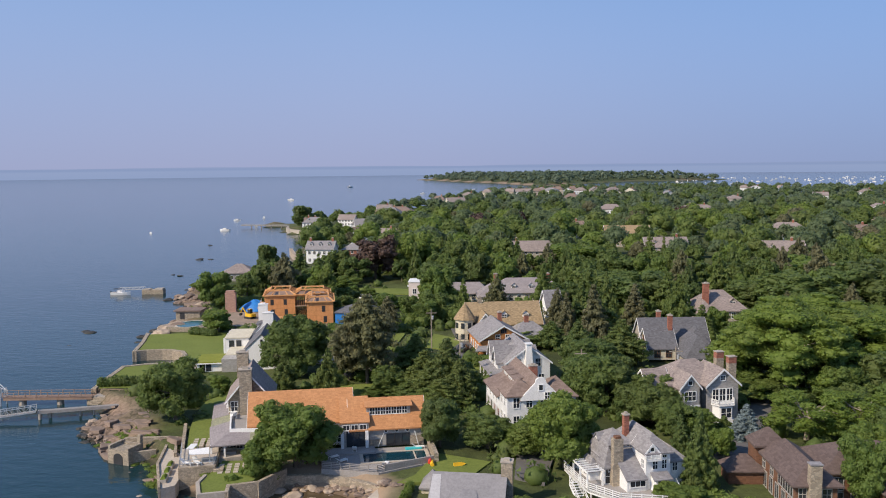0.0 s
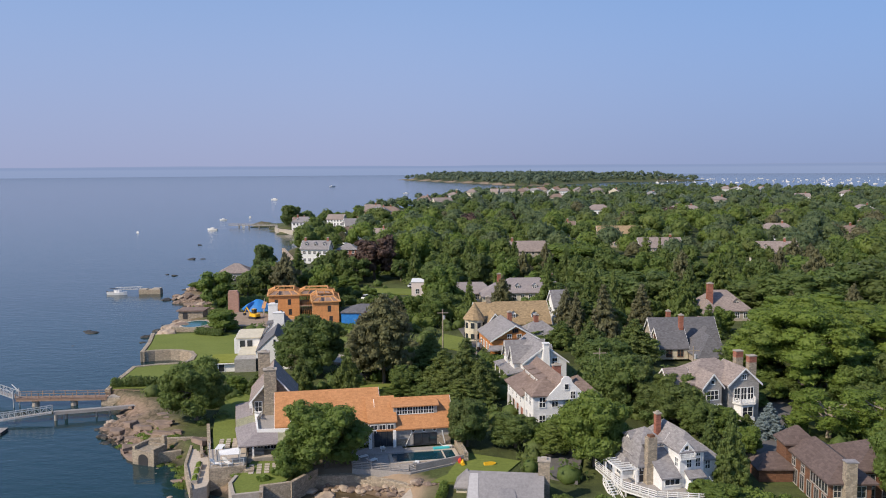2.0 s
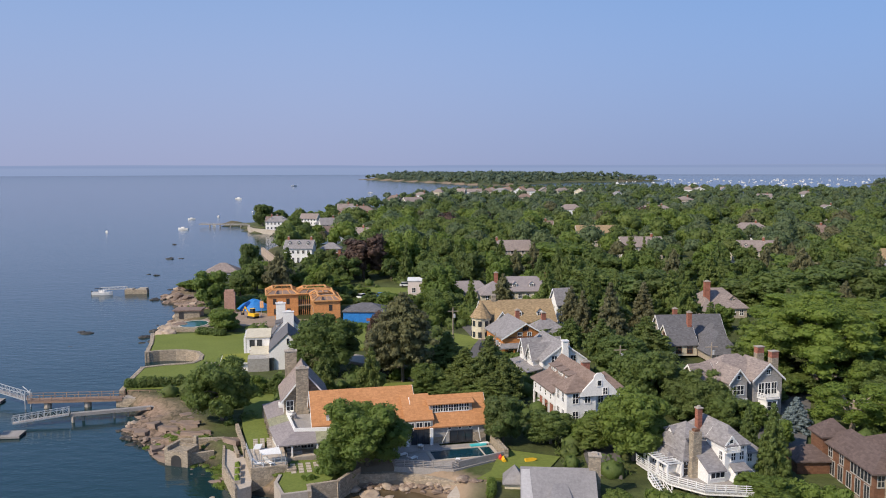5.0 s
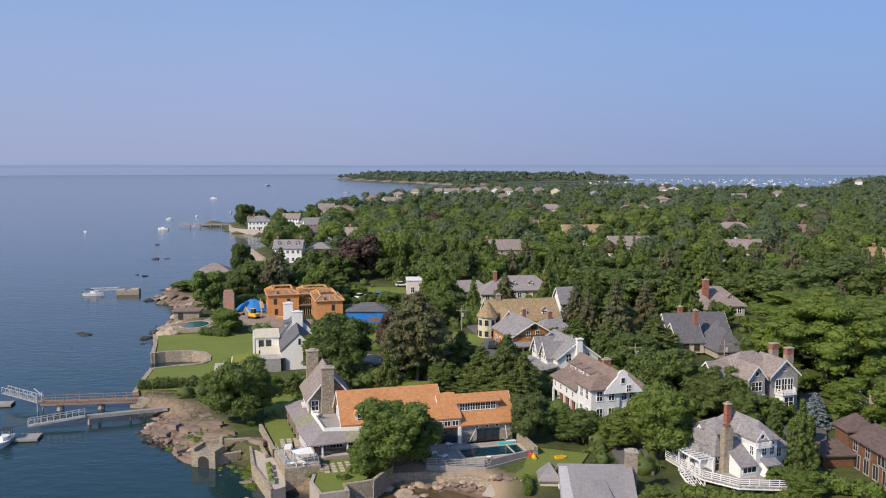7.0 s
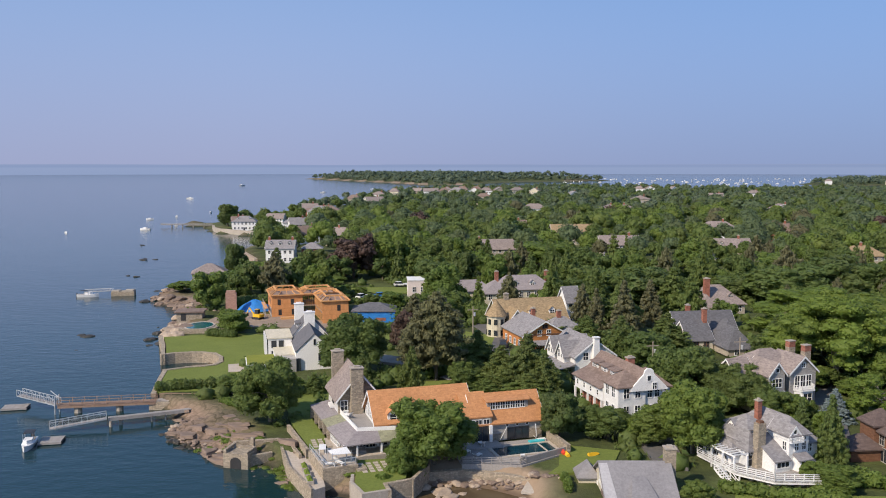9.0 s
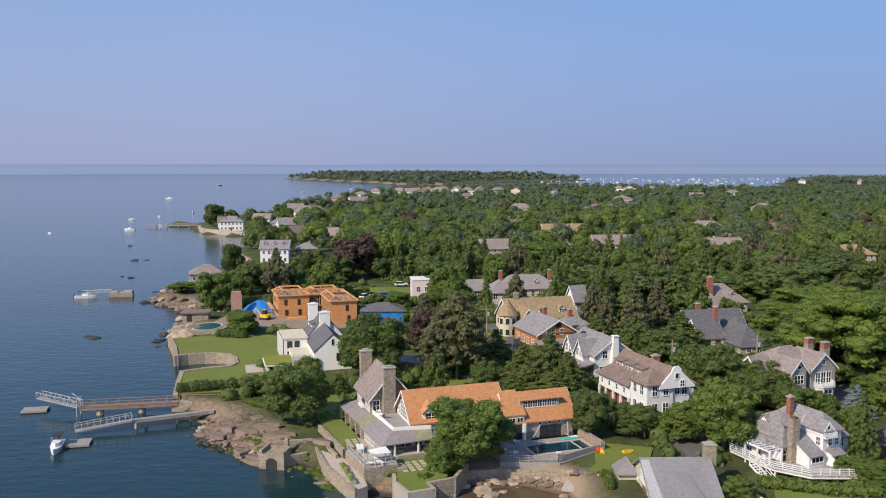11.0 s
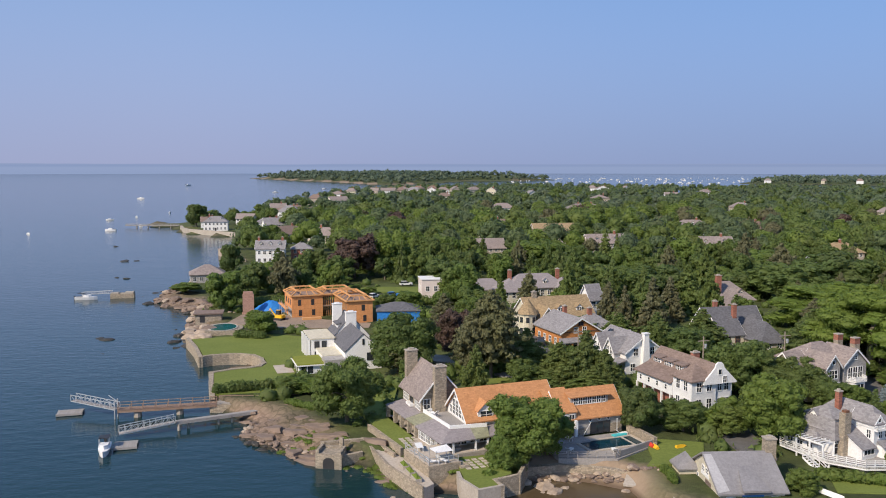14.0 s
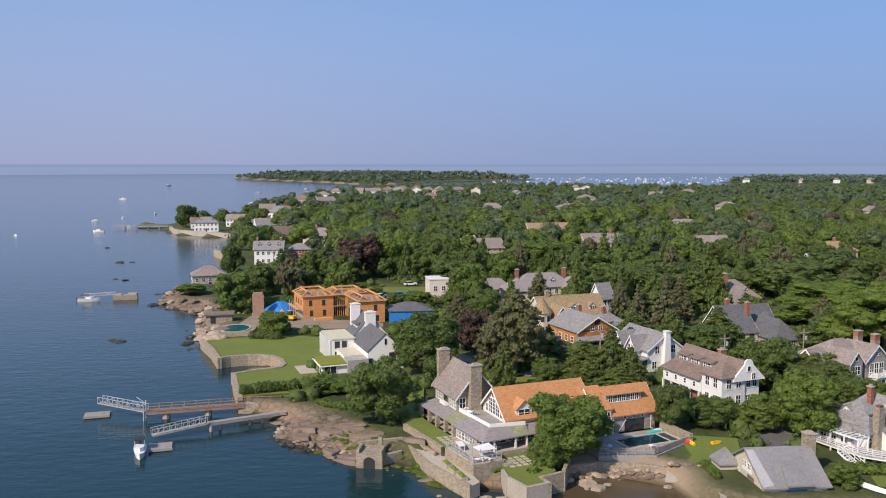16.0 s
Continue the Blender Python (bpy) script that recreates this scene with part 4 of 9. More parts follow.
def wing(parent, x0, x1, y0, y1, z0, ze, zr, axis, wall, roof, kind="gable", over=0.45, th=0.2, wall_name="wall", rake=True):
    """A block of a house with its roof. axis: the way of the ridge."""
    w = M()
    xm, ym = (x0 + x1) / 2, (y0 + y1) / 2
    if kind == "gable" and axis == "x":
        w.add([(x0, y0, z0), (x1, y0, z0), (x1, y1, z0), (x0, y1, z0), (x0, y0, ze), (x1, y0, ze), (x1, y1, ze), (x0, y1, ze), (x0, ym, zr - 0.1), (x1, ym, zr - 0.1)],
              [(0, 1, 5, 4), (1, 2, 6, 9, 5), (2, 3, 7, 6), (3, 0, 4, 8, 7), (3, 2, 1, 0), (4, 5, 9, 8), (6, 7, 8, 9)])
    elif kind == "gable":
        w.add([(x0, y0, z0), (x1, y0, z0), (x1, y1, z0), (x0, y1, z0), (x0, y0, ze), (x1, y0, ze), (x1, y1, ze), (x0, y1, ze), (xm, y0, zr - 0.1), (xm, y1, zr - 0.1)],
              [(0, 1, 5, 8, 4), (1, 2, 6, 5), (2, 3, 7, 9, 6), (3, 0, 4, 7), (3, 2, 1, 0), (5, 6, 9, 8), (7, 4, 8, 9)])
    else:
        w.box(x0, x1, y0, y1, z0, ze)
    part(wall_name, w, MAT[wall], parent)
    r = M()
    if kind == "flat":
        r.box(x0 - over, x1 + over, y0 - over, y1 + over, ze + 0.003, ze + th)
        part("roof", r, MAT[roof], parent)
        return
    o, lift = over, 0.16
    if axis == "x":
        half = (y1 - y0) / 2
        drop = o * (zr - ze) / half
        a, b, c, d = x0 - o, x1 + o, y0 - o, y1 + o
        if kind == "gable":
            tops = [[(a, c, ze - drop), (b, c, ze - drop), (b, ym, zr), (a, ym, zr)], [(b, d, ze - drop), (a, d, ze - drop), (a, ym, zr), (b, ym, zr)]]
        else:
            h = min(half + o, (b - a) / 2 - 0.01)
            tops = [[(a, c, ze - drop), (b, c, ze - drop), (b - h, ym, zr), (a + h, ym, zr)], [(b, d, ze - drop), (a, d, ze - drop), (a + h, ym, zr), (b - h, ym, zr)],
                    [(a, d, ze - drop), (a, c, ze - drop), (a + h, ym, zr)], [(b, c, ze - drop), (b, d, ze - drop), (b - h, ym, zr)]]
    else:
        half = (x1 - x0) / 2
        drop = o * (zr - ze) / half
        a, b, c, d = x0 - o, x1 + o, y0 - o, y1 + o
        if kind == "gable":
            tops = [[(a, d, ze - drop), (a, c, ze - drop), (xm, c, zr), (xm, d, zr)], [(b, c, ze - drop), (b, d, ze - drop), (xm, d, zr), (xm, c, zr)]]
        else:
            h = min(half + o, (d - c) / 2 - 0.01)
            tops = [[(a, d, ze - drop), (a, c, ze - drop), (xm, c + h, zr), (xm, d - h, zr)], [(b, c, ze - drop), (b, d, ze - drop), (xm, d - h, zr), (xm, c + h, zr)],
                    [(a, c, ze - drop), (b, c, ze - drop), (xm, c + h, zr)], [(b, d, ze - drop), (a, d, ze - drop), (xm, d - h, zr)]]
    for q in tops:
        r.slab([(x, y, z + lift) for x, y, z in q], th)
    rob = part("roof", r, MAT[roof], parent)
    if kind == "gable" and rake:
        for q in tops:
            for i, j in ((1, 2), (3, 0)):
                p, s = Vector(q[i]), Vector(q[j])
                part("trim_board", M().beam(p + Vector((0, 0, lift - 0.02)), s + Vector((0, 0, lift - 0.02)), 0.10, 0.34), MAT["trim"], rob, "white painted trim board")


def chimney(parent, x, y, z0, z1, w, d, mat="brick", cap="concrete"):
    c = part("chimney", M().box(x - w / 2, x + w / 2, y - d / 2, y + d / 2, z0, z1), MAT[mat], parent)
    part("cap", M().box(x - w / 2 - 0.1, x + w / 2 + 0.1, y - d / 2 - 0.1, y + d / 2 + 0.1, z1 + 0.002, z1 + 0.16)
         .box(x - w / 4, x + w / 4, y - d / 4, y + d / 4, z1 + 0.16, z1 + 0.4), MAT[cap], c, "stone cap with flue")


def dormer(parent, face, x, y, z, w, h, depth, wall="white", roof="roof_grey", shed=False):
    """A roof dormer; x, y, z: middle of the foot of its front."""
    e = part("dormer", M().box(-w / 2, w / 2, 0, depth, 0, h), MAT[wall], parent)
    e.matrix_basis = pose(x, y, z, 0, 0, TURN[face])
    r = M()
    if shed:
        r.slab([(-w / 2 - 0.3, -0.4, h + 0.05), (w / 2 + 0.3, -0.4, h + 0.05), (w / 2 + 0.3, depth, h + 0.5), (-w / 2 - 0.3, depth, h + 0.5)], 0.15)
    else:
        p = w * 0.45
        e.data.clear_geometry()
        e.data.from_pydata([(-w / 2, 0, 0), (w / 2, 0, 0), (w / 2, depth, 0), (-w / 2, depth, 0), (-w / 2, 0, h), (w / 2, 0, h), (w / 2, depth, h), (-w / 2, depth, h), (0, 0, h + p), (0, depth, h + p)], [],
                           [(0, 1, 5, 8, 4), (1, 2, 6, 5), (2, 3, 7, 9, 6), (3, 0, 4, 7), (5, 6, 9, 8), (7, 4, 8, 9)])
        e.data.update()
        r.slab([(-w / 2 - 0.2, depth, h - 0.12), (-w / 2 - 0.2, -0.25, h - 0.12), (0, -0.25, h + p + 0.12), (0, depth, h + p + 0.12)], 0.12)
        r.slab([(w / 2 + 0.2, -0.25, h - 0.12), (w / 2 + 0.2, depth, h - 0.12), (0, depth, h + p + 0.12), (0, -0.25, h + p + 0.12)], 0.12)
    part("dormer_roof", r, MAT[roof], e)
    n = max(1, int(w / 0.9)) if shed else 1
    pw = (w * 0.86) / n
    for i in range(n):
        xx = -w * 0.43 + pw * (i + 0.5)
        a, b2, z0, z1 = xx - pw * 0.42, xx + pw * 0.42, h * 0.18, h * 0.88
        part("dormer_window", sash(b2 - a, z1 - z0, 2, 2, xx, z0, 0.06), MAT["trim"], e)
        part("pane", M().box(a, b2, -0.03, 0.01, z0, z1), MAT["glass"], e)
    return e


def railing(parent, pts, h=1.0, mat="trim", step=1.5, rails=(1.0, 0.62, 0.28), name="railing"):
    r = M()
    for (p, q) in zip(pts, pts[1:]):
        p, q = Vector(p), Vector(q)
        n = max(1, round((q - p).length / step))
        for i in range(n + 1):
            s = p.lerp(q, i / n)
            r.box(s.x - 0.05, s.x + 0.05, s.y - 0.05, s.y + 0.05, s.z, s.z + h + 0.05)
        for f in rails:
            r.beam(p + Vector((0, 0, h * f)), q + Vector((0, 0, h * f)), 0.07, 0.08)
    return part(name, r, MAT[mat], parent)


def simple_house(x, y, z, rot, w, d, eave, ridge, wall, roof, label, kind="gable", axis="x", chim=(), dorm=0, name="house", chim_mat="brick", wmat="trim", storeys=2, win=True):
    """A plain house with rows of windows on its sides."""
    h = thing(name, x, y, z, rot, label, "house", "houses among the trees")
    wing(h, -w / 2, w / 2, -d / 2, d / 2, -0.3, eave, ridge, axis, wall, roof, kind)
    if win:
        for s in range(storeys):
            zz = 0.9 + s * eave / storeys
            windows(h, "S", -d / 2, -w / 2 + 0.4, w / 2 - 0.4, max(2, int(w / 2.4)), zz, 1.0, 1.35, 2, 2, wmat)
            windows(h, "W", -w / 2, -d / 2 + 0.4, d / 2 - 0.4, max(1, int(d / 2.6)), zz, 1.0, 1.35, 2, 2, wmat)
            windows(h, "E", w / 2, -d / 2 + 0.4, d / 2 - 0.4, max(1, int(d / 2.6)), zz, 1.0, 1.35, 2, 2, wmat)
        part("door", M().box(-0.5, 0.5, -d / 2 - 0.05, -d / 2 + 0.02, 0, 2.1), MAT["dark"], h)
    for cx, cy in chim:
        chimney(h, cx, cy, 0.5, ridge + 1.3, 0.9, 0.7, chim_mat)
    for i in range(dorm):
        xx = -w / 2 + w * (i + 0.5) / dorm
        if axis == "x":
            k = 0.62
            dormer(h, "S", xx, -d / 2 * k, eave + (ridge - eave) * (1 - k) - 0.2, 1.3, 1.2, d / 2 * k * 0.7, wall, roof)
    return h


def stone_house():
    """The large stone house with the new cedar roof, its porch, terrace and pool wing."""
    h = thing("house", -23.6, 122.9, 0, 15.7, "stone and shingle house with new orange cedar roof above the sea", "house")
    g = 2.6
    # stone gabled wing
    wing(h, -2.4, 4.2, 5.2, 14.3, g, 8.0, 11.9, "y", "stone", "slate", over=0.55)
    chimney(h, -0.8, 14.75, g, 13.3, 1.9, 1.1, "stone")
    chimney(h, 0.4, 4.6, g, 12.7, 1.9, 1.15, "stone")
    windows(h, "W", -2.4, 5.6, 8.2, 3, 5.75, 0.7, 1.6, 2, 3)
    windows(h, "W", -2.4, 11.2, 13.8, 3, 5.75, 0.7, 1.6, 2, 3)
    window(h, "W", -2.4, 9.7, 5.7, 1.2, 1.9, 2, 1, "dark")
    part("window_box", M().box(-3.1, -2.42, 8.6, 10.8, 5.55, 5.95), MAT["trim"], h, "white balconet below the middle window")
    window(h, "S", -1.5, 5.2, 5.9, 1.0, 1.6)
    # cedar-roofed wing with glazed gable
    wing(h, 1.6, 16.3, -4.0, 4.2, g, 6.5, 10.1, "x", "white", "cedar", over=0.5)
    windows(h, "W", 1.6, -1.7, 1.9, 3, 6.0, 1.0, 2.3, 2, 4)
    windows(h, "W", 1.6, -2.9, -1.8, 1, 6.0, 0.8, 1.1, 2, 2)
    windows(h, "W", 1.6, 2.0, 3.1, 1, 6.0, 0.8, 1.1, 2, 2)
    window(h, "W", 1.6, 0.1, 8.55, 1.6, 0.6, 3, 1)
    dormer(h, "S", 4.6, -3.9, 6.2, 2.6, 1.5, 2.5, "white", "cedar")
    # balcony before the gable
    part("balcony", M().prism([(-1.9, 5.15), (-1.2, -4.2), (4.2, -4.9), (4.2, -4.05), (1.55, -4.05), (1.55, 5.15)], 5.4, 5.6), MAT["deck"], h, "balcony floor before the glazed gable")
    part("balcony_parapet", M().prism([(-2.15, 5.15), (-1.4, -4.4), (-1.2, -4.2), (-1.9, 5.15)], 5.4, 6.05), MAT["trim"], h)
    part("balcony_parapet", M().prism([(-1.4, -4.4), (4.2, -5.1), (4.2, -4.9), (-1.2, -4.2)], 5.4, 6.05), MAT["trim"], h)
    # porch roof round the west and south sides
    part("porch_roof", M().slab([(-5.6, 13.8, 4.85), (-5.0, 5.2, 4.85), (-2.42, 5.2, 5.5), (-2.42, 13.8, 5.5)], 0.18), MAT["porch"], h, "purple-grey shingled porch roof")
    part("porch_roof", M().slab([(-5.0, 5.2, 4.85), (-4.72, 1.2, 4.85), (-1.85, 1.2, 5.55), (-2.16, 5.2, 5.5)], 0.18), MAT["roof_green"], h, "porch roof part green with lichen")
    part("porch_roof", M().slab([(-4.9, 1.2, 4.80), (-3.9, -7.5, 4.60), (-1.42, -4.42, 5.6), (-1.85, 1.2, 5.6)], 0.18), MAT["porch"], h, "purple-grey shingled porch roof")
    part("porch_roof", M().slab([(-3.9, -7.5, 4.60), (1.6, -7.0, 4.60), (1.6, -4.82, 5.55), (-1.42, -4.42, 5.6)], 0.18), MAT["porch"], h, "purple-grey shingled porch roof")
    part("porch_roof", M().slab([(1.6, -7.0, 4.60), (3.9, -6.75, 4.60), (4.3, -5.12, 5.5), (1.6, -4.82, 5.55)], 0.18), MAT["roof_green"], h, "porch roof part green with lichen")
    part("porch_roof", M().slab([(3.9, -6.75, 4.60), (12.0, -6.6, 4.60), (12.0, -4.05, 5.5), (4.3, -4.05, 5.5)], 0.18), MAT["porch"], h, "purple-grey shingled porch roof")
    part("porch_floor", M().prism([(-5.5, 13.9), (-4.8, 1.2), (-4.0, -7.8), (4.0, -7.2), (12.0, -7.0), (12.0, -4.0), (-2.4, -4.0), (-2.4, 13.9)], g - 0.6, g + 0.25), MAT["paving"], h)
    for v, u in ((13.3, -5.3), (10.0, -5.1), (7.3, -4.9), (4.3, -4.7), (1.6, -4.5)):
        part("porch_post", M().box(u - 0.3, u + 0.3, v - 0.3, v + 0.3, g, 4.8), MAT["stone"], h, "square stone pier")
    for u, v in ((-3.75, -7.2), (-1.9, -7.05), (1.7, -6.75), (3.7, -6.5), (6.2, -6.4), (9.0, -6.4)):
        part("porch_post", M().box(u - 0.12, u + 0.12, v - 0.12, v + 0.12, g, 4.65), MAT["trim"], h, "white timber post")
    part("sunroom_wall", M().prism([(-4.2, 1.2), (-3.65, -3.8), (1.55, -4.03), (1.55, 5.1), (-2.0, 5.1)], g, 4.62), MAT["white"], h)
    for i in range(6):
        f = (i + 0.5) / 6
        o = window(h, "W", -4.32 + 0.55 * f, 1.0 - 4.8 * f, g + 0.45, 0.62, 1.65, 2, 3)
        o.matrix_basis = pose(-4.31 + 0.55 * f, 1.0 - 4.8 * f, g + 0.45, 0, 0, 276.3)
    windows(h, "S", -4.1, -3.4, 1.4, 5, g + 0.4, 0.8, 1.8, 2, 3)
    windows(h, "S", -4.02, 1.8, 15.6, 9, g + 0.5, 1.1, 1.9, 2, 3)
    part("sofa", M().box(-2.6, -0.4, -6.2, -5.3, g + 0.25, g + 0.65).box(-2.6, -0.4, -5.5, -5.25, g + 0.65, g + 1.0), MAT["deck"], h, "grey cushioned porch sofa")
    part("garden_step", M().prism([(-1.6, -7.7), (3.6, -7.35), (3.6, -6.95), (-1.6, -7.25)], g - 0.5, g + 0.3), MAT["concrete"], h, "low pale wall before the porch")
    # pool wing
    wing(h, 16.3, 27.0, -5.6, 0.6, 2.5, 5.6, 9.0, "x", "greyshingle", "cedar", over=0.45)
    dormer(h, "S", 21.9, -4.45, 6.85, 6.6, 1.45, 2.0, "greyshingle", "cedar", shed=True)
    part("link_roof", M().slab([(14.6, -6.0, 6.5), (19.0, -6.0, 6.5), (19.0, -1.6, 9.25), (14.6, -1.6, 9.25)], 0.2), MAT["cedar"], h)
    part("link_wall", M().box(14.8, 18.8, -5.9, 0.5, 2.5, 6.4), MAT["greyshingle"], h)
    windows(h, "S", -5.9, 14.9, 18.6, 3, 5.35, 0.9, 0.7, 2, 1)
    window(h, "S", 16.9, -5.9, 2.75, 2.6, 2.3, 3, 1, "dark")
    for u in (21.4, 23.0, 24.6):
        o = part("round_window", M().rod((u, -5.68, 4.85), (u, -5.55, 4.85), 0.33, 0.33, 14), MAT["trim"], h, "small white round window")
        part("pane", M().rod((u, -5.70, 4.85), (u, -5.66, 4.85), 0.22, 0.22, 14), MAT["glass"], o)
    part("wall_base", M().box(25.0, 27.03, -5.72, -5.61, 2.5, 3.9).box(19.0, 20.6, -5.72, -5.61, 2.5, 3.6), MAT["stone"], h, "fieldstone wall base")
    for u in (14.9, 18.5):
        part("column", M().box(u - 0.22, u + 0.22, -6.6, -6.16, 2.75, 5.2), MAT["trim"], h, "square white column")
    window(h, "S", 23.2, -5.6, 2.7, 3.4, 1.6, 3, 1, "dark")
    for a, b in ((20.2, 21.0), (26.2, 25.6)):
        part("porch_bracket", M().beam((a, -5.7, 2.6), (b, -6.6, 4.9), 0.14, 0.14), MAT["trim"], h)
    return h


def pool_terrace():
    p = thing("pool_terrace", -23.6, 122.9, 0, 15.7, "grey timber pool deck with stone wall and dark blue pool", "terrace")
    deck = M().prism([(11.8, -13.2), (19.4, -16.4), (20.2, -15.8), (27.4, -13.4), (27.4, -6.2), (11.8, -6.2)], 2.0, 2.45)
    part("deck", deck, MAT["deck"], p)
    part("upper_deck", M().box(11.8, 19.6, -8.8, -5.92, 2.455, 2.75), MAT["deck"], p)
    part("pool_surround", M().box(17.2, 27.2, -12.8, -12.3, 2.455, 2.60).box(17.2, 27.2, -8.6, -8.1, 2.455, 2.60).box(17.2, 17.7, -12.3, -8.6, 2.455, 2.60).box(26.7, 27.2, -12.3, -8.6, 2.455, 2.60), MAT["paving"], p)
    part("pool_water", M().box(17.7, 26.7, -12.3, -8.6, 2.4, 2.52), MAT["pool"], p, "still dark teal pool water")
    part("pool_divider", M().box(25.0, 25.2, -12.3, -8.6, 2.40, 2.62), MAT["paving"], p)
    fas = M().prism([(11.7, -13.35), (19.4, -16.55), (27.5, -13.5), (27.5, -13.3), (19.4, -16.3), (11.7, -13.1)], 1.1, 2.46)
    part("deck_skirt", fas, MAT["deck"], p)
    railing(p, [(11.8, -6.5, 2.45), (11.8, -13.1, 2.45), (19.3, -16.2, 2.45), (20.4, -15.6, 2.45)], 0.95, "deck", 1.4, (1.0, 0.75, 0.5, 0.25))
    part("parapet", M().prism([(20.3, -15.8), (27.5, -13.4), (27.5, -13.1), (20.3, -15.5)], 2.46, 3.3), MAT["deck"], p)
    part("wall", M().prism([(27.5, -13.6), (28.1, -13.6), (28.1, -6.3), (27.5, -6.3)], 1.0, 3.7), MAT["stone"], p, "tan fieldstone wall")
    for u, v in ((13.0, -8.5), (13.0, -12.5), (16.0, -13.7), (19.3, -15.2), (23.0, -13.6), (26.8, -12.6)):
        part("post", M().box(u - 0.12, u + 0.12, v - 0.12, v + 0.12, -0.5, 2.0), MAT["deck"], p)
    return p


def sea_terrace():
    p = thing("sea_terrace", -23.6, 122.9, 0, 15.7, "fieldstone terrace block with paved top above the shore", "terrace")
    part("wall", M().prism([(-8.4, -4.1), (-7.6, -12.3), (-2.7, -11.9), (-2.7, -4.1)], -0.5, 3.35), MAT["wallstone"], p, "grey fieldstone retaining wall")
    part("paving", M().prism([(-8.2, -4.2), (-7.4, -12.1), (-2.9, -11.7), (-2.9, -4.2)], 3.354, 3.45), MAT["paving"], p)
    railing(p, [(-8.2, -4.3, 3.4), (-7.4, -12.0, 3.4), (-3.0, -11.6, 3.4)], 0.95, "metal", 1.6, (1.0, 0.5))
    # lower planted walk along the shore side
    part("walk", M().prism([(-11.3, 5.3), (-11.2, -6.0), (-9.4, -15.6), (-7.7, -14.6), (-7.55, -12.4), (-8.2, -3.1), (-9.4, 5.3)], -0.5, 1.9), MAT["paving"], p)
    part("parapet", M().prism([(-11.7, 5.3), (-11.6, -6.0), (-9.7, -15.7), (-9.42, -15.6), (-11.22, -6.0), (-11.32, 5.3)], -0.6, 2.15), MAT["wallstone"], p)
    part("high_wall", M().prism([(-9.9, 9.5), (-9.4, 9.5), (-8.1, -3.0), (-8.6, -3.2)], 0.5, 3.2), MAT["wallstone"], p)
    part("high_wall", M().prism([(-10.6, 5.0), (-10.2, 5.0), (-9.2, -3.0), (-9.6, -3.1)], 1.5, 2.5), MAT["wallstone"], p)
    for k in range(3):
        v = -7.4 - k * 2.6
        pl = part("planter", M().box(-9.9, -9.0, v - 1.05, v + 1.05, 1.9, 2.4), MAT["concrete"], p, "pale stone planter box")
        part("planting", M().add([(-9.8, v - 0.95, 2.41), (-9.1, v - 0.95, 2.41), (-9.1, v + 0.95, 2.41), (-9.8, v + 0.95, 2.41), (-9.6, v - 0.6, 2.72), (-9.3, v - 0.5, 2.66), (-9.3, v + 0.6, 2.74), (-9.6, v + 0.5, 2.64)],
                                 [(0, 1, 5, 4), (1, 2, 6, 5), (2, 3, 7, 6), (3, 0, 4, 7), (4, 5, 6, 7)]), MAT["weed"], pl, "clipped green planting")
    part("steps", M().box(-3.0, -1.6, -12.6, -11.2, 1.0, 2.9).box(-3.0, -1.6, -13.4, -12.6, 1.0, 2.4).box(-3.0, -1.6, -14.2, -13.4, 1.0, 1.9), MAT["wallstone"], p)
    return p


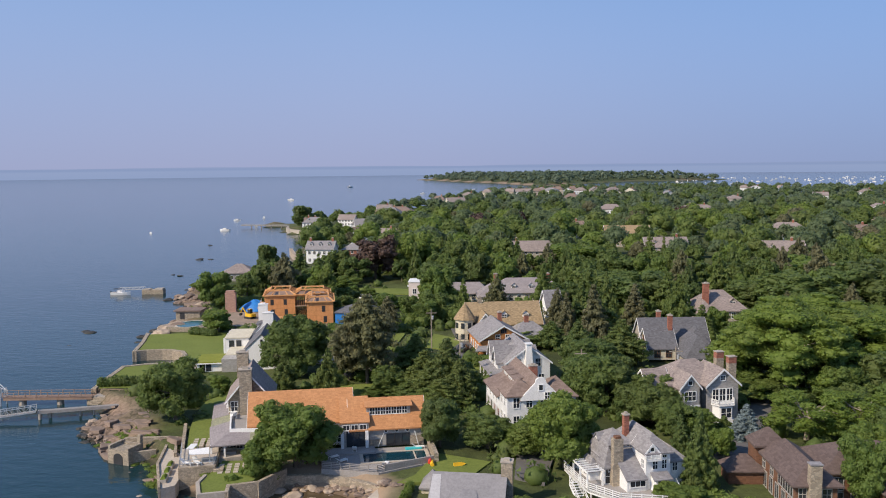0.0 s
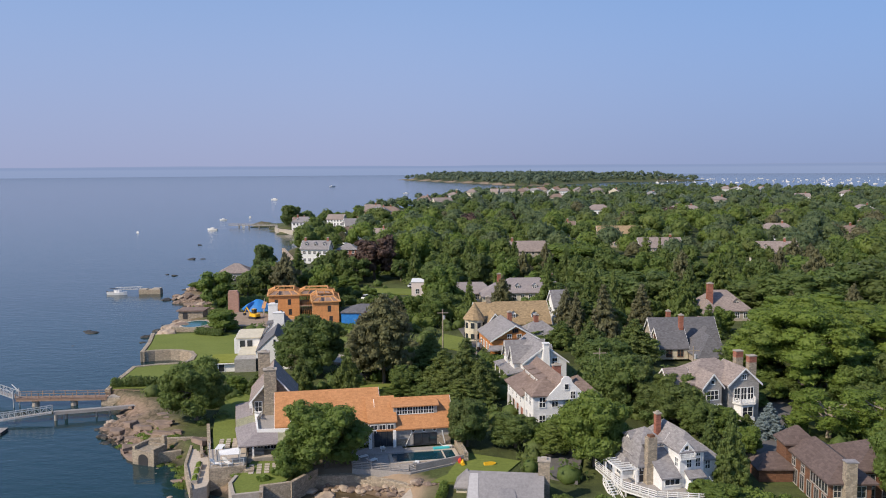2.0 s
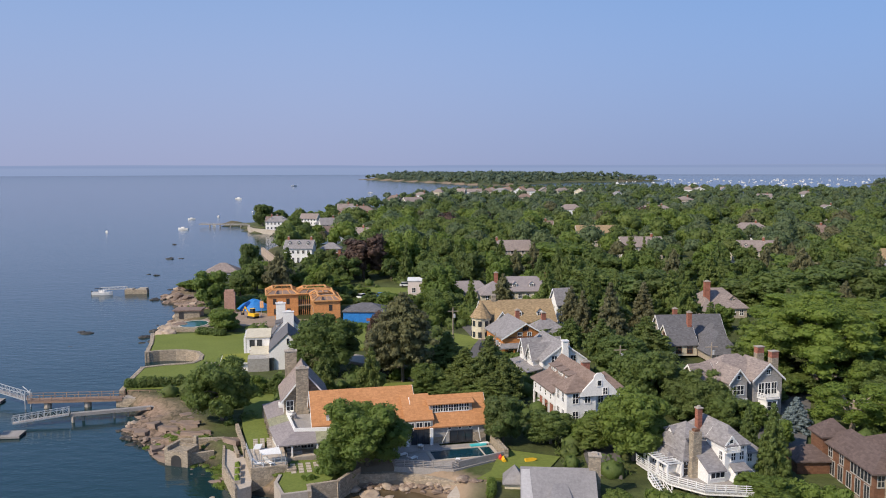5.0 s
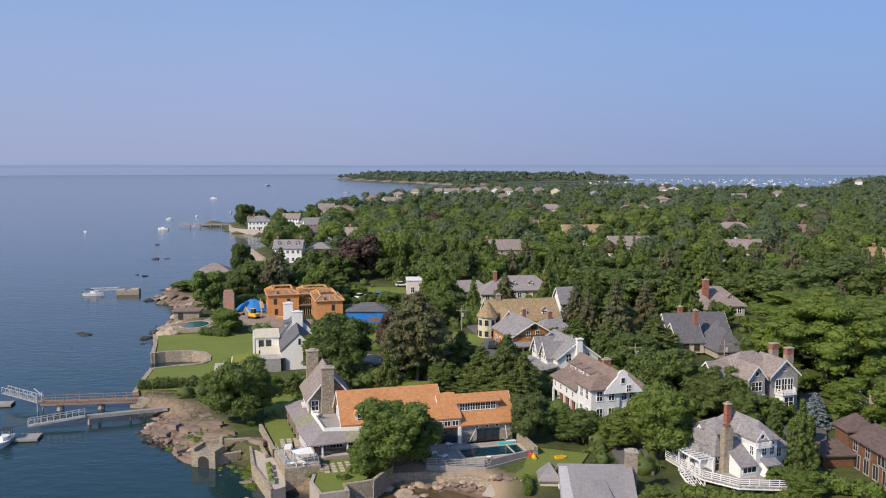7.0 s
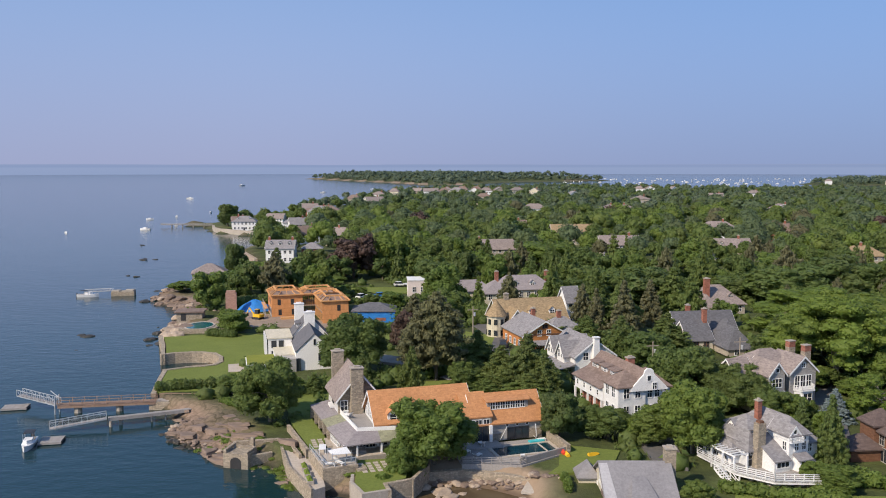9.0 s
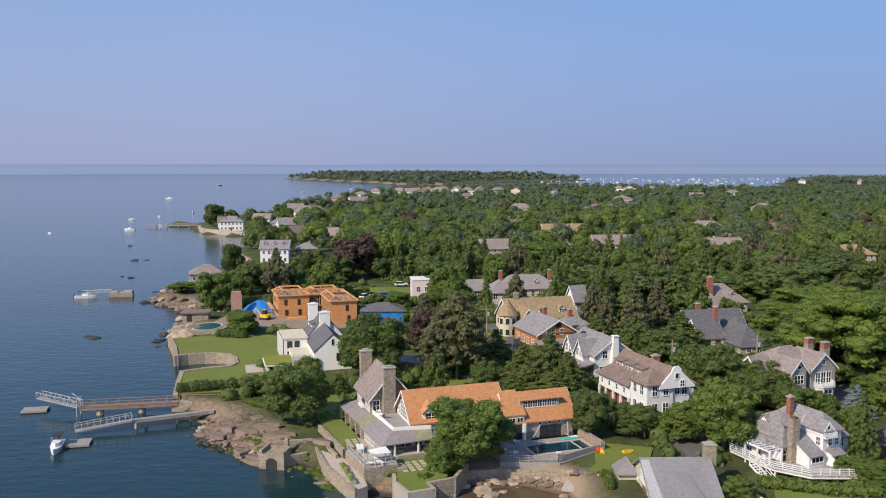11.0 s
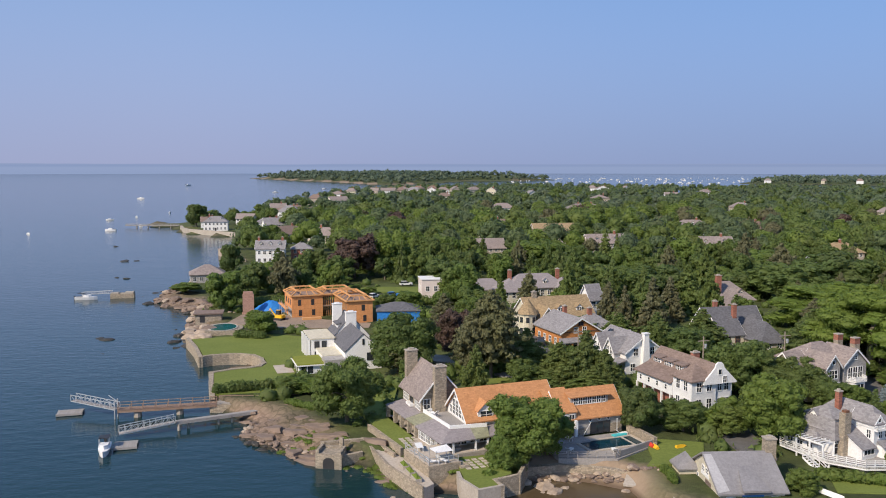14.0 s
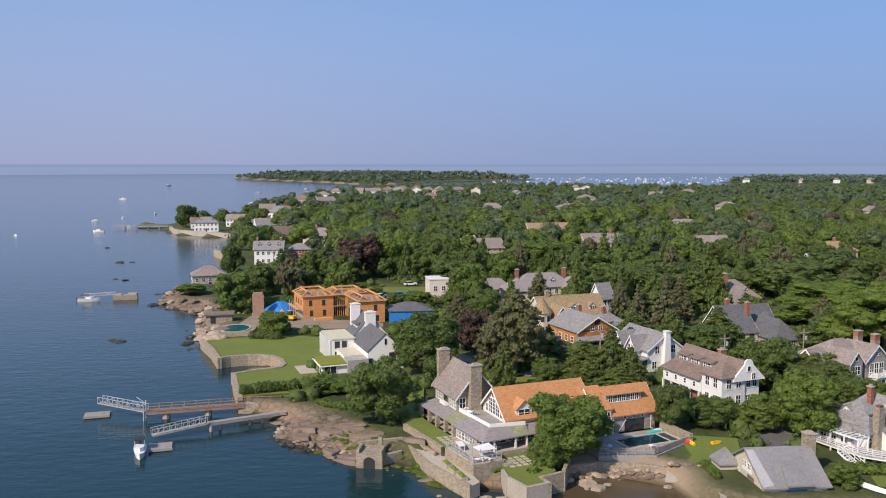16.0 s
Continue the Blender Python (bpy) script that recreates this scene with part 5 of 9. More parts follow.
def modern_house():
    h = thing("house", -37.5, 168.9, 0, 13.0, "white stucco gabled house with grey slate roof and green roof pavilion", "house")
    g = 2.2
    wing(h, -2.6, 5.0, 0, 13, g, 6.2, 9.7, "y", "stucco", "roof_dark", over=0.12, rake=False)
    wing(h, -2.6, 5.6, 13, 20.5, g, 6.6, 11.3, "y", "stucco", "roof_dark", over=0.12, rake=False)
    chimney(h, 1.4, 13.0, g, 12.0, 2.3, 1.0, "stucco", "trim")
    chimney(h, -0.3, 19.6, g, 12.9, 2.1, 1.0, "stucco", "trim")
    dormer(h, "W", -1.1, 16.6, 8.0, 3.6, 1.2, 1.8, "stucco", "roof_dark", shed=True)
    wing(h, -7.6, -2.62, 11.0, 21.0, g, 6.9, 7.0, "x", "stucco", "cream", "flat", over=0.2)
    for y in (11.3, 13.3, 15.3, 17.3, 19.3, 20.8):
        part("column", M().box(-8.2, -7.85, y - 0.18, y + 0.18, g, 6.88), MAT["trim"], h, "square white column")
    windows(h, "W", -7.6, 11.5, 20.6, 4, g + 0.3, 1.5, 4.0, 1, 3, "dark")
    windows(h, "S", 11.0, -7.2, -4.1, 2, g + 0.5, 0.9, 1.5, 1, 1, "dark")
    windows(h, "S", 11.0, -7.2, -4.1, 2, g + 2.9, 0.9, 1.3, 1, 1, "dark")
    window(h, "S", 2.6, 0, 4.3, 1.2, 1.4, 2, 2, "dark")
    window(h, "S", 1.2, 0, 7.6, 0.25, 1.0, 1, 1, "dark")
    window(h, "E", 5.0, 4.5, 4.0, 1.2, 1.3, 2, 2, "dark")
    wing(h, -6.6, -2.62, 3.0, 10.9, g, 4.9, 5.0, "x", "stucco", "cream", "flat", over=0.05)
    part("grey_block", M().box(-6.9, -2.62, -0.8, 2.95, g, 4.95), MAT["greyshingle"], h, "plain grey clad block")
    part("glazed_corner", M().box(-2.6, -1.7, -0.5, -0.05, g, 4.9), MAT["glass"], h)
    wing(h, -12.0, -6.95, 0.2, 7.4, g - 0.3, 3.9, 4.0, "x", "stucco", "trim", "flat", over=0.5)
    part("green_roof", M().box(-12.3, -6.7, -0.1, 7.7, 4.104, 4.34), MAT["sedum"], h, "yellow-green planted roof")
    windows(h, "W", -12.0, 0.6, 7.0, 3, g + 0.1, 1.8, 1.5, 1, 1)
    windows(h, "S", 0.2, -11.6, -9.0, 2, g + 0.1, 1.1, 1.5, 1, 1)
    part("garden_wing", M().box(5.02, 11.0, 2, 9, g, 3.9), MAT["stucco"], h)
    part("green_roof", M().box(5.05, 11.1, 1.9, 9.1, 3.904, 4.1), MAT["sedum"], h)
    part("terrace", M().box(-16.0, -12.6, 2, 9, g - 0.6, g + 0.2), MAT["paving"], h)
    return h


def frame_house():
    """The house under construction: sheathed walls and open rafters."""
    h = thing("house_under_construction", -55.6, 228.0, 0, 15.0, "two-storey timber house under construction with orange sheathing and open rafters", "building")
    g = 2.6
    wl_, rf = MAT["plywood"], MAT["lumber"]
    blocks = [(0, 8.4, 0.0, 11.5), (11.9, 18.8, -13.6, 0.5), (8.4, 18.0, 0.5, 9.5)]
    for x0, x1, y0, y1 in blocks:
        sides = ((x0, x1, y0, y0 + 0.2), (x0, x1, y1 - 0.2, y1), (x0, x0 + 0.2, y0 + 0.2, y1 - 0.2), (x1 - 0.2, x1, y0 + 0.2, y1 - 0.2))
        if x0 == 8.4:
            # the middle still stands open: studs and a floor
            sides = sides[3:]
            for i in range(7):
                for yy in (y0 + 0.1, y1 - 0.1):
                    part("stud", M().box(x0 + 0.1 + i * 0.55, x0 + 0.22 + i * 0.55, yy - 0.06, yy + 0.06, g - 0.3, 8.4), rf, h)
            part("floor_deck", M().box(x0, x1 - 0.2, y0 - 0.6, y1, 5.35, 5.6), MAT["pierwood"], h)
            part("header_beam", M().box(x0, x0 + 3.5, y0 - 0.1, y0 + 0.15, 8.1, 8.5), rf, h)
        if x0 == 11.9:
            sides = (sides[0], sides[1], sides[3])
            for i in range(11):
                part("stud", M().box(x0 + 0.04, x0 + 0.16, y0 + 0.4 + i * 1.3, y0 + 0.55 + i * 1.3, g - 0.3, 8.4), rf, h)
            part("floor_deck", M().box(x0, x1 - 0.2, y0 + 0.2, y1 - 0.2, 5.35, 5.6), MAT["pierwood"], h)
            part("wall_plate", M().box(x0, x0 + 0.2, y0 + 0.2, y1 - 0.2, 8.1, 8.5), rf, h)
        for a, b, c, d in sides:
            part("wall", M().box(a, b, c, d, g - 0.4, 8.5), wl_, h)
        part("attic_floor", M().box(x0 + 0.2, x1 - 0.2, y0 + 0.2, y1 - 0.2, 8.3, 8.42), MAT["pierwood"], h)
        a = min(x1 - x0, y1 - y0) / 2
        zr = 9.9
        lo = [(x0 - 0.35, y0 - 0.35), (x1 + 0.35, y0 - 0.35), (x1 + 0.35, y1 + 0.35), (x0 - 0.35, y1 + 0.35)]
        k = 0.36 * a
        hi = [(x0 + k, y0 + k), (x1 - k, y0 + k), (x1 - k, y1 - k), (x0 + k, y1 - k)]
        for i in range(4):
            p, q, s, t = lo[i], lo[(i + 1) % 4], hi[i], hi[(i + 1) % 4]
            part("eave_beam", M().beam((*p, 8.8), (*q, 8.8), 0.3, 0.3), rf, h)
            part("ridge_beam", M().beam((*s, zr + 0.1), (*t, zr + 0.1), 0.3, 0.4), rf, h)
            part("hip_rafter", M().beam((*p, 8.8), (*s, zr), 0.22, 0.3), rf, h)
            for j in range(1, 4):
                f = j / 4
                part("rafter", M().beam((p[0] + (q[0] - p[0]) * f, p[1] + (q[1] - p[1]) * f, 8.8), (s[0] + (t[0] - s[0]) * f, s[1] + (t[1] - s[1]) * f, zr), 0.12, 0.25), rf, h)
    # no holes in the sheathing: dark panels stand for the shaded openings
    for x, y, z, face in ((1.6, 0, 5.9, "S"), (5.2, 0, 5.9, "S"), (1.8, 0, 3.1, "S"), (5.4, 0, 3.1, "S"), (15.8, -13.6, 5.9, "S"), (16.2, -13.6, 3.1, "S")):
        part("window_opening", M().box(x, x + 0.9, y - 0.03, y + 0.05, z, z + 1.6), MAT["dark"], h)
    for y, z in ((2, 3.1), (5, 3.1), (8, 3.1), (2, 5.9), (5, 5.9), (8, 5.9)):
        part("window_opening", M().box(-0.03, 0.05, y, y + 1.2, z, z + 1.5), MAT["dark"], h)
    part("house_wrap", M().box(-0.07, -0.035, 0.2, 6.0, g, 5.0), MAT["greyshingle"], h)
    for y in (0.0, 2.6, 5.2, 7.8, 10.4):
        part("scaffold_pole", M().rod((-1.6, y, g - 0.3), (-1.6, y, 6.4), 0.06), MAT["metal"], h)
    part("scaffold_board", M().box(-2.0, -1.0, -0.4, 11.0, 5.2, 5.3), MAT["lumber"], h)
    part("timber_stack", M().box(2, 7, -5.0, -3.6, g - 0.2, g + 0.7), MAT["lumber"], h)
    return h


def blue_house():
    h = thing("outbuilding", -27.2, 221.5, 0, 0.0, "low outbuilding wrapped in bright blue sheeting with dark hip roof", "building")
    wing(h, -5.6, 5.6, -4.2, 4.2, 2.6, 6.0, 7.6, "x", "tarp", "roof_dark", "hip", over=0.3)
    part("window_opening", M().box(0.5, 3.2, -4.24, -4.19, 3.5, 4.3), MAT["brick"], h)
    return h


def gambrel_house():
    """The long white house with dormers along its west roof."""
    h = thing("house", 24.2, 130.2, 0, 15.4, "long white house with brown shingle roof, dormers and shaped gable", "house")
    g = 3.0
    wing(h, -6.0, -0.2, 0, 15.0, g, 8.6, 11.5, "y", "white", "roof_brown", over=0.45, rake=False)
    wing(h, -8.2, -3.4, -0.3, 4.6, g, 9.4, 11.2, "x", "white", "roof_brown", "hip", over=0.4)
    prof = [(-6.2, 8.5), (0.3, 8.5), (0.3, 8.75), (-2.2, 11.15), (-2.35, 11.7), (-2.75, 12.05), (-3.45, 12.05), (-3.85, 11.7), (-4.0, 11.15), (-6.2, 8.95)]
    n = len(prof)
    part("gable_parapet", M().add([(x, -0.75, z) for x, z in prof] + [(x, -0.46, z) for x, z in prof], [tuple(range(n)), tuple(range(2 * n - 1, n - 1, -1))] + [((i + 1) % n, i, n + i, n + (i + 1) % n) for i in range(n)]), MAT["stucco"], h, "curved and stepped white gable top")
    part("lower_roof", M().slab([(-8.8, 15.4, 7.9), (-8.8, 4.65, 7.9), (-5.4, 4.65, 9.2), (-5.4, 15.4, 9.2)], 0.2), MAT["roof_brown"], h)
    part("upper_porch", M().box(-8.3, -6.02, 4.65, 15.0, 5.7, 7.9), MAT["white"], h)
    part("ground_wall", M().box(-7.2, -6.02, 4.65, 15.0, g - 0.3, 5.7), MAT["brick"], h, "brick ground floor wall")
    for y in (5.4, 7.9, 10.4, 12.9, 15.2):
        part("porch_post", M().box(-8.25, -7.95, y - 0.15, y + 0.15, g - 0.5, 5.7), MAT["trim"], h)
    for y in (6.2, 9.4, 12.6):
        dormer(h, "W", -5.4, y + 0.5, 9.0, 2.2, 1.25, 2.2, "white", "roof_brown", shed=True)
    windows(h, "W", -8.3, 5.2, 15.0, 4, 6.4, 0.55, 0.8, 1, 2)
    windows(h, "W", -8.2, 0.2, 4.2, 2, 7.4, 0.9, 1.5)
    windows(h, "W", -8.2, 0.2, 4.2, 2, 4.6, 0.9, 1.5)
    windows(h, "S", -0.3, -7.8, -3.8, 2, 7.4, 0.9, 1.5)
    windows(h, "S", -0.3, -7.8, -3.8, 2, 4.6, 0.9, 1.5)
    windows(h, "S", 0, -3.2, -0.5, 2, 7.2, 0.8, 1.5)
    windows(h, "S", -0.75, -3.0, -1.2, 1, 8.7, 0.7, 1.0)
    window(h, "S", -3.1, -0.75, 10.1, 0.6, 0.8, 1, 1)
    windows(h, "S", 0, -3.2, -0.5, 2, 4.4, 0.8, 1.5)
    chimney(h, -2.4, 6.6, 6, 12.1, 1.3, 0.8, "brick")
    wing(h, -0.2, 4.2, 5.0, 13.0, g, 7.4, 9.6, "x", "white", "roof_brown", "hip", over=0.4)
    windows(h, "S", 5.0, 0.2, 3.8, 2, 5.0, 0.9, 1.4)
    return h


def white_gables():
    h = thing("house", 18.4, 160.5, 0, 15.0, "white house with grey roof, pointed gables and white chimney", "house")
    g = 3.0
    wing(h, -4.2, 4.2, -2.0, 10, g, 7.4, 10.4, "y", "white", "roof_grey", over=0.4)
    wing(h, -5.4, 2, 0.2, 3.6, g, 7.3, 9.7, "x", "white", "roof_grey", over=0.4)
    wing(h, -5.4, 2, 4.8, 8.4, g, 7.3, 9.8, "x", "white", "roof_grey", over=0.4)
    part("chimney", M().add([(-0.9, -3.0, g), (0.9, -3.0, g), (0.9, -2.02, g), (-0.9, -2.02, g), (-0.5, -2.9, 10.9), (0.5, -2.9, 10.9), (0.5, -2.02, 10.9), (-0.5, -2.02, 10.9)], [(0, 1, 5, 4), (1, 2, 6, 5), (2, 3, 7, 6), (3, 0, 4, 7), (4, 5, 6, 7)]), MAT["stucco"], h, "tapered white chimney")
    part("cap", M().box(-0.65, 0.65, -3.05, -1.9, 10.903, 11.1), MAT["trim"], h)
    part("porch_roof", M().slab([(-7.4, -2.6, 5.3), (-4.2, -2.6, 6.0), (-4.2, 9.0, 6.0), (-7.4, 9.0, 5.3)], 0.2), MAT["roof_grey"], h)
    for y in (-2.2, 1.4, 5.0, 8.6):
        part("porch_post", M().box(-7.2, -7.0, y - 0.1, y + 0.1, g - 0.2, 5.3), MAT["trim"], h)
    part("skylight", M().slab([(-2.6, 8.6, 9.0), (-2.6, 7.4, 9.0), (-1.2, 7.4, 10.1), (-1.2, 8.6, 10.1)], 0.3), MAT["glass"], h)
    windows(h, "S", -2.0, -3.8, 3.8, 2, 6.6, 1.0, 1.4)
    windows(h, "S", -2.0, -3.8, 3.8, 3, 3.6, 1.0, 1.4)
    windows(h, "W", -5.4, 0.5, 3.3, 2, 6.6, 0.9, 1.4)
    windows(h, "W", -5.4, 5.1, 8.1, 2, 6.6, 0.9, 1.4)
    windows(h, "W", -5.4, 0, 8.8, 4, 3.5, 0.9, 1.3)
    return h


def chalet():
    h = thing("house", 12.6, 189.5, 0, 16.0, "orange-brown shingled house with broad grey roof and timber gable", "house")
    g = 2.6
    wing(h, -6.0, 4.4, -4.5, 8, g, 6.2, 9.2, "y", "chalet", "roof_grey", over=0.5)
    wing(h, 2.0, 12.0, 0, 8, g, 5.4, 8.3, "x", "chalet", "roof_grey", "hip", over=0.7)
    part("porch_roof", M().slab([(-7.6, -6.6, 4.3), (2.0, -6.6, 4.3), (2.0, -4.4, 5.0), (-6.4, -4.4, 5.0)], 0.2), MAT["roof_grey"], h)
    windows(h, "S", -4.5, -3.2, 1.2, 2, 6.0, 0.9, 1.2)
    windows(h, "S", -4.5, -5.2, 3.2, 4, 3.4, 1.1, 1.4)
    windows(h, "W", -6.0, -3.5, 7, 4, 3.3, 1.0, 1.4)
    for x in (-6.8, -4.0, -1.2, 1.6):
        part("porch_post", M().box(x - 0.12, x + 0.12, -6.5, -6.26, g - 0.2, 4.35), MAT["chalet"], h)
    chimney(h, 6.5, 4, 6, 9.8, 1.0, 0.8)
    chimney(h, 0.6, 5.5, 6, 10.4, 0.9, 0.8)
    part("gable_band", M().box(-6.05, 4.45, -4.6, -4.52, 6.05, 6.35), MAT["brownwall"], h, "dark timber band across the gable")
    window(h, "S", -0.8, -4.5, 7.6, 1.2, 0.8, 3, 1, "brownwall")
    windows(h, "S", 0.0, 5.0, 11.5, 3, 3.4, 1.1, 1.4)
    return h


def turret_house():
    h = thing("house", 9.5, 205.5, 0, 12.0, "cream Victorian house with ochre shingle roof and round turret", "house")
    g = 2.6
    wing(h, -6.5, 11.0, -5.0, 6.0, g, 6.6, 11.0, "x", "cream", "roof_gold", over=0.4)
    wing(h, -5.2, -0.6, -7.5, 0, g, 6.6, 9.6, "y", "cream", "roof_gold", over=0.35)
    t = M()
    t.rod((-7.5, -5.5, g), (-7.5, -5.5, 8.2), 2.3, 2.3, 12)
    tw = part("turret", t, MAT["cream"], h, "round cream turret")
    part("turret_roof", M().rod((-7.5, -5.5, 8.2), (-7.5, -5.5, 12.0), 2.75, 0.05, 12), MAT["roof_gold"], tw, "conical shingle roof")
    for a in (-60, -20, 20, 60, 100, 140):
        for z in (3.6, 6.2):
            o = part("turret_window", M().box(-0.4, 0.4, -2.34, -2.2, 0, 1.3), MAT["glass"], tw)
            o.matrix_basis = pose(-7.5, -5.5, z, 0, 0, -a)
    for x in (2.2, 7.4):
        dormer(h, "S", x, -3.6, 7.4, 1.5, 1.4, 2.4, "trim", "roof_gold")
    windows(h, "S", -7.5, -4.8, -1.0, 2, 4.6, 0.9, 1.4)
    window(h, "S", -2.9, -7.5, 7.1, 0.9, 1.2)
    windows(h, "S", -5.0, 0.5, 10.5, 4, 3.6, 1.0, 1.5)
    chimney(h, -3.2, 0.5, 8, 12.3, 1.1, 0.9, "stone")
    return h


def manor():
    h = thing("house", 15.5, 247.0, 0, 8.0, "large grey-roofed manor house with several hipped wings", "house")
    g = 3.0
    wing(h, -9, 9, -2, 7, g, 7.8, 11.2, "x", "cream", "porch", "hip", over=0.5)
    wing(h, -13, -5, -6, 3, g, 7.4, 10.4, "y", "cream", "porch", "hip", over=0.5)
    wing(h, 5, 12, -6, 3, g, 7.4, 10.6, "y", "tan", "porch", "hip", over=0.5)
    wing(h, -24, -9, 3, 9, g, 7.0, 9.6, "x", "cream", "porch", "hip", over=0.5)
    for x in (-2.5, 2.5):
        dormer(h, "S", x, -0.9, 8.4, 1.4, 1.2, 2.0, "trim", "porch")
    windows(h, "S", -2.0, -4.6, 4.6, 4, 5.4, 1.0, 1.5)
    windows(h, "S", -6, -12.5, -5.5, 3, 5.4, 1.0, 1.5)
    windows(h, "S", -6, 5.5, 11.5, 3, 5.4, 1.0, 1.5)
    windows(h, "S", 3, -23, -10, 5, 5.0, 1.0, 1.4)
    for x in (-7.5, 7.8):
        chimney(h, x, 3.0, 8, 12.4, 1.1, 0.8)
    return h


def pale_house():
    h = thing("house", -12.5, 256.0, 0, 4.0, "pale pink house with flat parapet and low hip roof", "house")
    wing(h, -6.5, -0.5, -4, 4, 2.8, 9.4, 9.5, "x", "blush", "trim", "flat", over=0.2)
    wing(h, -0.5, 10.5, -3.5, 4, 2.8, 6.6, 8.9, "x", "blush", "porch", "hip", over=0.5)
    windows(h, "S", -4, -6, -1, 2, 6.0, 1.0, 1.4)
    windows(h, "W", -6.5, -3.5, 3.5, 2, 6.0, 1.0, 1.4)
    windows(h, "S", -3.5, 0, 10, 4, 3.8, 1.0, 1.4)
    return h


def slate_house():
    h = thing("house", 50.8, 187.5, 0.6, 8.0, "grey slate-roofed house with brick chimneys and timbered gable", "house")
    g = 3.0
    wing(h, -8.6, 5.4, -3.5, 5.0, g, 5.6, 10.2, "x", "tan", "roof_dark", over=0.4)
    wing(h, -8.6, -2.8, -8.0, 0, g, 5.4, 8.9, "x", "cream", "roof_dark", over=0.3)
    wing(h, -0.5, 5.2, -7.5, 0, g, 5.2, 9.0, "y", "tan", "roof_dark", "hip", over=0.4)
    chimney(h, -3.6, 3.2, 7, 11.2, 0.9, 0.9)
    chimney(h, -3.2, -4.2, 6, 11.6, 0.9, 0.9)
    wing(h, -2.6, 3.4, -14.5, -3.0, g, 5.0, 8.6, "y", "tan", "roof_dark", "hip", over=0.4)
    windows(h, "S", -14.5, -2.0, 3.0, 2, 3.4, 1.0, 1.3)
    windows(h, "W", -8.6, -7.0, -1.0, 2, 3.6, 1.1, 1.5, frame_mat="brownwall")
    window(h, "W", -8.6, -4.0, 6.2, 1.4, 1.2, 3, 2, "brownwall")
    windows(h, "S", -8.0, -8.0, -3.2, 2, 3.6, 1.1, 1.4, frame_mat="brownwall")
    windows(h, "S", -7.5, 0.0, 4.8, 2, 3.5, 1.1, 1.3)
    return h


def hip_house():
    h = thing("house", 67.0, 231.5, 0, 6.0, "tan house with steep hipped shingle roof and large brick chimney", "house")
    wing(h, -7, 7, -5, 5, 3.0, 6.2, 10.6, "x", "tan", "slate", "hip", over=0.5)
    wing(h, -8, -1.5, -9.5, 0, 3.0, 5.0, 8.8, "y", "tan", "slate", "hip", over=0.5)
    chimney(h, -3.6, -3.4, 5, 12.9, 1.5, 1.2)
    dormer(h, "S", 3.6, -3.4, 7.0, 1.6, 1.2, 2.2, "tan", "slate")
    windows(h, "S", -5, 0, 6.6, 3, 4.0, 1.0, 1.4)
    windows(h, "S", -9.5, -7.4, -2.0, 2, 3.6, 1.0, 1.4)
    return h


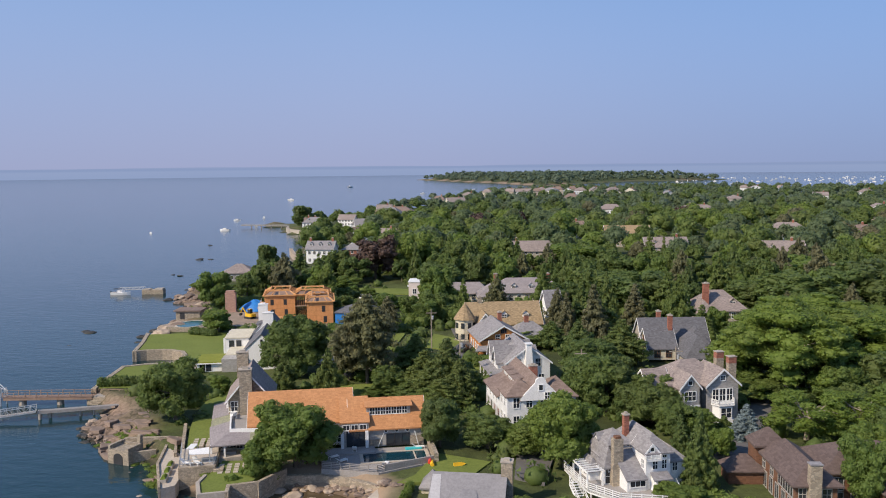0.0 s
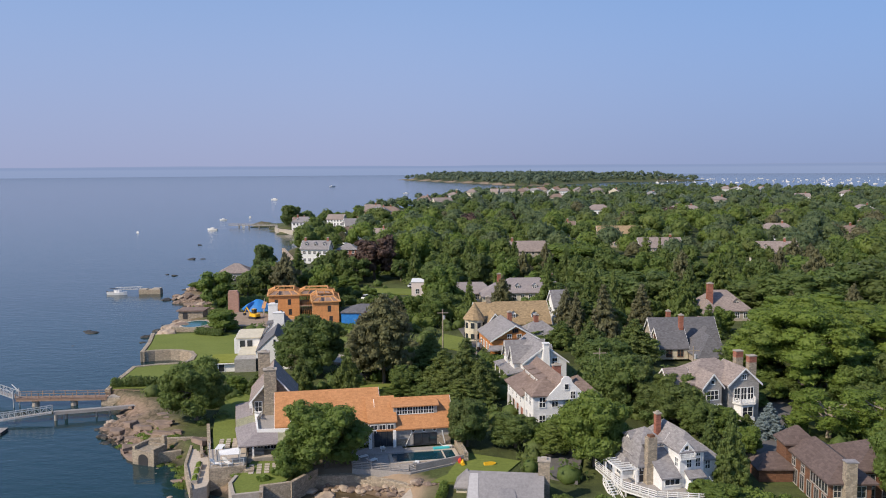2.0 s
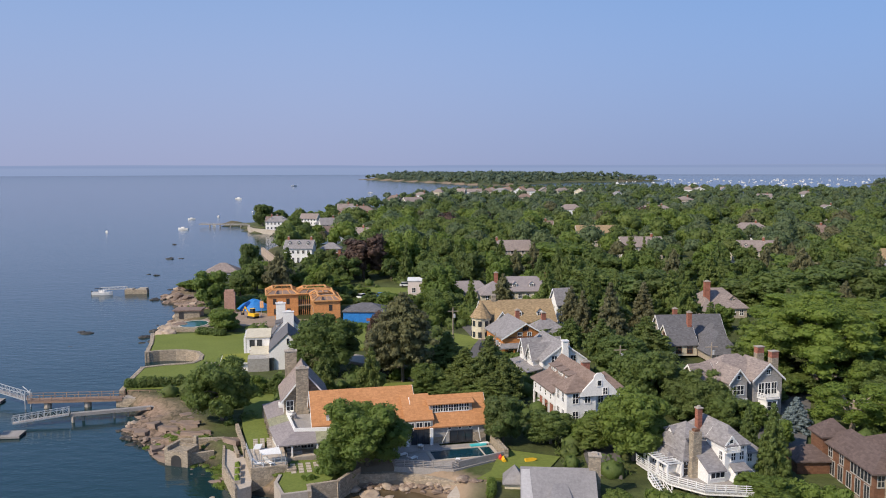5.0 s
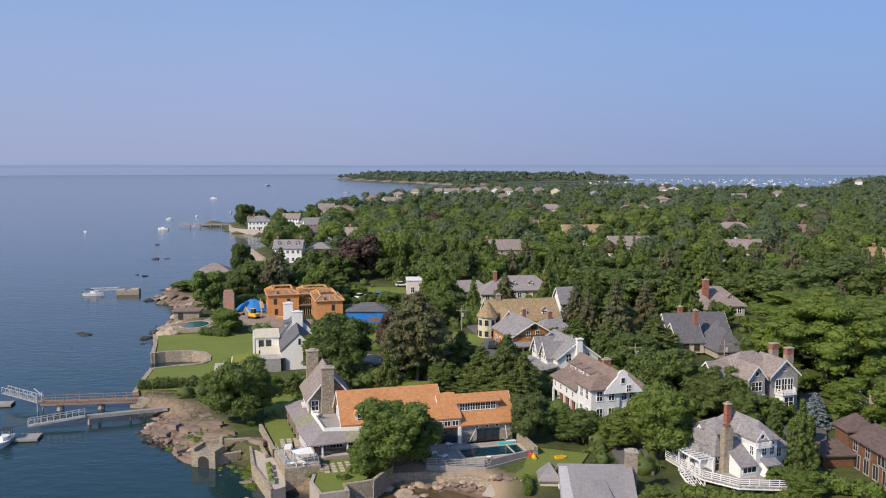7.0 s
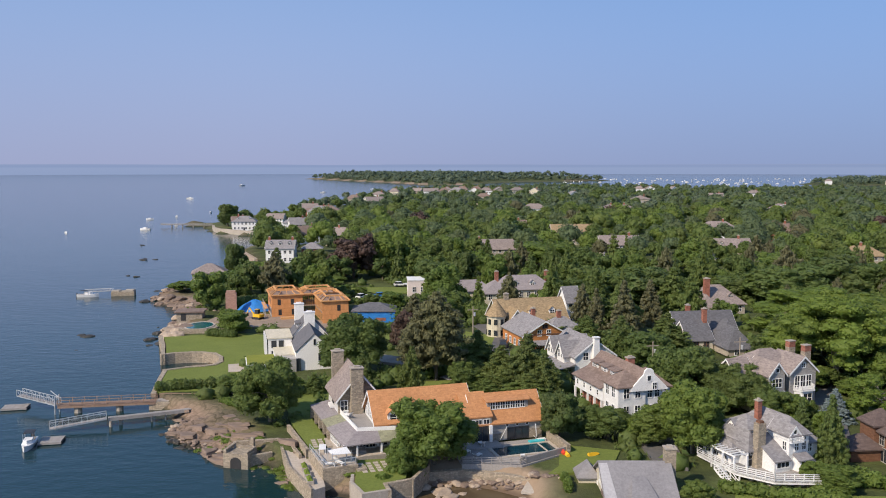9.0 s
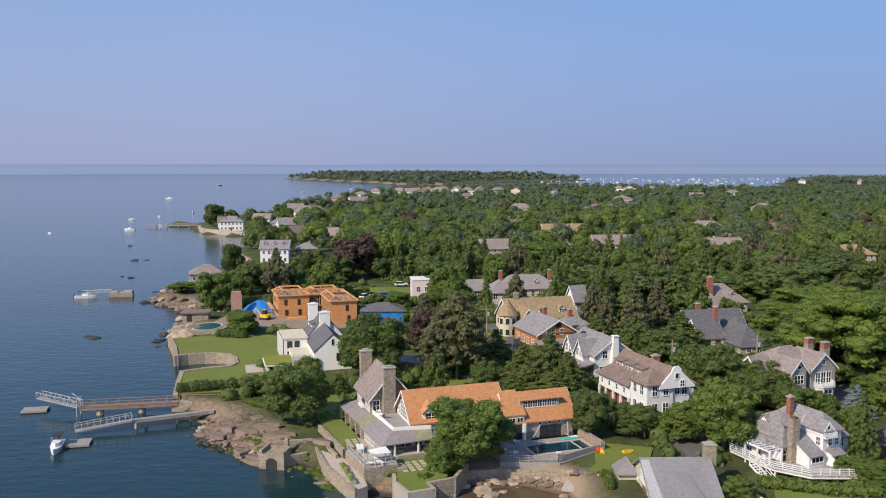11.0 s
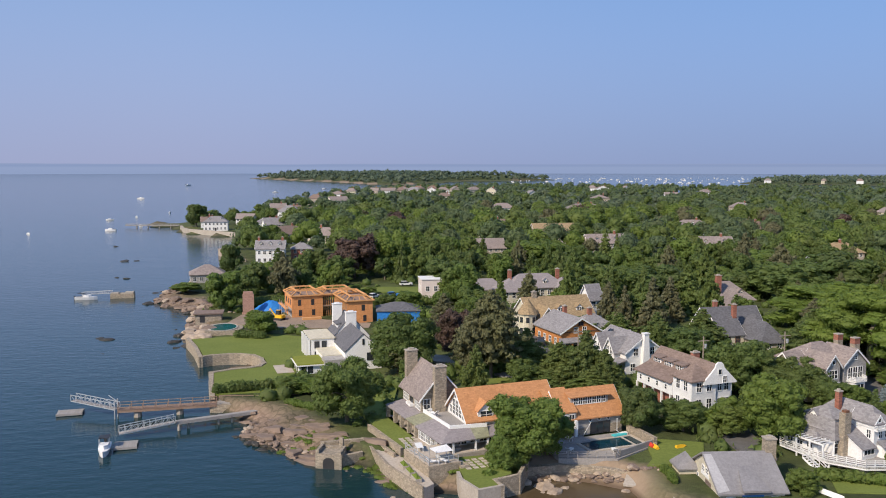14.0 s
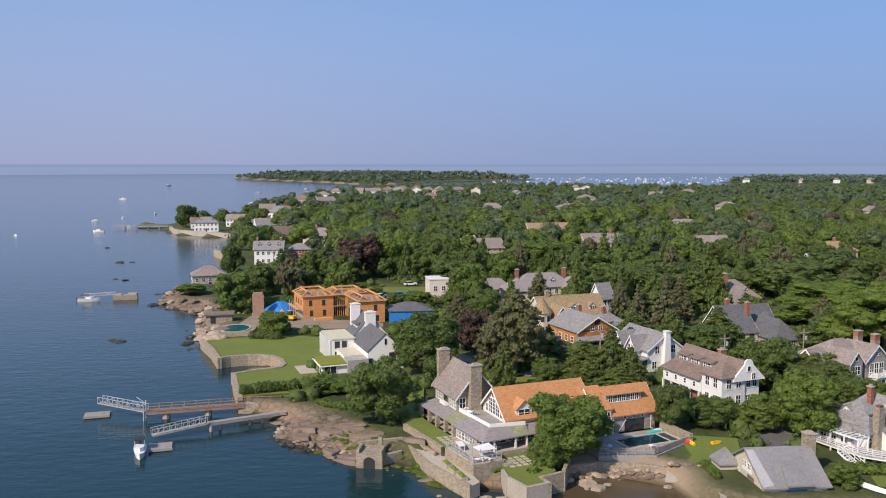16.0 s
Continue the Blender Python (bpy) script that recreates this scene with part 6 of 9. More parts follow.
def bay_house():
    """The tan house with the white two-storey bay."""
    h = thing("house", 47.2, 138.3, 0.6, 18.0, "tan shingled house with white bay window and brick chimneys", "house")
    g = 2.6
    wing(h, -6.0, 4.6, 0.2, 8.2, g, 8.8, 11.5, "x", "tan", "slate", "hip", over=0.45)
    wing(h, -0.5, 4.9, -1.8, 4.0, g, 8.8, 11.2, "y", "greyshingle", "slate", over=0.4)
    wing(h, -5.2, -2.0, -2.3, 3, g, 8.8, 10.7, "y", "greyshingle", "slate", over=0.35)
    wing(h, -8.8, -5.2, 1.2, 6.4, g, 8.0, 10.4, "x", "tan", "slate", over=0.35)
    wing(h, -8.0, -5.2, -1.2, 1.2, g, 6.4, 8.2, "x", "tan", "slate", "hip", over=0.3)
    b = part("bay", M().prism([(0.5, -1.8), (1.1, -3.0), (3.3, -3.0), (3.9, -1.8)], g, 5.6), MAT["trim"], h, "white three-sided bay")
    part("bay_roof", M().prism([(0.2, -1.82), (0.9, -3.3), (3.5, -3.3), (4.2, -1.82)], 5.6, 5.8), MAT["trim"], b)
    part("bay_foot", M().prism([(0.3, -1.82), (1.0, -3.15), (3.4, -3.15), (4.1, -1.82)], g, 3.4), MAT["trim"], b)
    window(h, "S", 2.2, -3.0, 3.7, 1.7, 1.5, 2, 2)
    railing(h, [(0.3, -1.9, 5.8), (0.9, -3.2, 5.8), (3.5, -3.2, 5.8), (4.1, -1.9, 5.8)], 0.75, "trim", 0.5)
    windows(h, "S", -1.8, 0.4, 4.0, 3, 6.0, 0.95, 2.0)
    window(h, "S", 2.2, -1.8, 9.4, 0.7, 0.7)
    window(h, "S", -3.6, -2.3, 6.6, 1.9, 1.4, 3, 2)
    window(h, "S", -3.6, -2.3, 9.1, 0.6, 0.6, 1, 1)
    window(h, "S", -1.2, 0.2, 6.7, 1.1, 1.3)
    window(h, "S", -6.6, -1.2, 4.6, 1.2, 1.2)
    windows(h, "S", 1.2, -8.4, -5.5, 2, 6.6, 0.7, 1.1)
    windows(h, "S", -2.3, -5.0, -2.2, 2, 3.6, 0.9, 1.4)
    windows(h, "E", 4.6, 4.2, 7.8, 2, 5.8, 1.0, 1.4)
    windows(h, "W", -8.8, 1.6, 6.2, 2, 6.2, 0.9, 1.3)
    part("band", M().box(-5.3, -1.9, -2.42, -2.32, 5.6, 5.85), MAT["trim"], h)
    for x, y, z in ((4.9, 4.4, 12.5), (5.2, 1.0, 12.4)):
        c = part("chimney", M().box(x - 0.65, x + 0.65, y - 0.5, y + 0.5, 3.0, z - 1.0), MAT["stone"], h, "pale stone chimney with brick top")
        part("chimney_top", M().box(x - 0.65, x + 0.65, y - 0.5, y + 0.5, z - 0.998, z), MAT["brick"], c)
        part("cap", M().box(x - 0.72, x + 0.72, y - 0.57, y + 0.57, z + 0.002, z + 0.14), MAT["concrete"], c)
    return h


def castle_house():
    """The white house with the angular deck over the shore."""
    h = thing("house", 33.0, 109.0, 0, 20.0, "white clapboard house with fieldstone chimney and broad railed deck", "house")
    g = 3.3
    # tall block, hipped, with a gabled dormer and corner balcony
    wing(h, 0.9, 4.2, -2.1, 6.8, g - 2.2, 8.2, 9.9, "y", "white", "roof_grey", "hip", over=0.35)
    wing(h, -2.2, 1.0, 2.2, 6.8, g - 2.2, 8.0, 9.3, "x", "white", "roof_grey", "hip", over=0.3)
    wing(h, 0.75, 2.6, -2.25, 1.6, 7.35, 8.1, 9.2, "y", "white", "roof_grey", over=0.12)
    window(h, "S", 1.65, -2.25, 8.25, 0.5, 0.5, 1, 1)
    part("balcony", M().box(0.55, 2.7, -2.9, -2.27, 7.15, 7.32), MAT["trim"], h)
    railing(h, [(0.6, -2.3, 7.32), (0.6, -2.85, 7.32), (2.65, -2.85, 7.32), (2.65, -2.3, 7.32)], 0.6, "trim", 0.7)
    windows(h, "S", -2.1, 1.5, 4.0, 2, 5.9, 0.62, 1.1)
    window(h, "S", 3.4, -2.1, 7.3, 0.55, 0.7)
    window(h, "W", 0.9, -1.3, 5.9, 0.62, 1.1)
    window(h, "W", 0.9, 0.9, 7.3, 0.9, 0.7)
    windows(h, "S", 2.2, -1.0, 0.8, 3, 7.6, 0.35, 0.32, 1, 1)
    # lower hip between chimney and block, sliding down towards the deck
    part("cat_slide_wall", M().add([(-1.7, -2.35, 2.2), (0.88, -2.35, 2.2), (0.88, 2.1, 2.2), (-1.7, 2.1, 2.2), (-1.7, -2.35, 5.0), (0.88, -2.35, 5.0), (0.88, 2.1, 7.3), (-1.7, 2.1, 7.3)], [(0, 1, 5, 4), (1, 2, 6, 5), (2, 3, 7, 6), (3, 0, 4, 7), (4, 5, 6, 7)]), MAT["white"], h)
    part("cat_slide_roof", M().slab([(-1.95, -2.75, 4.95), (0.86, -2.75, 4.95), (0.86, 2.1, 7.5), (-1.95, 2.1, 7.5)], 0.18), MAT["roof_grey"], h)
    window(h, "S", -0.3, -2.35, 3.95, 2.0, 0.75, 3, 1)
    # west wing with stepped roofs
    wing(h, -3.2, -1.75, 0.9, 7.0, 1.5, 6.2, 7.9, "y", "white", "roof_grey", "hip", over=0.35)
    wing(h, -3.0, 0.6, 2.8, 7.6, 1.5, 6.4, 7.9, "x", "white", "roof_grey", "hip", over=0.3)
    wing(h, -4.6, -3.22, 2.6, 8.5, 1.5, 4.9, 5.9, "y", "white", "roof_grey", "hip", over=0.3)
    dormer(h, "W", -2.5, 5.2, 7.0, 1.3, 1.1, 1.8, "white", "roof_grey")
    windows(h, "W", -3.2, 1.2, 6.8, 4, 5.2, 0.6, 0.75, 1, 1)
    windows(h, "S", 0.9, -3.1, -1.9, 1, 5.0, 0.6, 0.8)
    window(h, "S", -2.85, 0.9, g + 0.1, 0.7, 1.9, 1, 2)
    windows(h, "W", -4.6, 3.0, 8.2, 3, g + 0.4, 0.9, 1.1)
    c = M().prism([(-2.6, -0.1), (-1.1, -0.1), (-1.1, 1.0), (-2.6, 1.0)], 1.2, 6.0).prism([(-2.45, -0.05), (-1.2, -0.05), (-1.2, 0.95), (-2.45, 0.95)], 6.0, 9.4)
    ch = part("chimney", c, MAT["stone"], h, "tall fieldstone chimney")
    part("cap", M().box(-2.2, -1.45, 0.1, 0.8, 9.402, 9.7), MAT["brownwall"], ch)
    chimney(h, 1.0, 4.0, 8, 11.2, 0.7, 0.7)
    # east wing
    wing(h, 4.2, 6.8, -1.1, 5.0, 1.5, 6.6, 7.7, "y", "white", "roof_grey", "hip", over=0.4)
    window(h, "S", 5.4, -1.1, 5.1, 0.65, 1.1)
    # bay
    part("bay", M().prism([(1.6, -2.12), (1.6, -2.9), (1.9, -3.2), (3.4, -3.2), (3.7, -2.9), (3.7, -2.12)], 2.9, 4.95), MAT["trim"], h, "white glazed bay")
    part("bay_roof", M().slab([(1.35, -3.5, 4.95), (3.95, -3.5, 4.95), (3.8, -2.12, 5.55), (1.5, -2.12, 5.55)], 0.15), MAT["roof_grey"], h)
    windows(h, "S", -3.2, 1.95, 3.35, 2, g + 0.15, 0.55, 1.3, 1, 2)
    # deck on stone base
    pts = [(-6.0, 8.0), (-6.1, 2.8), (-6.0, -0.3), (-3.55, -4.5), (2.07, -7.0), (3.93, -6.0), (5.2, -1.9)]
    part("deck", M().prism([*pts, (5.2, 3.0), (-4.0, 8.0)], 3.05, 3.3), MAT["deck"], h)
    part("deck_base", M().prism([(-4.6, 3.0), (-4.4, 0.0), (-2.8, -3.6), (1.9, -5.7), (3.3, -4.8), (4.2, 3.0)], 0.2, 3.05), MAT["deck"], h, "grey boarded base under the deck")
    for (ax, ay), (bx, by) in zip([(-4.5, 0.2), (-2.9, -3.7), (1.9, -5.8)], [(-2.9, -3.7), (1.9, -5.8), (3.4, -4.8)]):
        for k in range(4):
            f = k / 3.4
            x, y = ax + (bx - ax) * f, ay + (by - ay) * f
            part("stone_pier", M().box(x - 0.4, x + 0.4, y - 0.35, y + 0.35, -0.2, 3.04), MAT["stone"], h, "rough fieldstone pier")
    part("deck_fascia", M().prism(pts + [(x * 0.97, y * 0.97 + 0.05) for x, y in pts[::-1]], 2.85, 3.31), MAT["trim"], h)
    for x, y in ((-5.9, 5.0), (-5.9, 2.0), (-5.7, -0.4), (2.3, -6.7), (3.7, -5.8)):
        part("deck_post", M().box(x - 0.09, x + 0.09, y - 0.09, y + 0.09, 0.0, 2.9), MAT["trim"], h)
    railing(h, [(x, y, 3.3) for x, y in pts], 0.95, "trim", 1.3, (1.0, 0.72, 0.45, 0.18))
    pg = part("pergola", M().beam((-5.8, 0.4, 5.25), (-5.8, 5.4, 5.25), 0.12, 0.2), MAT["trim"], h, "white slatted pergola")
    part("beam", M().beam((-3.7, 0.4, 5.25), (-3.7, 5.4, 5.25), 0.12, 0.2), MAT["trim"], pg)
    for i in range(7):
        part("slat", M().beam((-5.9, 0.6 + i * 0.75, 5.41), (-3.5, 0.6 + i * 0.75, 5.41), 0.1, 0.16), MAT["trim"], pg)
    for x, y in ((-5.8, 0.6), (-3.7, 0.6), (-5.8, 2.9), (-5.8, 5.2)):
        part("post", M().box(x - 0.1, x + 0.1, y - 0.1, y + 0.1, 3.3, 5.05), MAT["trim"], pg)
    st = M()
    for i in range(15):
        f = i / 14
        st.box(-7.35, -6.2, 2.6 - 5.6 * f - 0.14, 2.6 - 5.6 * f + 0.14, 3.24 - 2.9 * f, 3.3 - 2.9 * f)
    for x in (-7.35, -6.2):
        st.beam((x, 2.7, 3.2), (x, -3.1, 0.3), 0.1, 0.3).beam((x, 2.7, 4.2), (x, -3.1, 1.3), 0.08, 0.1).beam((x, 2.7, 3.75), (x, -3.1, 0.85), 0.06, 0.07)
        for i in range(7):
            f = i / 6
            st.box(x - 0.04, x + 0.04, 2.7 - 5.8 * f - 0.04, 2.7 - 5.8 * f + 0.04, 3.2 - 2.9 * f, 4.2 - 2.9 * f)
    part("stair", st, MAT["trim"], h, "white timber stair down to the lawn")
    return h


def boat_house():
    """The low building with the wide grey roof at the cove."""
    h = thing("boathouse", 11.8, 103.5, 0, -2.0, "low stone and stucco boathouse with wide weathered grey roof", "building")
    g = 0.8
    wing(h, -3.2, 5.2, -5.6, 5.4, g, 2.9, 6.1, "x", "cream", "tin", over=0.45, rake=False)
    chimney(h, 5.6, 0.2, g, 7.8, 1.4, 1.3, "stone")
    part("roof_patch", M().slab([(-3.55, -5.95, 2.92), (-2.0, -5.7, 3.07), (-2.5, -0.5, 6.06), (-3.55, -0.5, 6.06)], 0.04), MAT["patch"], h, "pale weathered strip of roofing")
    bump = M().slab([(-0.6, -6.5, 3.3), (3.0, -6.5, 3.3), (2.0, -2.0, 5.1), (0.4, -2.0, 5.1)], 0.25)
    part("eyebrow_roof", bump, MAT["tin"], h, "curved eyebrow over the doorway")
    window(h, "S", -1.8, -5.6, 1.5, 1.0, 0.7, 2, 1)
    window(h, "S", 4.0, -5.6, 1.5, 1.0, 0.7, 2, 1)
    part("door", M().box(-0.3, 2.5, -5.66, -5.58, g, 2.9), MAT["tarp"], h, "blue double door")
    window(h, "W", -3.2, -1.2, 3.6, 0.8, 0.7)
    window(h, "W", -3.2, 0.2, 3.6, 0.8, 0.7)
    window(h, "W", -3.2, 2.4, 1.6, 0.9, 1.0)
    part("garage_door", M().box(-3.26, -3.19, -2.6, -0.6, g, 2.8), MAT["roof_brown"], h)
    part("gable_trim", M().box(-3.3, -3.21, -1.9, 0.9, 3.1, 3.4), MAT["trim"], h)
    wing(h, -5.6, -3.1, 2.6, 5.6, g, 3.2, 4.8, "x", "cream", "tin", "hip", over=0.3)
    return h


def shingle_house():
    """The dark brown shingled house."""
    h = thing("house", 55.6, 107.8, 0, 4.0, "dark brown shingled house with brown roof and tall stone chimney", "house")
    g = 2.2
    wing(h, -5.0, -0.2, -5.5, 7.5, g, 6.9, 8.6, "y", "brownwall", "roof_umber", "hip", over=0.6)
    wing(h, 0.0, 12.0, -1.5, 6.8, g, 6.9, 9.2, "x", "brownwall", "roof_umber", "hip", over=0.6)
    wing(h, 5.2, 11.5, -6.0, 0, g, 6.0, 7.8, "y", "brownwall", "roof_umber", "hip", over=0.5)
    wing(h, -5.8, -2.0, 6.2, 9.6, g, 7.6, 9.2, "x", "brownwall", "roof_umber", "hip", over=0.4)
    wing(h, -9.5, -5.0, 5.5, 9.0, g, 4.4, 5.8, "x", "brownwall", "roof_umber", "hip", over=0.4)
    part("chimney", M().prism([(-3.7, -6.6), (-2.4, -6.6), (-2.4, -5.55), (-3.7, -5.55)], g - 1.5, 9.3), MAT["stone"], h, "tall tan fieldstone chimney")
    part("cap", M().box(-3.8, -2.3, -6.7, -5.45, 9.303, 9.42), MAT["roof_grey"], h)
    windows(h, "W", -5.0, -4.8, 0.2, 6, 4.8, 0.7, 1.6, 1, 1, "greyshingle")
    windows(h, "W", -5.0, 1.0, 7.0, 2, 4.8, 1.0, 1.5, 2, 2, "greyshingle")
    windows(h, "W", -5.0, -5.0, 6.0, 5, g + 0.3, 1.2, 1.9, 2, 1, "greyshingle")
    windows(h, "S", -5.5, -4.8, -3.6, 1, 4.8, 0.8, 1.4, 2, 2, "greyshingle")
    windows(h, "S", -5.5, -2.2, -0.6, 1, 4.8, 1.0, 1.3, 2, 2, "greyshingle")
    windows(h, "S", -5.5, -2.2, -0.6, 1, g + 0.3, 1.0, 1.5, 2, 2, "greyshingle")
    windows(h, "S", -1.5, 0.4, 4.8, 2, 4.5, 1.2, 1.5, 2, 2, "greyshingle")
    windows(h, "S", -1.5, 0.4, 4.8, 2, g + 0.3, 1.2, 1.7, 2, 2, "greyshingle")
    windows(h, "S", -6.0, 5.6, 11.2, 3, 4.3, 1.1, 1.3, 2, 2, "greyshingle")
    windows(h, "S", -6.0, 5.6, 11.2, 3, g + 0.2, 1.1, 1.5, 2, 2, "greyshingle")
    part("terrace", M().prism([(-10, -3), (-5.1, -4), (-5.1, 4), (-9, 5)], 0.5, g + 0.1), MAT["stone"], h)
    return h


for build in (stone_house, pool_terrace, sea_terrace, modern_house, frame_house, blue_house, gambrel_house, white_gables, chalet, turret_house,
              manor, pale_house, slate_house, hip_house, bay_house, castle_house, boat_house, shingle_house):
    build()


# ---- piers, floats and boats ----
def pier(name, pts, width, z, mat, rail_mat, posts, label, rails=True):
    p = thing(name, 0, 0, 0, 0, label, "pier")
    for (a, b) in zip(pts, pts[1:]):
        A, B = Vector((*a, 0)), Vector((*b, 0))
        d = (B - A).normalized()
        s = Vector((-d.y, d.x, 0)) * width / 2
        for side in (-0.85, 0.85):
            part("stringer", M().beam(A + s * side + Vector((0, 0, z - 0.07)), B + s * side + Vector((0, 0, z - 0.07)), 0.2, 0.45), MAT[mat], p)
        n = int((B - A).length / 0.3)
        board = M().box(-width / 2, width / 2, -0.13, 0.13, -0.06, 0.0).data("plank", MAT[mat])
        for i in range(n):
            o = part("plank", board, None, p)
            q = A.lerp(B, (i + 0.5) / n)
            o.matrix_basis = pose(q.x, q.y, z + random.uniform(-0.01, 0.01), 0, 0, math.degrees(math.atan2(d.y, d.x)) - 90)
        for side in (-1, 1) if rails else ():
            railing(p, [tuple(A + s * side * 0.95 + Vector((0, 0, z))), tuple(B + s * side * 0.95 + Vector((0, 0, z)))], 0.95, rail_mat, 2.0, (1.0, 0.5))
    for x, y, r in posts:
        part("pier_post", M().rod((x, y, -3), (x, y, z - 0.5), r, r * 0.9, 9), MAT["concrete"], p, "round concrete pile")
    return p


random.seed(2)
pier("pier", [(-79.0, 147.4), (-62.5, 149.7)], 2.0, 1.6, "pierwood", "pierwood", [(-75.8, 147.8, 0.75), (-68.8, 148.8, 0.7)], "brown timber pier on stone piles")
pier("pier", [(-67.4, 139.4), (-48.6, 147.0)], 1.05, 1.55, "deck", "metal", [(-66.9, 139.2, 0.3), (-65.6, 140.3, 0.3), (-60.9, 142.0, 0.2), (-58.8, 142.9, 0.2)], "narrow grey timber walkway without rails", rails=False)
cause = thing("causeway", 0, 0, 0, 0, "dry-stone causeway carrying the path from pier to land", "causeway", kind="structure")
part("wall", M().prism([(-63.6, 148.9), (-56, 148.5), (-47.5, 147.9), (-47.5, 151.2), (-56, 151.4), (-63.2, 151.6)], -1.2, 1.45), MAT["wallstone"], cause)
part("path", M().prism([(-62.4, 149.3), (-56, 149.0), (-47.5, 148.5), (-47.5, 150.7), (-56, 150.9), (-62.4, 151.2)], 1.454, 1.62), MAT["gravel"], cause, "worn path along the top")
railing(cause, [(-62.3, 151.1, 1.62), (-56, 150.8, 1.62), (-48, 150.6, 1.62)], 0.9, "pierwood", 2.2, (1.0,))


def gangway(a, b, width, label, lift=1.1):
    """A truss gangway."""
    g = thing("gangway", 0, 0, 0, 0, label, "gangway")
    A, B = Vector(a), Vector(b)
    d = (B - A).normalized()
    s = Vector((-d.y, d.x, 0)).normalized() * width / 2
    part("deck", M().beam(A, B, width, 0.08), MAT["deck"], g)
    for side in (-1, 1):
        m, n = M(), 9
        top = Vector((0, 0, lift))
        m.beam(A + s * side + top, B + s * side + top, 0.1, 0.1).beam(A + s * side, B + s * side, 0.1, 0.14)
        for i in range(n):
            p, q = A.lerp(B, i / n) + s * side, A.lerp(B, (i + 1) / n) + s * side
            m.beam(p, p + top, 0.07, 0.07)
            m.beam(p + (top if i % 2 else Vector()), q + (Vector() if i % 2 else top), 0.06, 0.06)
        m.beam(B + s * side, B + s * side + top, 0.07, 0.07)
        part("truss", m, MAT["metal"], g)


gangway((-79.1, 147.4, 1.6), (-87.9, 151.8, 2.2), 1.3, "white metal gangway lifted at the pier end")
gangway((-67.6, 139.3, 1.5), (-75.7, 136.0, 0.8), 1.3, "grey metal gangway sloping down to the float")
dav = thing("davit", -78.9, 147.4, 1.6, 0, "pair of white steel hoist posts on the pier end", "hoist")
part("post", M().rod((-0.4, 0.9, -4.2), (-0.4, 0.9, 1.6), 0.13).rod((-0.4, -0.9, -4.2), (-0.4, -0.9, 1.6), 0.13), MAT["metal"], dav)
part("arm", M().rod((-0.4, 0.9, 1.0), (-2.0, 1.3, 2.1), 0.08).rod((-0.4, -0.9, 0.9), (-1.8, -0.9, 1.9), 0.08), MAT["metal"], dav)


def float_dock(x, y, rot, w, d):
    f = thing("floating_dock", x, y, 0, rot, "weathered grey wooden floating dock on the water", "dock")
    part("float", M().box(-w / 2, w / 2, -d / 2, d / 2, -0.4, 0.38), MAT["dark"], f, "dark float under the deck")
    board = M().box(-w / 2, w / 2, -0.11, 0.11, 0, 0.07).data("plank", MAT["deck"])
    n = int(d / 0.25)
    for i in range(n):
        o = part("plank", board, None, f)
        o.matrix_basis = pose(0, -d / 2 + (i + 0.5) * d / n, 0.385)
    part("edge", M().box(-w / 2 - 0.08, w / 2 + 0.08, -d / 2 - 0.1, -d / 2 - 0.005, 0.1, 0.47).box(-w / 2 - 0.08, w / 2 + 0.08, d / 2 + 0.005, d / 2 + 0.1, 0.1, 0.47), MAT["deck"], f)


float_dock(-88.1, 150.4, 10, 4.2, 2.6)
float_dock(-73.4, 131.4, 10, 3.4, 3.0)


def hull(length, beam, h):
    m = M()
    rows = []
    for f, wd, zl in ((0.0, 0.92, 0), (0.35, 1.0, 0), (0.65, 0.9, 0.05), (0.86, 0.55, 0.12), (1.0, 0.03, 0.3)):
        x = (f - 0.5) * length
        rows.append([(x, -beam / 2 * wd, h + zl * h), (x, -beam / 2 * wd * 0.75, -0.1), (x, 0, -0.25), (x, beam / 2 * wd * 0.75, -0.1), (x, beam / 2 * wd, h + zl * h)])
    vs = [p for r in rows for p in r]
    fs = [(i * 5 + j, i * 5 + j + 1, i * 5 + j + 6, i * 5 + j + 5) for i in range(4) for j in range(4)]
    fs += [(0, 4, 3, 2, 1)] + [(i * 5 + 4, i * 5, i * 5 + 5, i * 5 + 9) for i in range(4)]
    return m.add(vs, fs)


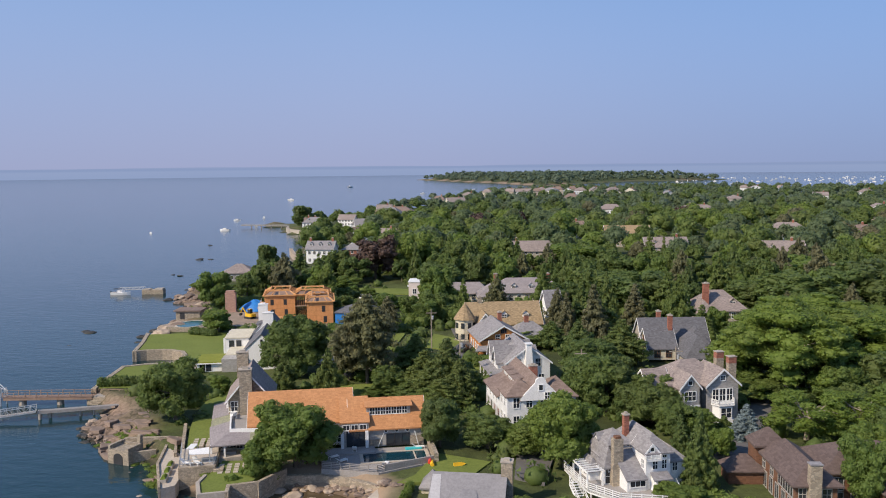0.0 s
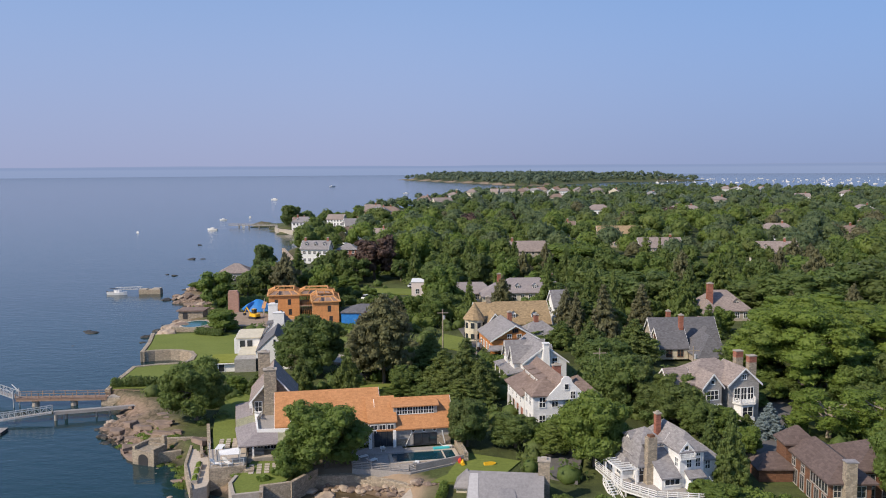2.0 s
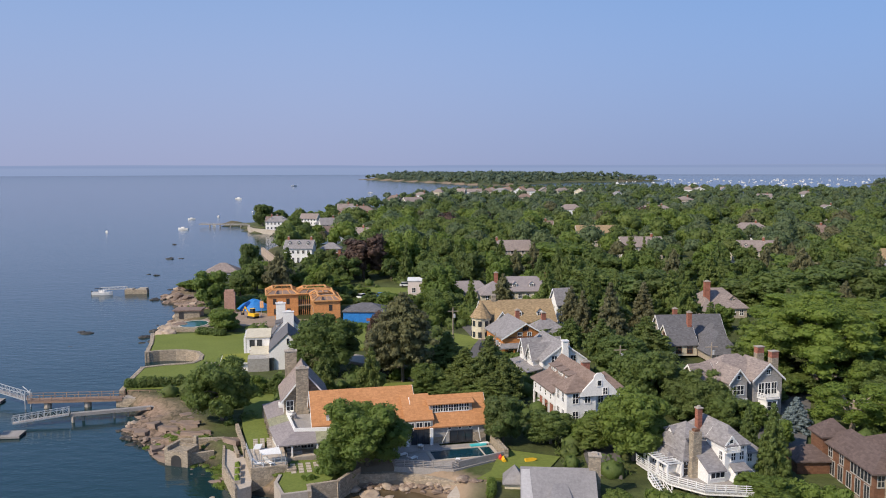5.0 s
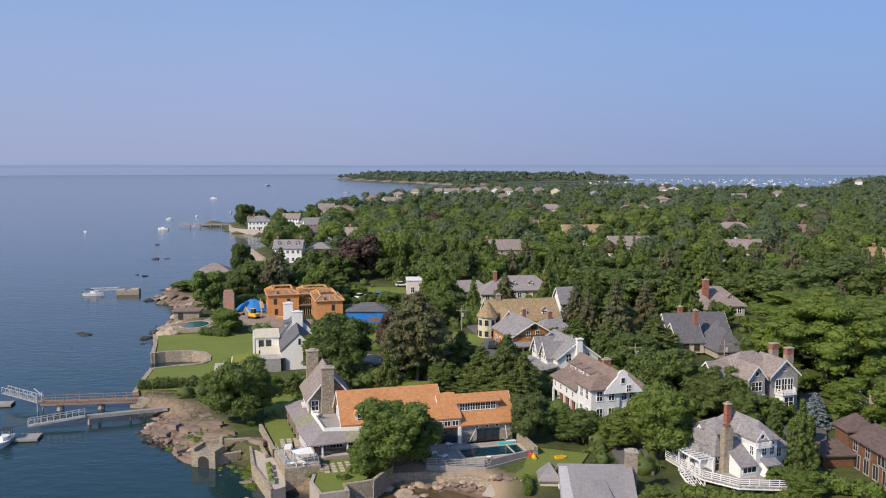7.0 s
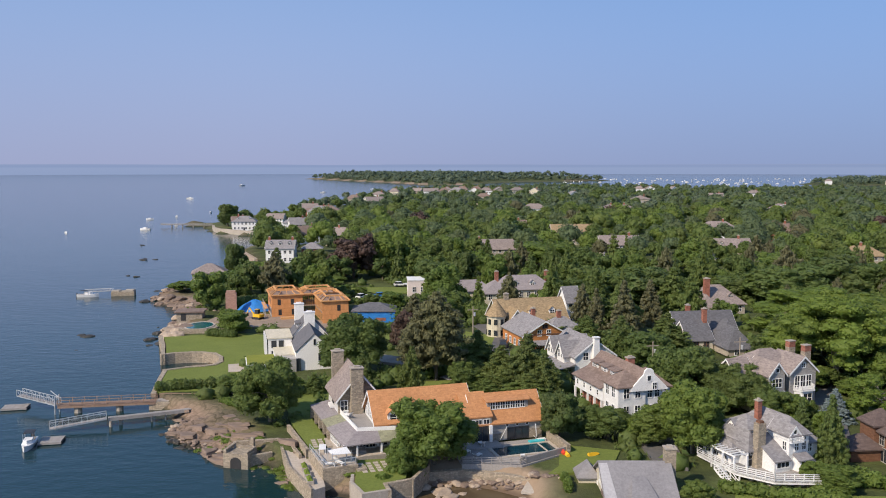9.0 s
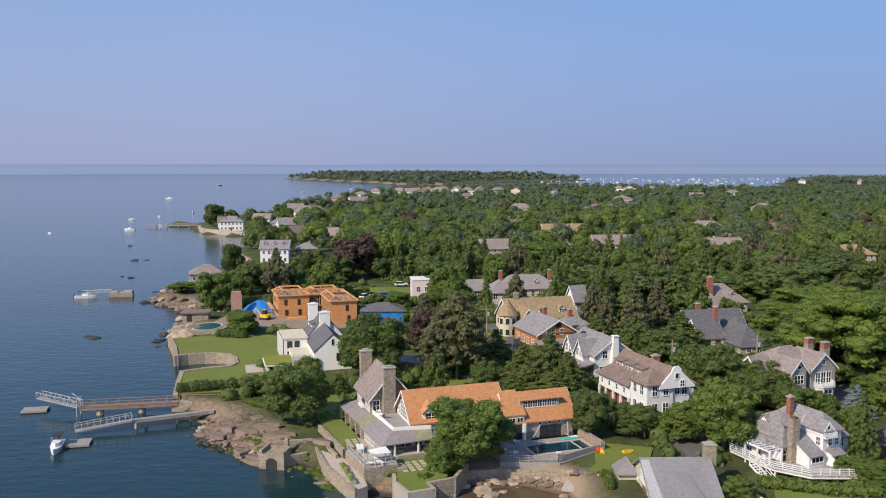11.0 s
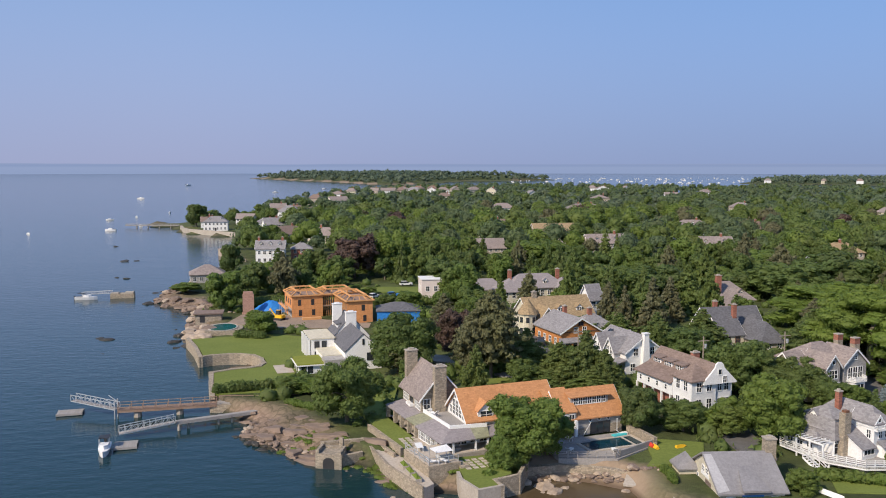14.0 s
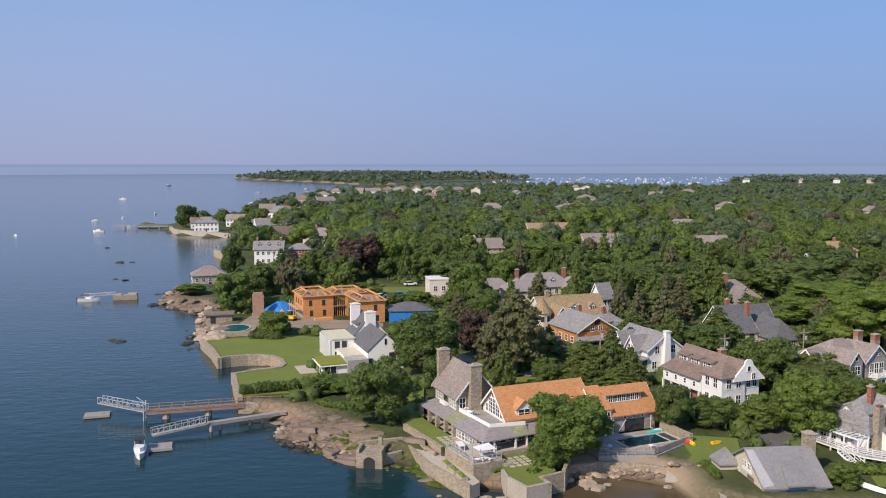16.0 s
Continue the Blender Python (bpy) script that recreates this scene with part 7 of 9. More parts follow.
def motor_boat(x, y, rot, length, label, group="", canopy=False, mast=0.0):
    b = thing("motor_boat" if not mast else "sailing_boat", x, y, 0, rot, label, "boat", group)
    be = length * 0.34
    part("hull", hull(length, be, length * 0.13), MAT["plastic"], b)
    part("cabin", M().prism([(-length * 0.15, -be * 0.32), (length * 0.12, -be * 0.32), (length * 0.22, 0), (length * 0.12, be * 0.32), (-length * 0.15, be * 0.32)], length * 0.132, length * 0.24), MAT["plastic"], b)
    part("cockpit", M().box(-length * 0.44, -length * 0.16, -be * 0.34, be * 0.34, length * 0.131, length * 0.137), MAT["deck"], b)
    if canopy:
        part("canopy", M().box(-length * 0.36, -length * 0.02, -be * 0.4, be * 0.4, 2.1, 2.2), MAT["dark"], b, "dark canvas top")
        part("frame", M().rod((-1.2, -be * 0.38, 0.7), (-1.0, -be * 0.38, 2.1), 0.04).rod((-1.2, be * 0.38, 0.7), (-1.0, be * 0.38, 2.1), 0.04).rod((0.4, -be * 0.38, 0.9), (0.1, -be * 0.38, 2.1), 0.04).rod((0.4, be * 0.38, 0.9), (0.1, be * 0.38, 2.1), 0.04), MAT["metal"], b)
        part("outboard_engine", M().box(-length * 0.56, -length * 0.5, -0.25, 0.25, 0.1, 1.2), MAT["dark"], b)
    if mast:
        part("mast", M().rod((0, 0, 0.5), (0, 0, mast), 0.09), MAT["metal"], b)
    return b


motor_boat(-76.0, 129.2, -78, 5.6, "white motor boat with dark canvas top moored at the float", canopy=True)
motor_boat(-127.0, 283.0, 2, 7.0, "white motor boat lying at a stone mooring", canopy=True)
moor = thing("mooring_block", -116.2, 286.2, 0, 4, "old concrete and stone mooring block in the water", "mooring")
part("block", M().prism([(-3.8, -1.7), (3.8, -1.5), (3.6, 1.6), (-3.6, 1.7)], -2, 1.5), MAT["wallstone"], moor)
part("top", M().box(-3.6, -1.2, -1.4, 1.4, 1.504, 1.8).box(0.8, 3.5, -1.3, 1.3, 1.504, 2.0), MAT["concrete"], moor)
gangway((-119.8, 286.3, 1.7), (-129.5, 286.5, 1.2), 1.0, "thin metal walkway to the mooring block", 0.8)

far_boat = motor_boat(-206.6, 586.0, 175, 7.5, "small white motor boat at anchor off the shore", "boats at anchor")
random.seed(21)
pier("pier", [(-166, 608), (-204, 613)], 2.0, 2.0, "deck", "deck", [(-172, 609, 0.5), (-180, 610, 0.5), (-188, 611, 0.5), (-196, 612, 0.5)], "grey timber pier off the far point")
for x, y, s in ((-196, 622, 0.9), (-240, 700, 0.8), (-228, 735, 0.8), (-215, 800, 0.8), (-150, 1010, 1.0), (-95, 1080, 1.1), (-330, 1150, 1.3), (-180, 1400, 1.2), (-60, 1350, 1.2), (-420, 1900, 2.0), (-250, 560, 0.6), (-110, 1600, 1.3)):
    copy_thing(far_boat, pose(x, y, 0, 0, 0, random.uniform(0, 360)) @ Matrix.Scale(s, 4))
yacht = motor_boat(430, 1650, 20, 9.0, "white yacht moored in the far harbour", "yachts in the harbour", mast=9.0)
for _ in range(150):
    y = random.uniform(1900, 2900)
    x = y * random.uniform(0.16, 0.46)
    if (x - 640) ** 2 + (y - 2160) ** 2 < 4500 or land_height(np.array([x]), np.array([y]))[1][0] > -25:
        continue
    copy_thing(random.choice((yacht, yacht, far_boat)), pose(x, y, 0, 0, 0, random.uniform(0, 360)) @ Matrix.Scale(random.uniform(0.6, 1.1), 4))


# ---- things round the houses ----
def stack():
    c = thing("brick_chimney", -68.3, 235.6, 0, 10, "free-standing pink brick chimney stack on the building site", "chimney")
    part("base", M().box(-1.7, 1.7, -1.0, 1.0, 2.0, 3.0), MAT["pinkbrick"], c)
    part("shaft", M().prism([(-1.5, -0.8), (1.5, -0.8), (1.5, 0.8), (-1.5, 0.8)], 3.0, 8.3).prism([(-1.3, -0.75), (1.2, -0.75), (1.2, 0.75), (-1.3, 0.75)], 8.3, 8.9), MAT["pinkbrick"], c)


stack()


def tarp_heap():
    m, n, k = M(), 16, 6
    for j in range(k + 1):
        f = j / k
        for i in range(n):
            a = 2 * math.pi * i / n
            w = 1 + 0.13 * math.sin(3 * a) + 0.06 * math.sin(7 * a)
            m.v.append((5.4 * w * f * math.cos(a), 3.4 * w * f * math.sin(a), 2.6 + 2.9 * (1 - f ** 1.7) * (1 + 0.10 * math.sin(5 * a + j))))
    m.f += [(j * n + i, j * n + (i + 1) % n, (j + 1) * n + (i + 1) % n, (j + 1) * n + i) for j in range(k) for i in range(n)]
    ob = single("tarpaulin", m, MAT["tarp"], "bright blue tarpaulin over a heap of building material", "tarpaulin", smooth=True)
    ob.matrix_basis = pose(-62.5, 240.0, 0, 0, 0, -8)


tarp_heap()


def round_pool():
    p = thing("pool", -72.2, 216.3, 0, 0, "round blue-green pool on a stone terrace above the rocks", "pool")
    ring = [(3.4 * math.cos(a), 4.6 * math.sin(a)) for a in np.linspace(0, 2 * math.pi, 25)[:-1]]
    part("terrace", M().prism([(x * 1.5, y * 1.5) for x, y in ring], -0.6, 2.55), MAT["stone"], p)
    part("coping", M().prism([(x * 1.12, y * 1.12) for x, y in ring], 2.3, 2.72), MAT["paving"], p)
    part("pool_water", M().prism(ring, 2.4, 2.725), MAT["lagoon"], p, "blue-green pool water")
    part("wall", M().prism([(-3, -8.4), (9.5, -8.9), (9.6, -8.2), (-3, -7.7)], 1.5, 3.4), MAT["stone"], p)


round_pool()
hut = thing("pool_hut", -78.0, 229.5, 0, 5, "low stone hut with flat slab roof on the rocks", "hut")
part("wall", M().box(-3.4, 3.4, -2.4, 2.4, 0.5, 4.2), MAT["stone"], hut)
part("roof", M().box(-3.9, 3.9, -2.9, 2.9, 4.204, 4.5), MAT["roof_brown"], hut)
# dark plate on the solid wall, painting the shade inside a doorway
part("doorway", M().box(-2.2, -0.9, -2.45, -2.38, 2.0, 3.8), MAT["dark"], hut)


def lounger():
    b = thing("sun_lounger", 0, 0, 0, 0, "white sun lounger on the terrace", "lounger", "loungers on the terraces")
    part("seat", M().box(-0.3, 0.3, -0.9, 0.4, 0.28, 0.38), MAT["fabric"], b)
    part("backrest", M().slab([(-0.3, 0.4, 0.38), (0.3, 0.4, 0.38), (0.3, 0.95, 0.85), (-0.3, 0.95, 0.85)], 0.08), MAT["fabric"], b)
    for x, y in ((-0.27, -0.85), (0.27, -0.85), (-0.27, 0.6), (0.27, 0.6)):
        part("leg", M().box(x - 0.03, x + 0.03, y - 0.03, y + 0.03, 0, 0.29), MAT["trim"], b)
    return b


HOUSE = pose(-23.6, 122.9, 0, 0, 0, 15.7)
lg = lounger()
lg.matrix_basis = HOUSE @ pose(-5.2, -11.2, 3.45, 0, 0, 30)
for u, v, z, r in ((-6.6, -11.3, 3.45, 60), (13.4, -9.6, 2.45, 120), (14.6, -11.4, 2.45, 130), (20.6, -13.8, 2.45, 160), (-1.4, 2.2, 5.85, 200), (-1.5, 3.6, 5.85, 160), (16.6, -7.6, 2.75, 180), (26.0, -7.4, 2.45, 90)):
    copy_thing(lg, HOUSE @ pose(u, v, z, 0, 0, r))
for u, v in ((-5.0, -10.3),):
    s = thing("shade_canopy", 0, 0, 0, 0, "square white canvas shade on posts over the terrace", "canopy")
    s.matrix_basis = HOUSE @ pose(u, v, 3.45, 0, 0, 8)
    part("canvas", M().slab([(-1.35, -1.0, 1.5), (1.35, -1.0, 1.35), (1.35, 1.0, 1.65), (-1.35, 1.0, 1.5)], 0.05), MAT["fabric"], s)
    for x, y in ((-1.35, -1.0), (1.35, -1.0), (1.35, 1.0), (-1.35, 1.0)):
        part("post", M().rod((x, y, 0), (x, y, 1.75), 0.05), MAT["metal"], s)
tb = thing("table", 0, 0, 0, 0, "white garden table on the stone terrace", "table")
tb.matrix_basis = HOUSE @ pose(-6.6, -5.6, 3.45, 0, 0, 80)
part("top", M().box(-1.1, 1.1, -0.5, 0.5, 0.7, 0.76), MAT["trim"], tb)
for x, y in ((-1, -0.4), (1, -0.4), (1, 0.4), (-1, 0.4)):
    part("leg", M().box(x - 0.04, x + 0.04, y - 0.04, y + 0.04, 0, 0.7), MAT["trim"], tb)


def kayak(x, y, z, rot, tilt, mat, label):
    k = single("kayak", hull(1.7, 0.55, 0.28), MAT[mat], label, "kayak", "kayaks beside the pool")
    k.matrix_basis = pose(x, y, z, tilt, 0, rot)


kayak(5.9, 117.0, 2.75, 95, 65, "red", "small red kayak leaning on the pool wall")
kayak(6.3, 116.2, 2.7, 100, 60, "yellow", "small yellow kayak leaning on the pool wall")
kayak(10.2, 116.2, 2.7, 20, 80, "yellow", "yellow kayak standing on its side on the grass")
board = single("kayak", hull(3.4, 0.85, 0.3), MAT["plastic"], "white kayak lying upside down on the lawn", "kayak", "kayaks beside the pool")
board.matrix_basis = pose(22.4, 96.6, 2.75, 180, 0, -65)
fl = single("pool_float", M().box(-1.2, 1.2, -0.35, 0.35, 0, 0.2), MAT["aqua"], "turquoise pool float on the deck", "float")
fl.matrix_basis = HOUSE @ pose(25.2, -7.9, 2.62, 0, 0, 4)


def car(x, y, z, rot, mat, label):
    c = thing("car", x, y, z, rot, label, "car", "parked cars")
    part("body", M().prism([(-2.2, -0.85), (2.0, -0.85), (2.2, -0.6), (2.2, 0.6), (2.0, 0.85), (-2.2, 0.85)], 0.35, 0.9), MAT[mat], c)
    cab = M().add([(-1.9, -0.8, 0.9), (1.0, -0.8, 0.9), (1.0, 0.8, 0.9), (-1.9, 0.8, 0.9), (-1.6, -0.65, 1.5), (0.3, -0.65, 1.5), (0.3, 0.65, 1.5), (-1.6, 0.65, 1.5)], [(0, 1, 5, 4), (1, 2, 6, 5), (2, 3, 7, 6), (3, 0, 4, 7), (4, 5, 6, 7)])
    part("cabin", cab, MAT["glass"], c, "dark windows")
    part("roof", M().box(-1.6, 0.3, -0.66, 0.66, 1.502, 1.55), MAT[mat], c)
    for wx in (-1.4, 1.4):
        for wy in (-0.86, 0.86):
            part("wheel", M().rod((wx, wy - 0.1, 0.33), (wx, wy + 0.1, 0.33), 0.33, 0.33, 12), MAT["dark"], c)


car(-33.2, 257.5, 3.2, 60, "plastic", "white van parked by the building site")
car(-27.2, 259.5, 3.2, 20, "tarp", "blue car parked by the building site")
car(-14.5, 160.8, 3.25, 30, "dark", "dark car parked on the drive")
car(4, 186, 3.25, 80, "dark", "dark car parked on the lane")
car(-22, 283, 3.3, 10, "plastic", "white car parked under the tall trees")


def excavator(x, y, z, rot):
    e = thing("excavator", x, y, z, rot, "small yellow tracked excavator on the bare earth", "excavator")
    for v in (-0.8, 0.8):
        part("track", M().prism([(-1.3, v - 0.22), (1.3, v - 0.22), (1.3, v + 0.22), (-1.3, v + 0.22)], 0.0, 0.55), MAT["dark"], e, "dark rubber track")
    part("body", M().prism([(-1.4, -0.85), (0.9, -0.85), (1.1, -0.5), (1.1, 0.85), (-1.2, 0.85), (-1.4, 0.6)], 0.6, 1.35), MAT["yellow"], e)
    cab = part("cab", M().box(-0.1, 1.0, -0.8, 0.1, 1.354, 2.5), MAT["glass"], e, "dark glazed cab")
    part("roof", M().box(-0.15, 1.05, -0.85, 0.15, 2.503, 2.58), MAT["yellow"], cab)
    part("boom", M().beam((0.9, 0.4, 1.3), (2.6, 0.4, 3.1), 0.25, 0.35), MAT["yellow"], e)
    part("arm", M().beam((2.55, 0.4, 3.1), (3.6, 0.4, 1.3), 0.2, 0.28), MAT["yellow"], e)
    part("bucket", M().prism([(3.2, 0.05), (3.9, 0.1), (3.9, 0.7), (3.2, 0.75)], 0.6, 1.25), MAT["dark"], e, "dark steel bucket")


excavator(-58.8, 225.0, 2.76, 150)
random.seed(52)
for _ in range(22):
    boulder(-73.6 + random.gauss(0, 1.6), 243 + random.gauss(0, 1.6), random.uniform(0.3, 0.8), random.choice(("rock", "palerock")), "lump of broken stone in the rubble heap")


def utility_pole(x, y, h):
    p = thing("utility_pole", x, y, ground_z(x, y), 10, "grey wooden utility pole with crossarm", "pole", "utility poles")
    part("pole", M().rod((0, 0, -0.5), (0, 0, h), 0.16, 0.11, 8), MAT["palebark"], p)
    part("crossarm", M().box(-1.2, 1.2, -0.08, 0.08, h - 0.9, h - 0.75), MAT["palebark"], p)
    part("transformer", M().rod((0.3, -0.3, h - 2.2), (0.3, -0.3, h - 1.4), 0.25, 0.25, 8), MAT["metal"], p)


for x, y, h in ((28.5, 152.5, 8.3), (45.0, 153.0, 8.8), (-3.0, 186, 9.5), (6.0, 160, 9.0), (-70.5, 318, 10), (-96.0, 440, 12)):
    utility_pole(x, y, h)


# ---- houses in the distance ----
FAR_SHORE_HOUSES = [
    (-76.0, 366.0, 0, 12, 9, 6.4, 9.6, "white", "roof_grey", "gable", ((-5, 0), (5, 0)), 3, "white and brick house with three dormers near the shore"),
    (-63.5, 373.0, 4, 9, 7, 5.4, 7.6, "brick", "roof_grey", "hip", (), 0, "small brick garage house with grey hip roof"),
    (-92.5, 308.0, 12, 12, 10, 3.2, 6.0, "greyshingle", "slate", "hip", (), 0, "low pavilion house with wide grey hip roof on the rocks"),
    (-131.0, 553.0, 5, 15, 9, 6.0, 9.2, "stucco", "roof_grey", "hip", ((-4, 0),), 2, "large white waterfront house on the point"),
    (-140.0, 580.0, 10, 11, 7, 4.2, 7.2, "white", "roof_brown", "gable", ((2, 0),), 0, "white cottage with brown roof on the point"),
    (-117.0, 590.0, -8, 12, 8, 5.0, 8.2, "white", "slate", "gable", (), 0, "white gabled house behind the point"),
    (-101.0, 556.0, 8, 11, 8, 4.4, 7.0, "white", "roof_grey", "hip", (), 0, "white garden house by the point"),
    (-92.0, 530.0, 20, 13, 9, 5.4, 9.4, "white", "roof_grey", "gable", ((2, 0),), 0, "white gabled house with grey roof"),
    (-77.0, 455.0, 30, 11, 9, 5.4, 9.4, "white", "roof_brown", "gable", ((3, 0),), 0, "white gabled house with reddish brown roof"),
]
FAR_WOOD_HOUSES = [
    (-58.0, 438.0, -15, 12, 9, 5.6, 9.2, "cream", "slate", "gable", ((0, 0),), 0, "cream gabled house among trees"),
    (-92.0, 640.0, 0, 30, 13, 7.5, 11.0, "brick", "roof_brown", "hip", ((-8, 0), (6, 0)), 0, "long red brick mansion near the water"),
    (16.0, 366.0, 6, 18, 9, 5.0, 8.8, "tan", "slate", "gable", ((-6, 0),), 0, "low tan house with pale grey roof among trees"),
    (63.0, 436.0, 3, 22, 10, 7.0, 10.5, "tan", "roof_gold", "gable", (), 0, "long house with orange-brown roof among trees"),
    (74.0, 378.0, 5, 18, 9, 5.6, 9.4, "tan", "slate", "gable", ((5, 0),), 2, "brown house with grey dormered roof"),
    (131.0, 628.0, 0, 26, 12, 9.0, 12.0, "cream", "slate", "hip", ((-5, 0), (5, 0)), 0, "large pale house with several chimneys"),
    (146.0, 455.0, -5, 20, 11, 7.0, 10.6, "white", "slate", "hip", ((3, 0),), 1, "white house with grey roof among trees"),
    (118.0, 360.0, 0, 17, 10, 5.6, 9.4, "cream", "slate", "gable", ((4, 0),), 2, "cream house with dormers in a grey roof"),
    (132.0, 290.0, 0, 14, 9, 5.0, 8.4, "greyshingle", "roof_grey", "gable", (), 0, "grey shingled house among trees"),
]
FAR_EAST_HOUSES = [
    (182.0, 452.0, 8, 15, 10, 6.0, 9.6, "brick", "roof_brown", "hip", ((0, 0),), 0, "brick house among trees"),
    (23.6, 215.0, 20, 3.8, 4.5, 6.2, 9.6, "white", "roof_grey", "gable", (), 0, "narrow white gabled house among the pines"),
    (36.0, 470.0, 0, 14, 9, 7.0, 10.6, "cream", "roof_brown", "gable", ((3, 0),), 0, "cream house with brown roof among trees"),
    (72.0, 655.0, 0, 18, 10, 8.0, 11.5, "white", "slate", "hip", (), 0, "white house among distant trees"),
    (160.0, 330.0, 0, 16, 10, 5.5, 9.0, "tan", "roof_gold", "hip", ((0, 0),), 0, "tan house with ochre hip roof"),
    (100.0, 178.0, 10, 14, 9, 4.6, 8.0, "tan", "roof_gold", "hip", (), 0, "tan house with ochre roof behind trees"),
]
FAR = FAR_SHORE_HOUSES + FAR_WOOD_HOUSES + FAR_EAST_HOUSES
for x, y, rot, w, d, e, r, wall, roof, kind, ch, dn, label in FAR:
    simple_house(x, y, ground_z(x, y), rot, w, d, e, r, wall, roof, label, kind, "x", ch, dn, storeys=1 if e < 5 else 2)
random.seed(31)
FAR_SPOTS = [(-22, 1095), (-5, 1080), (12, 1100), (30, 1120), (52, 1100), (68, 1110), (88, 1146), (40, 1180), (18, 1160), (60, 1190), (110, 1120), (130, 1090), (288, 1180), (300, 1170), (330, 1160), (160, 980), (50, 900), (200, 830),
             (-60, 780), (300, 900), (380, 1000), (260, 640), (330, 560), (-88, 600), (-100, 640), (-84, 850), (-66, 980), (-52, 1100)]
for x, y in FAR_SPOTS:
    w = random.uniform(11, 19)
    tall = y > 1050 or x < -50
    simple_house(x, y, ground_z(x, y), random.uniform(-25, 25), w, w * 0.62, 9.0 if tall else 8.5, 12.6 if tall else 11.8, random.choice(("white", "white", "cream", "tan")), random.choice(("slate", "roof_grey", "roof_brown")),
                 "pale house among the trees near the far shore", random.choice(("gable", "hip")), random.choice("xy"), ((w * 0.2, 0),))
for x, y in ((900, 1890), (1010, 1842), (1080, 1815), (1150, 1795), (1240, 1760), (1330, 1730)):
    w = random.uniform(9, 15)
    simple_house(x, y, ground_z(x, y), random.uniform(-15, 15), w, w * 0.5, 8, 12, random.choice(("white", "cream")), random.choice(("slate", "roof_brown")), "white waterfront house across the harbour", "hip", "x", (), 0, win=False)


# ---- trees ----
def rand_dirs(rng, n):
    v = rng.normal(size=(n, 3))
    return v / np.linalg.norm(v, axis=1, keepdims=True)


ICO = None


def ico_sphere():
    global ICO
    if ICO is None:
        bm = bmesh.new()
        bmesh.ops.create_icosphere(bm, subdivisions=1, radius=1.0)
        bm.verts.ensure_lookup_table()
        ICO = (np.array([v.co[:] for v in bm.verts]), np.array([[v.index for v in f.verts] for f in bm.faces]))
        bm.free()
    return ICO


def leaf_sprays(rng, pos, nor, size):
    """Small leaf sprays, one triangle each, at pos and facing about along nor."""
    n = len(pos)
    nor = nor + rng.normal(size=(n, 3)) * 0.42
    nor /= np.linalg.norm(nor, axis=1, keepdims=True)
    t = np.cross(nor, rng.normal(size=(n, 3)))
    t /= np.linalg.norm(t, axis=1, keepdims=True) + 1e-9
    b = np.cross(nor, t)
    s = (size * rng.uniform(0.6, 1.35, n))[:, None]
    k = rng.uniform(0.6, 1.0, (n, 1))
    v = np.stack([pos - t * s * 0.45 - b * s * 0.45 * k, pos + t * s * 0.75, pos - t * s * 0.35 + b * s * 0.55 * k], 1).reshape(-1, 3)
    return v, np.arange(n)[:, None] * 3 + [0, 1, 2]


def crown(rng, lobes, leaves, size, core=0.76, cull=True):
    """Leaf sprays over a set of lobes (x, y, z, radius, flatness), with a dense inside."""
    V, Fc, k = [], [], 0
    iv, fi = ico_sphere()
    L = np.array(lobes)
    total = (L[:, 3] ** 2).sum()
    for x, y, z, r, fl in lobes:
        if core:
            d = iv * (1 + rng.normal(size=(len(iv), 1)) * 0.10) * r * core
            d[:, 2] *= fl
            V.append(d + (x, y, z))
            Fc.append(fi + k)
            k += len(iv)
        n = max(3, int(leaves * r * r / total))
        d = rand_dirs(rng, int(n * 1.25))
        d = d[d[:, 2] > -0.75][:n]
        p = d * r * (0.98 + rng.normal(size=(len(d), 1)) * 0.10)
        p[:, 2] *= fl
        p += (x, y, z)
        keep = np.ones(len(p), bool)
        for x2, y2, z2, r2, f2 in lobes if cull else ():
            if (x2, y2, z2) != (x, y, z) and (x2 - x) ** 2 + (y2 - y) ** 2 + (z2 - z) ** 2 < (r + r2) ** 2 * 1.7:
                q = (p - (x2, y2, z2)) / (1, 1, f2)
                keep &= np.linalg.norm(q, axis=1) > r2 * 0.82
        p, d = p[keep], d[keep]
        if len(p):
            v, f = leaf_sprays(rng, p, d, size)
            V.append(v)
            Fc.append(f + k)
            k += len(v)
    return np.concatenate(V), np.concatenate(Fc)


def lobes_for(rng, kind, n):
    """Main boughs of a tree with crown radius 1 and height 1: x, y, z, radius."""
    out = []
    for i in range(n):
        a = i * 2.4 + rng.uniform(-0.5, 0.5)
        if kind == "broad":
            q = math.sqrt((i + 0.4) / n) * 0.84
            zz = 0.86 - 0.64 * q ** 2 + rng.uniform(-0.08, 0.05)
            r = rng.uniform(0.19, 0.29)
            if i % 3 == 2:
                zz -= 0.24
        else:
            base, f = 0.10 if kind != "bush" else 0.0, (i + 0.5) / n
            zz = base + 0.14 + (1 - base - 0.30) * f + rng.uniform(-0.05, 0.05)
            wide = math.sqrt(max(0.05, 1 - ((zz - (base + 0.32)) / (0.62 if zz > base + 0.32 else 0.42)) ** 2))
            q = wide * rng.uniform(0.34, 0.74)
            r = rng.uniform(0.24, 0.38) * (0.72 + 0.3 * wide) * (0.68 if kind == "gnarl" else 1.0)
        out.append((q * math.cos(a), q * math.sin(a), zz, r))
    return out


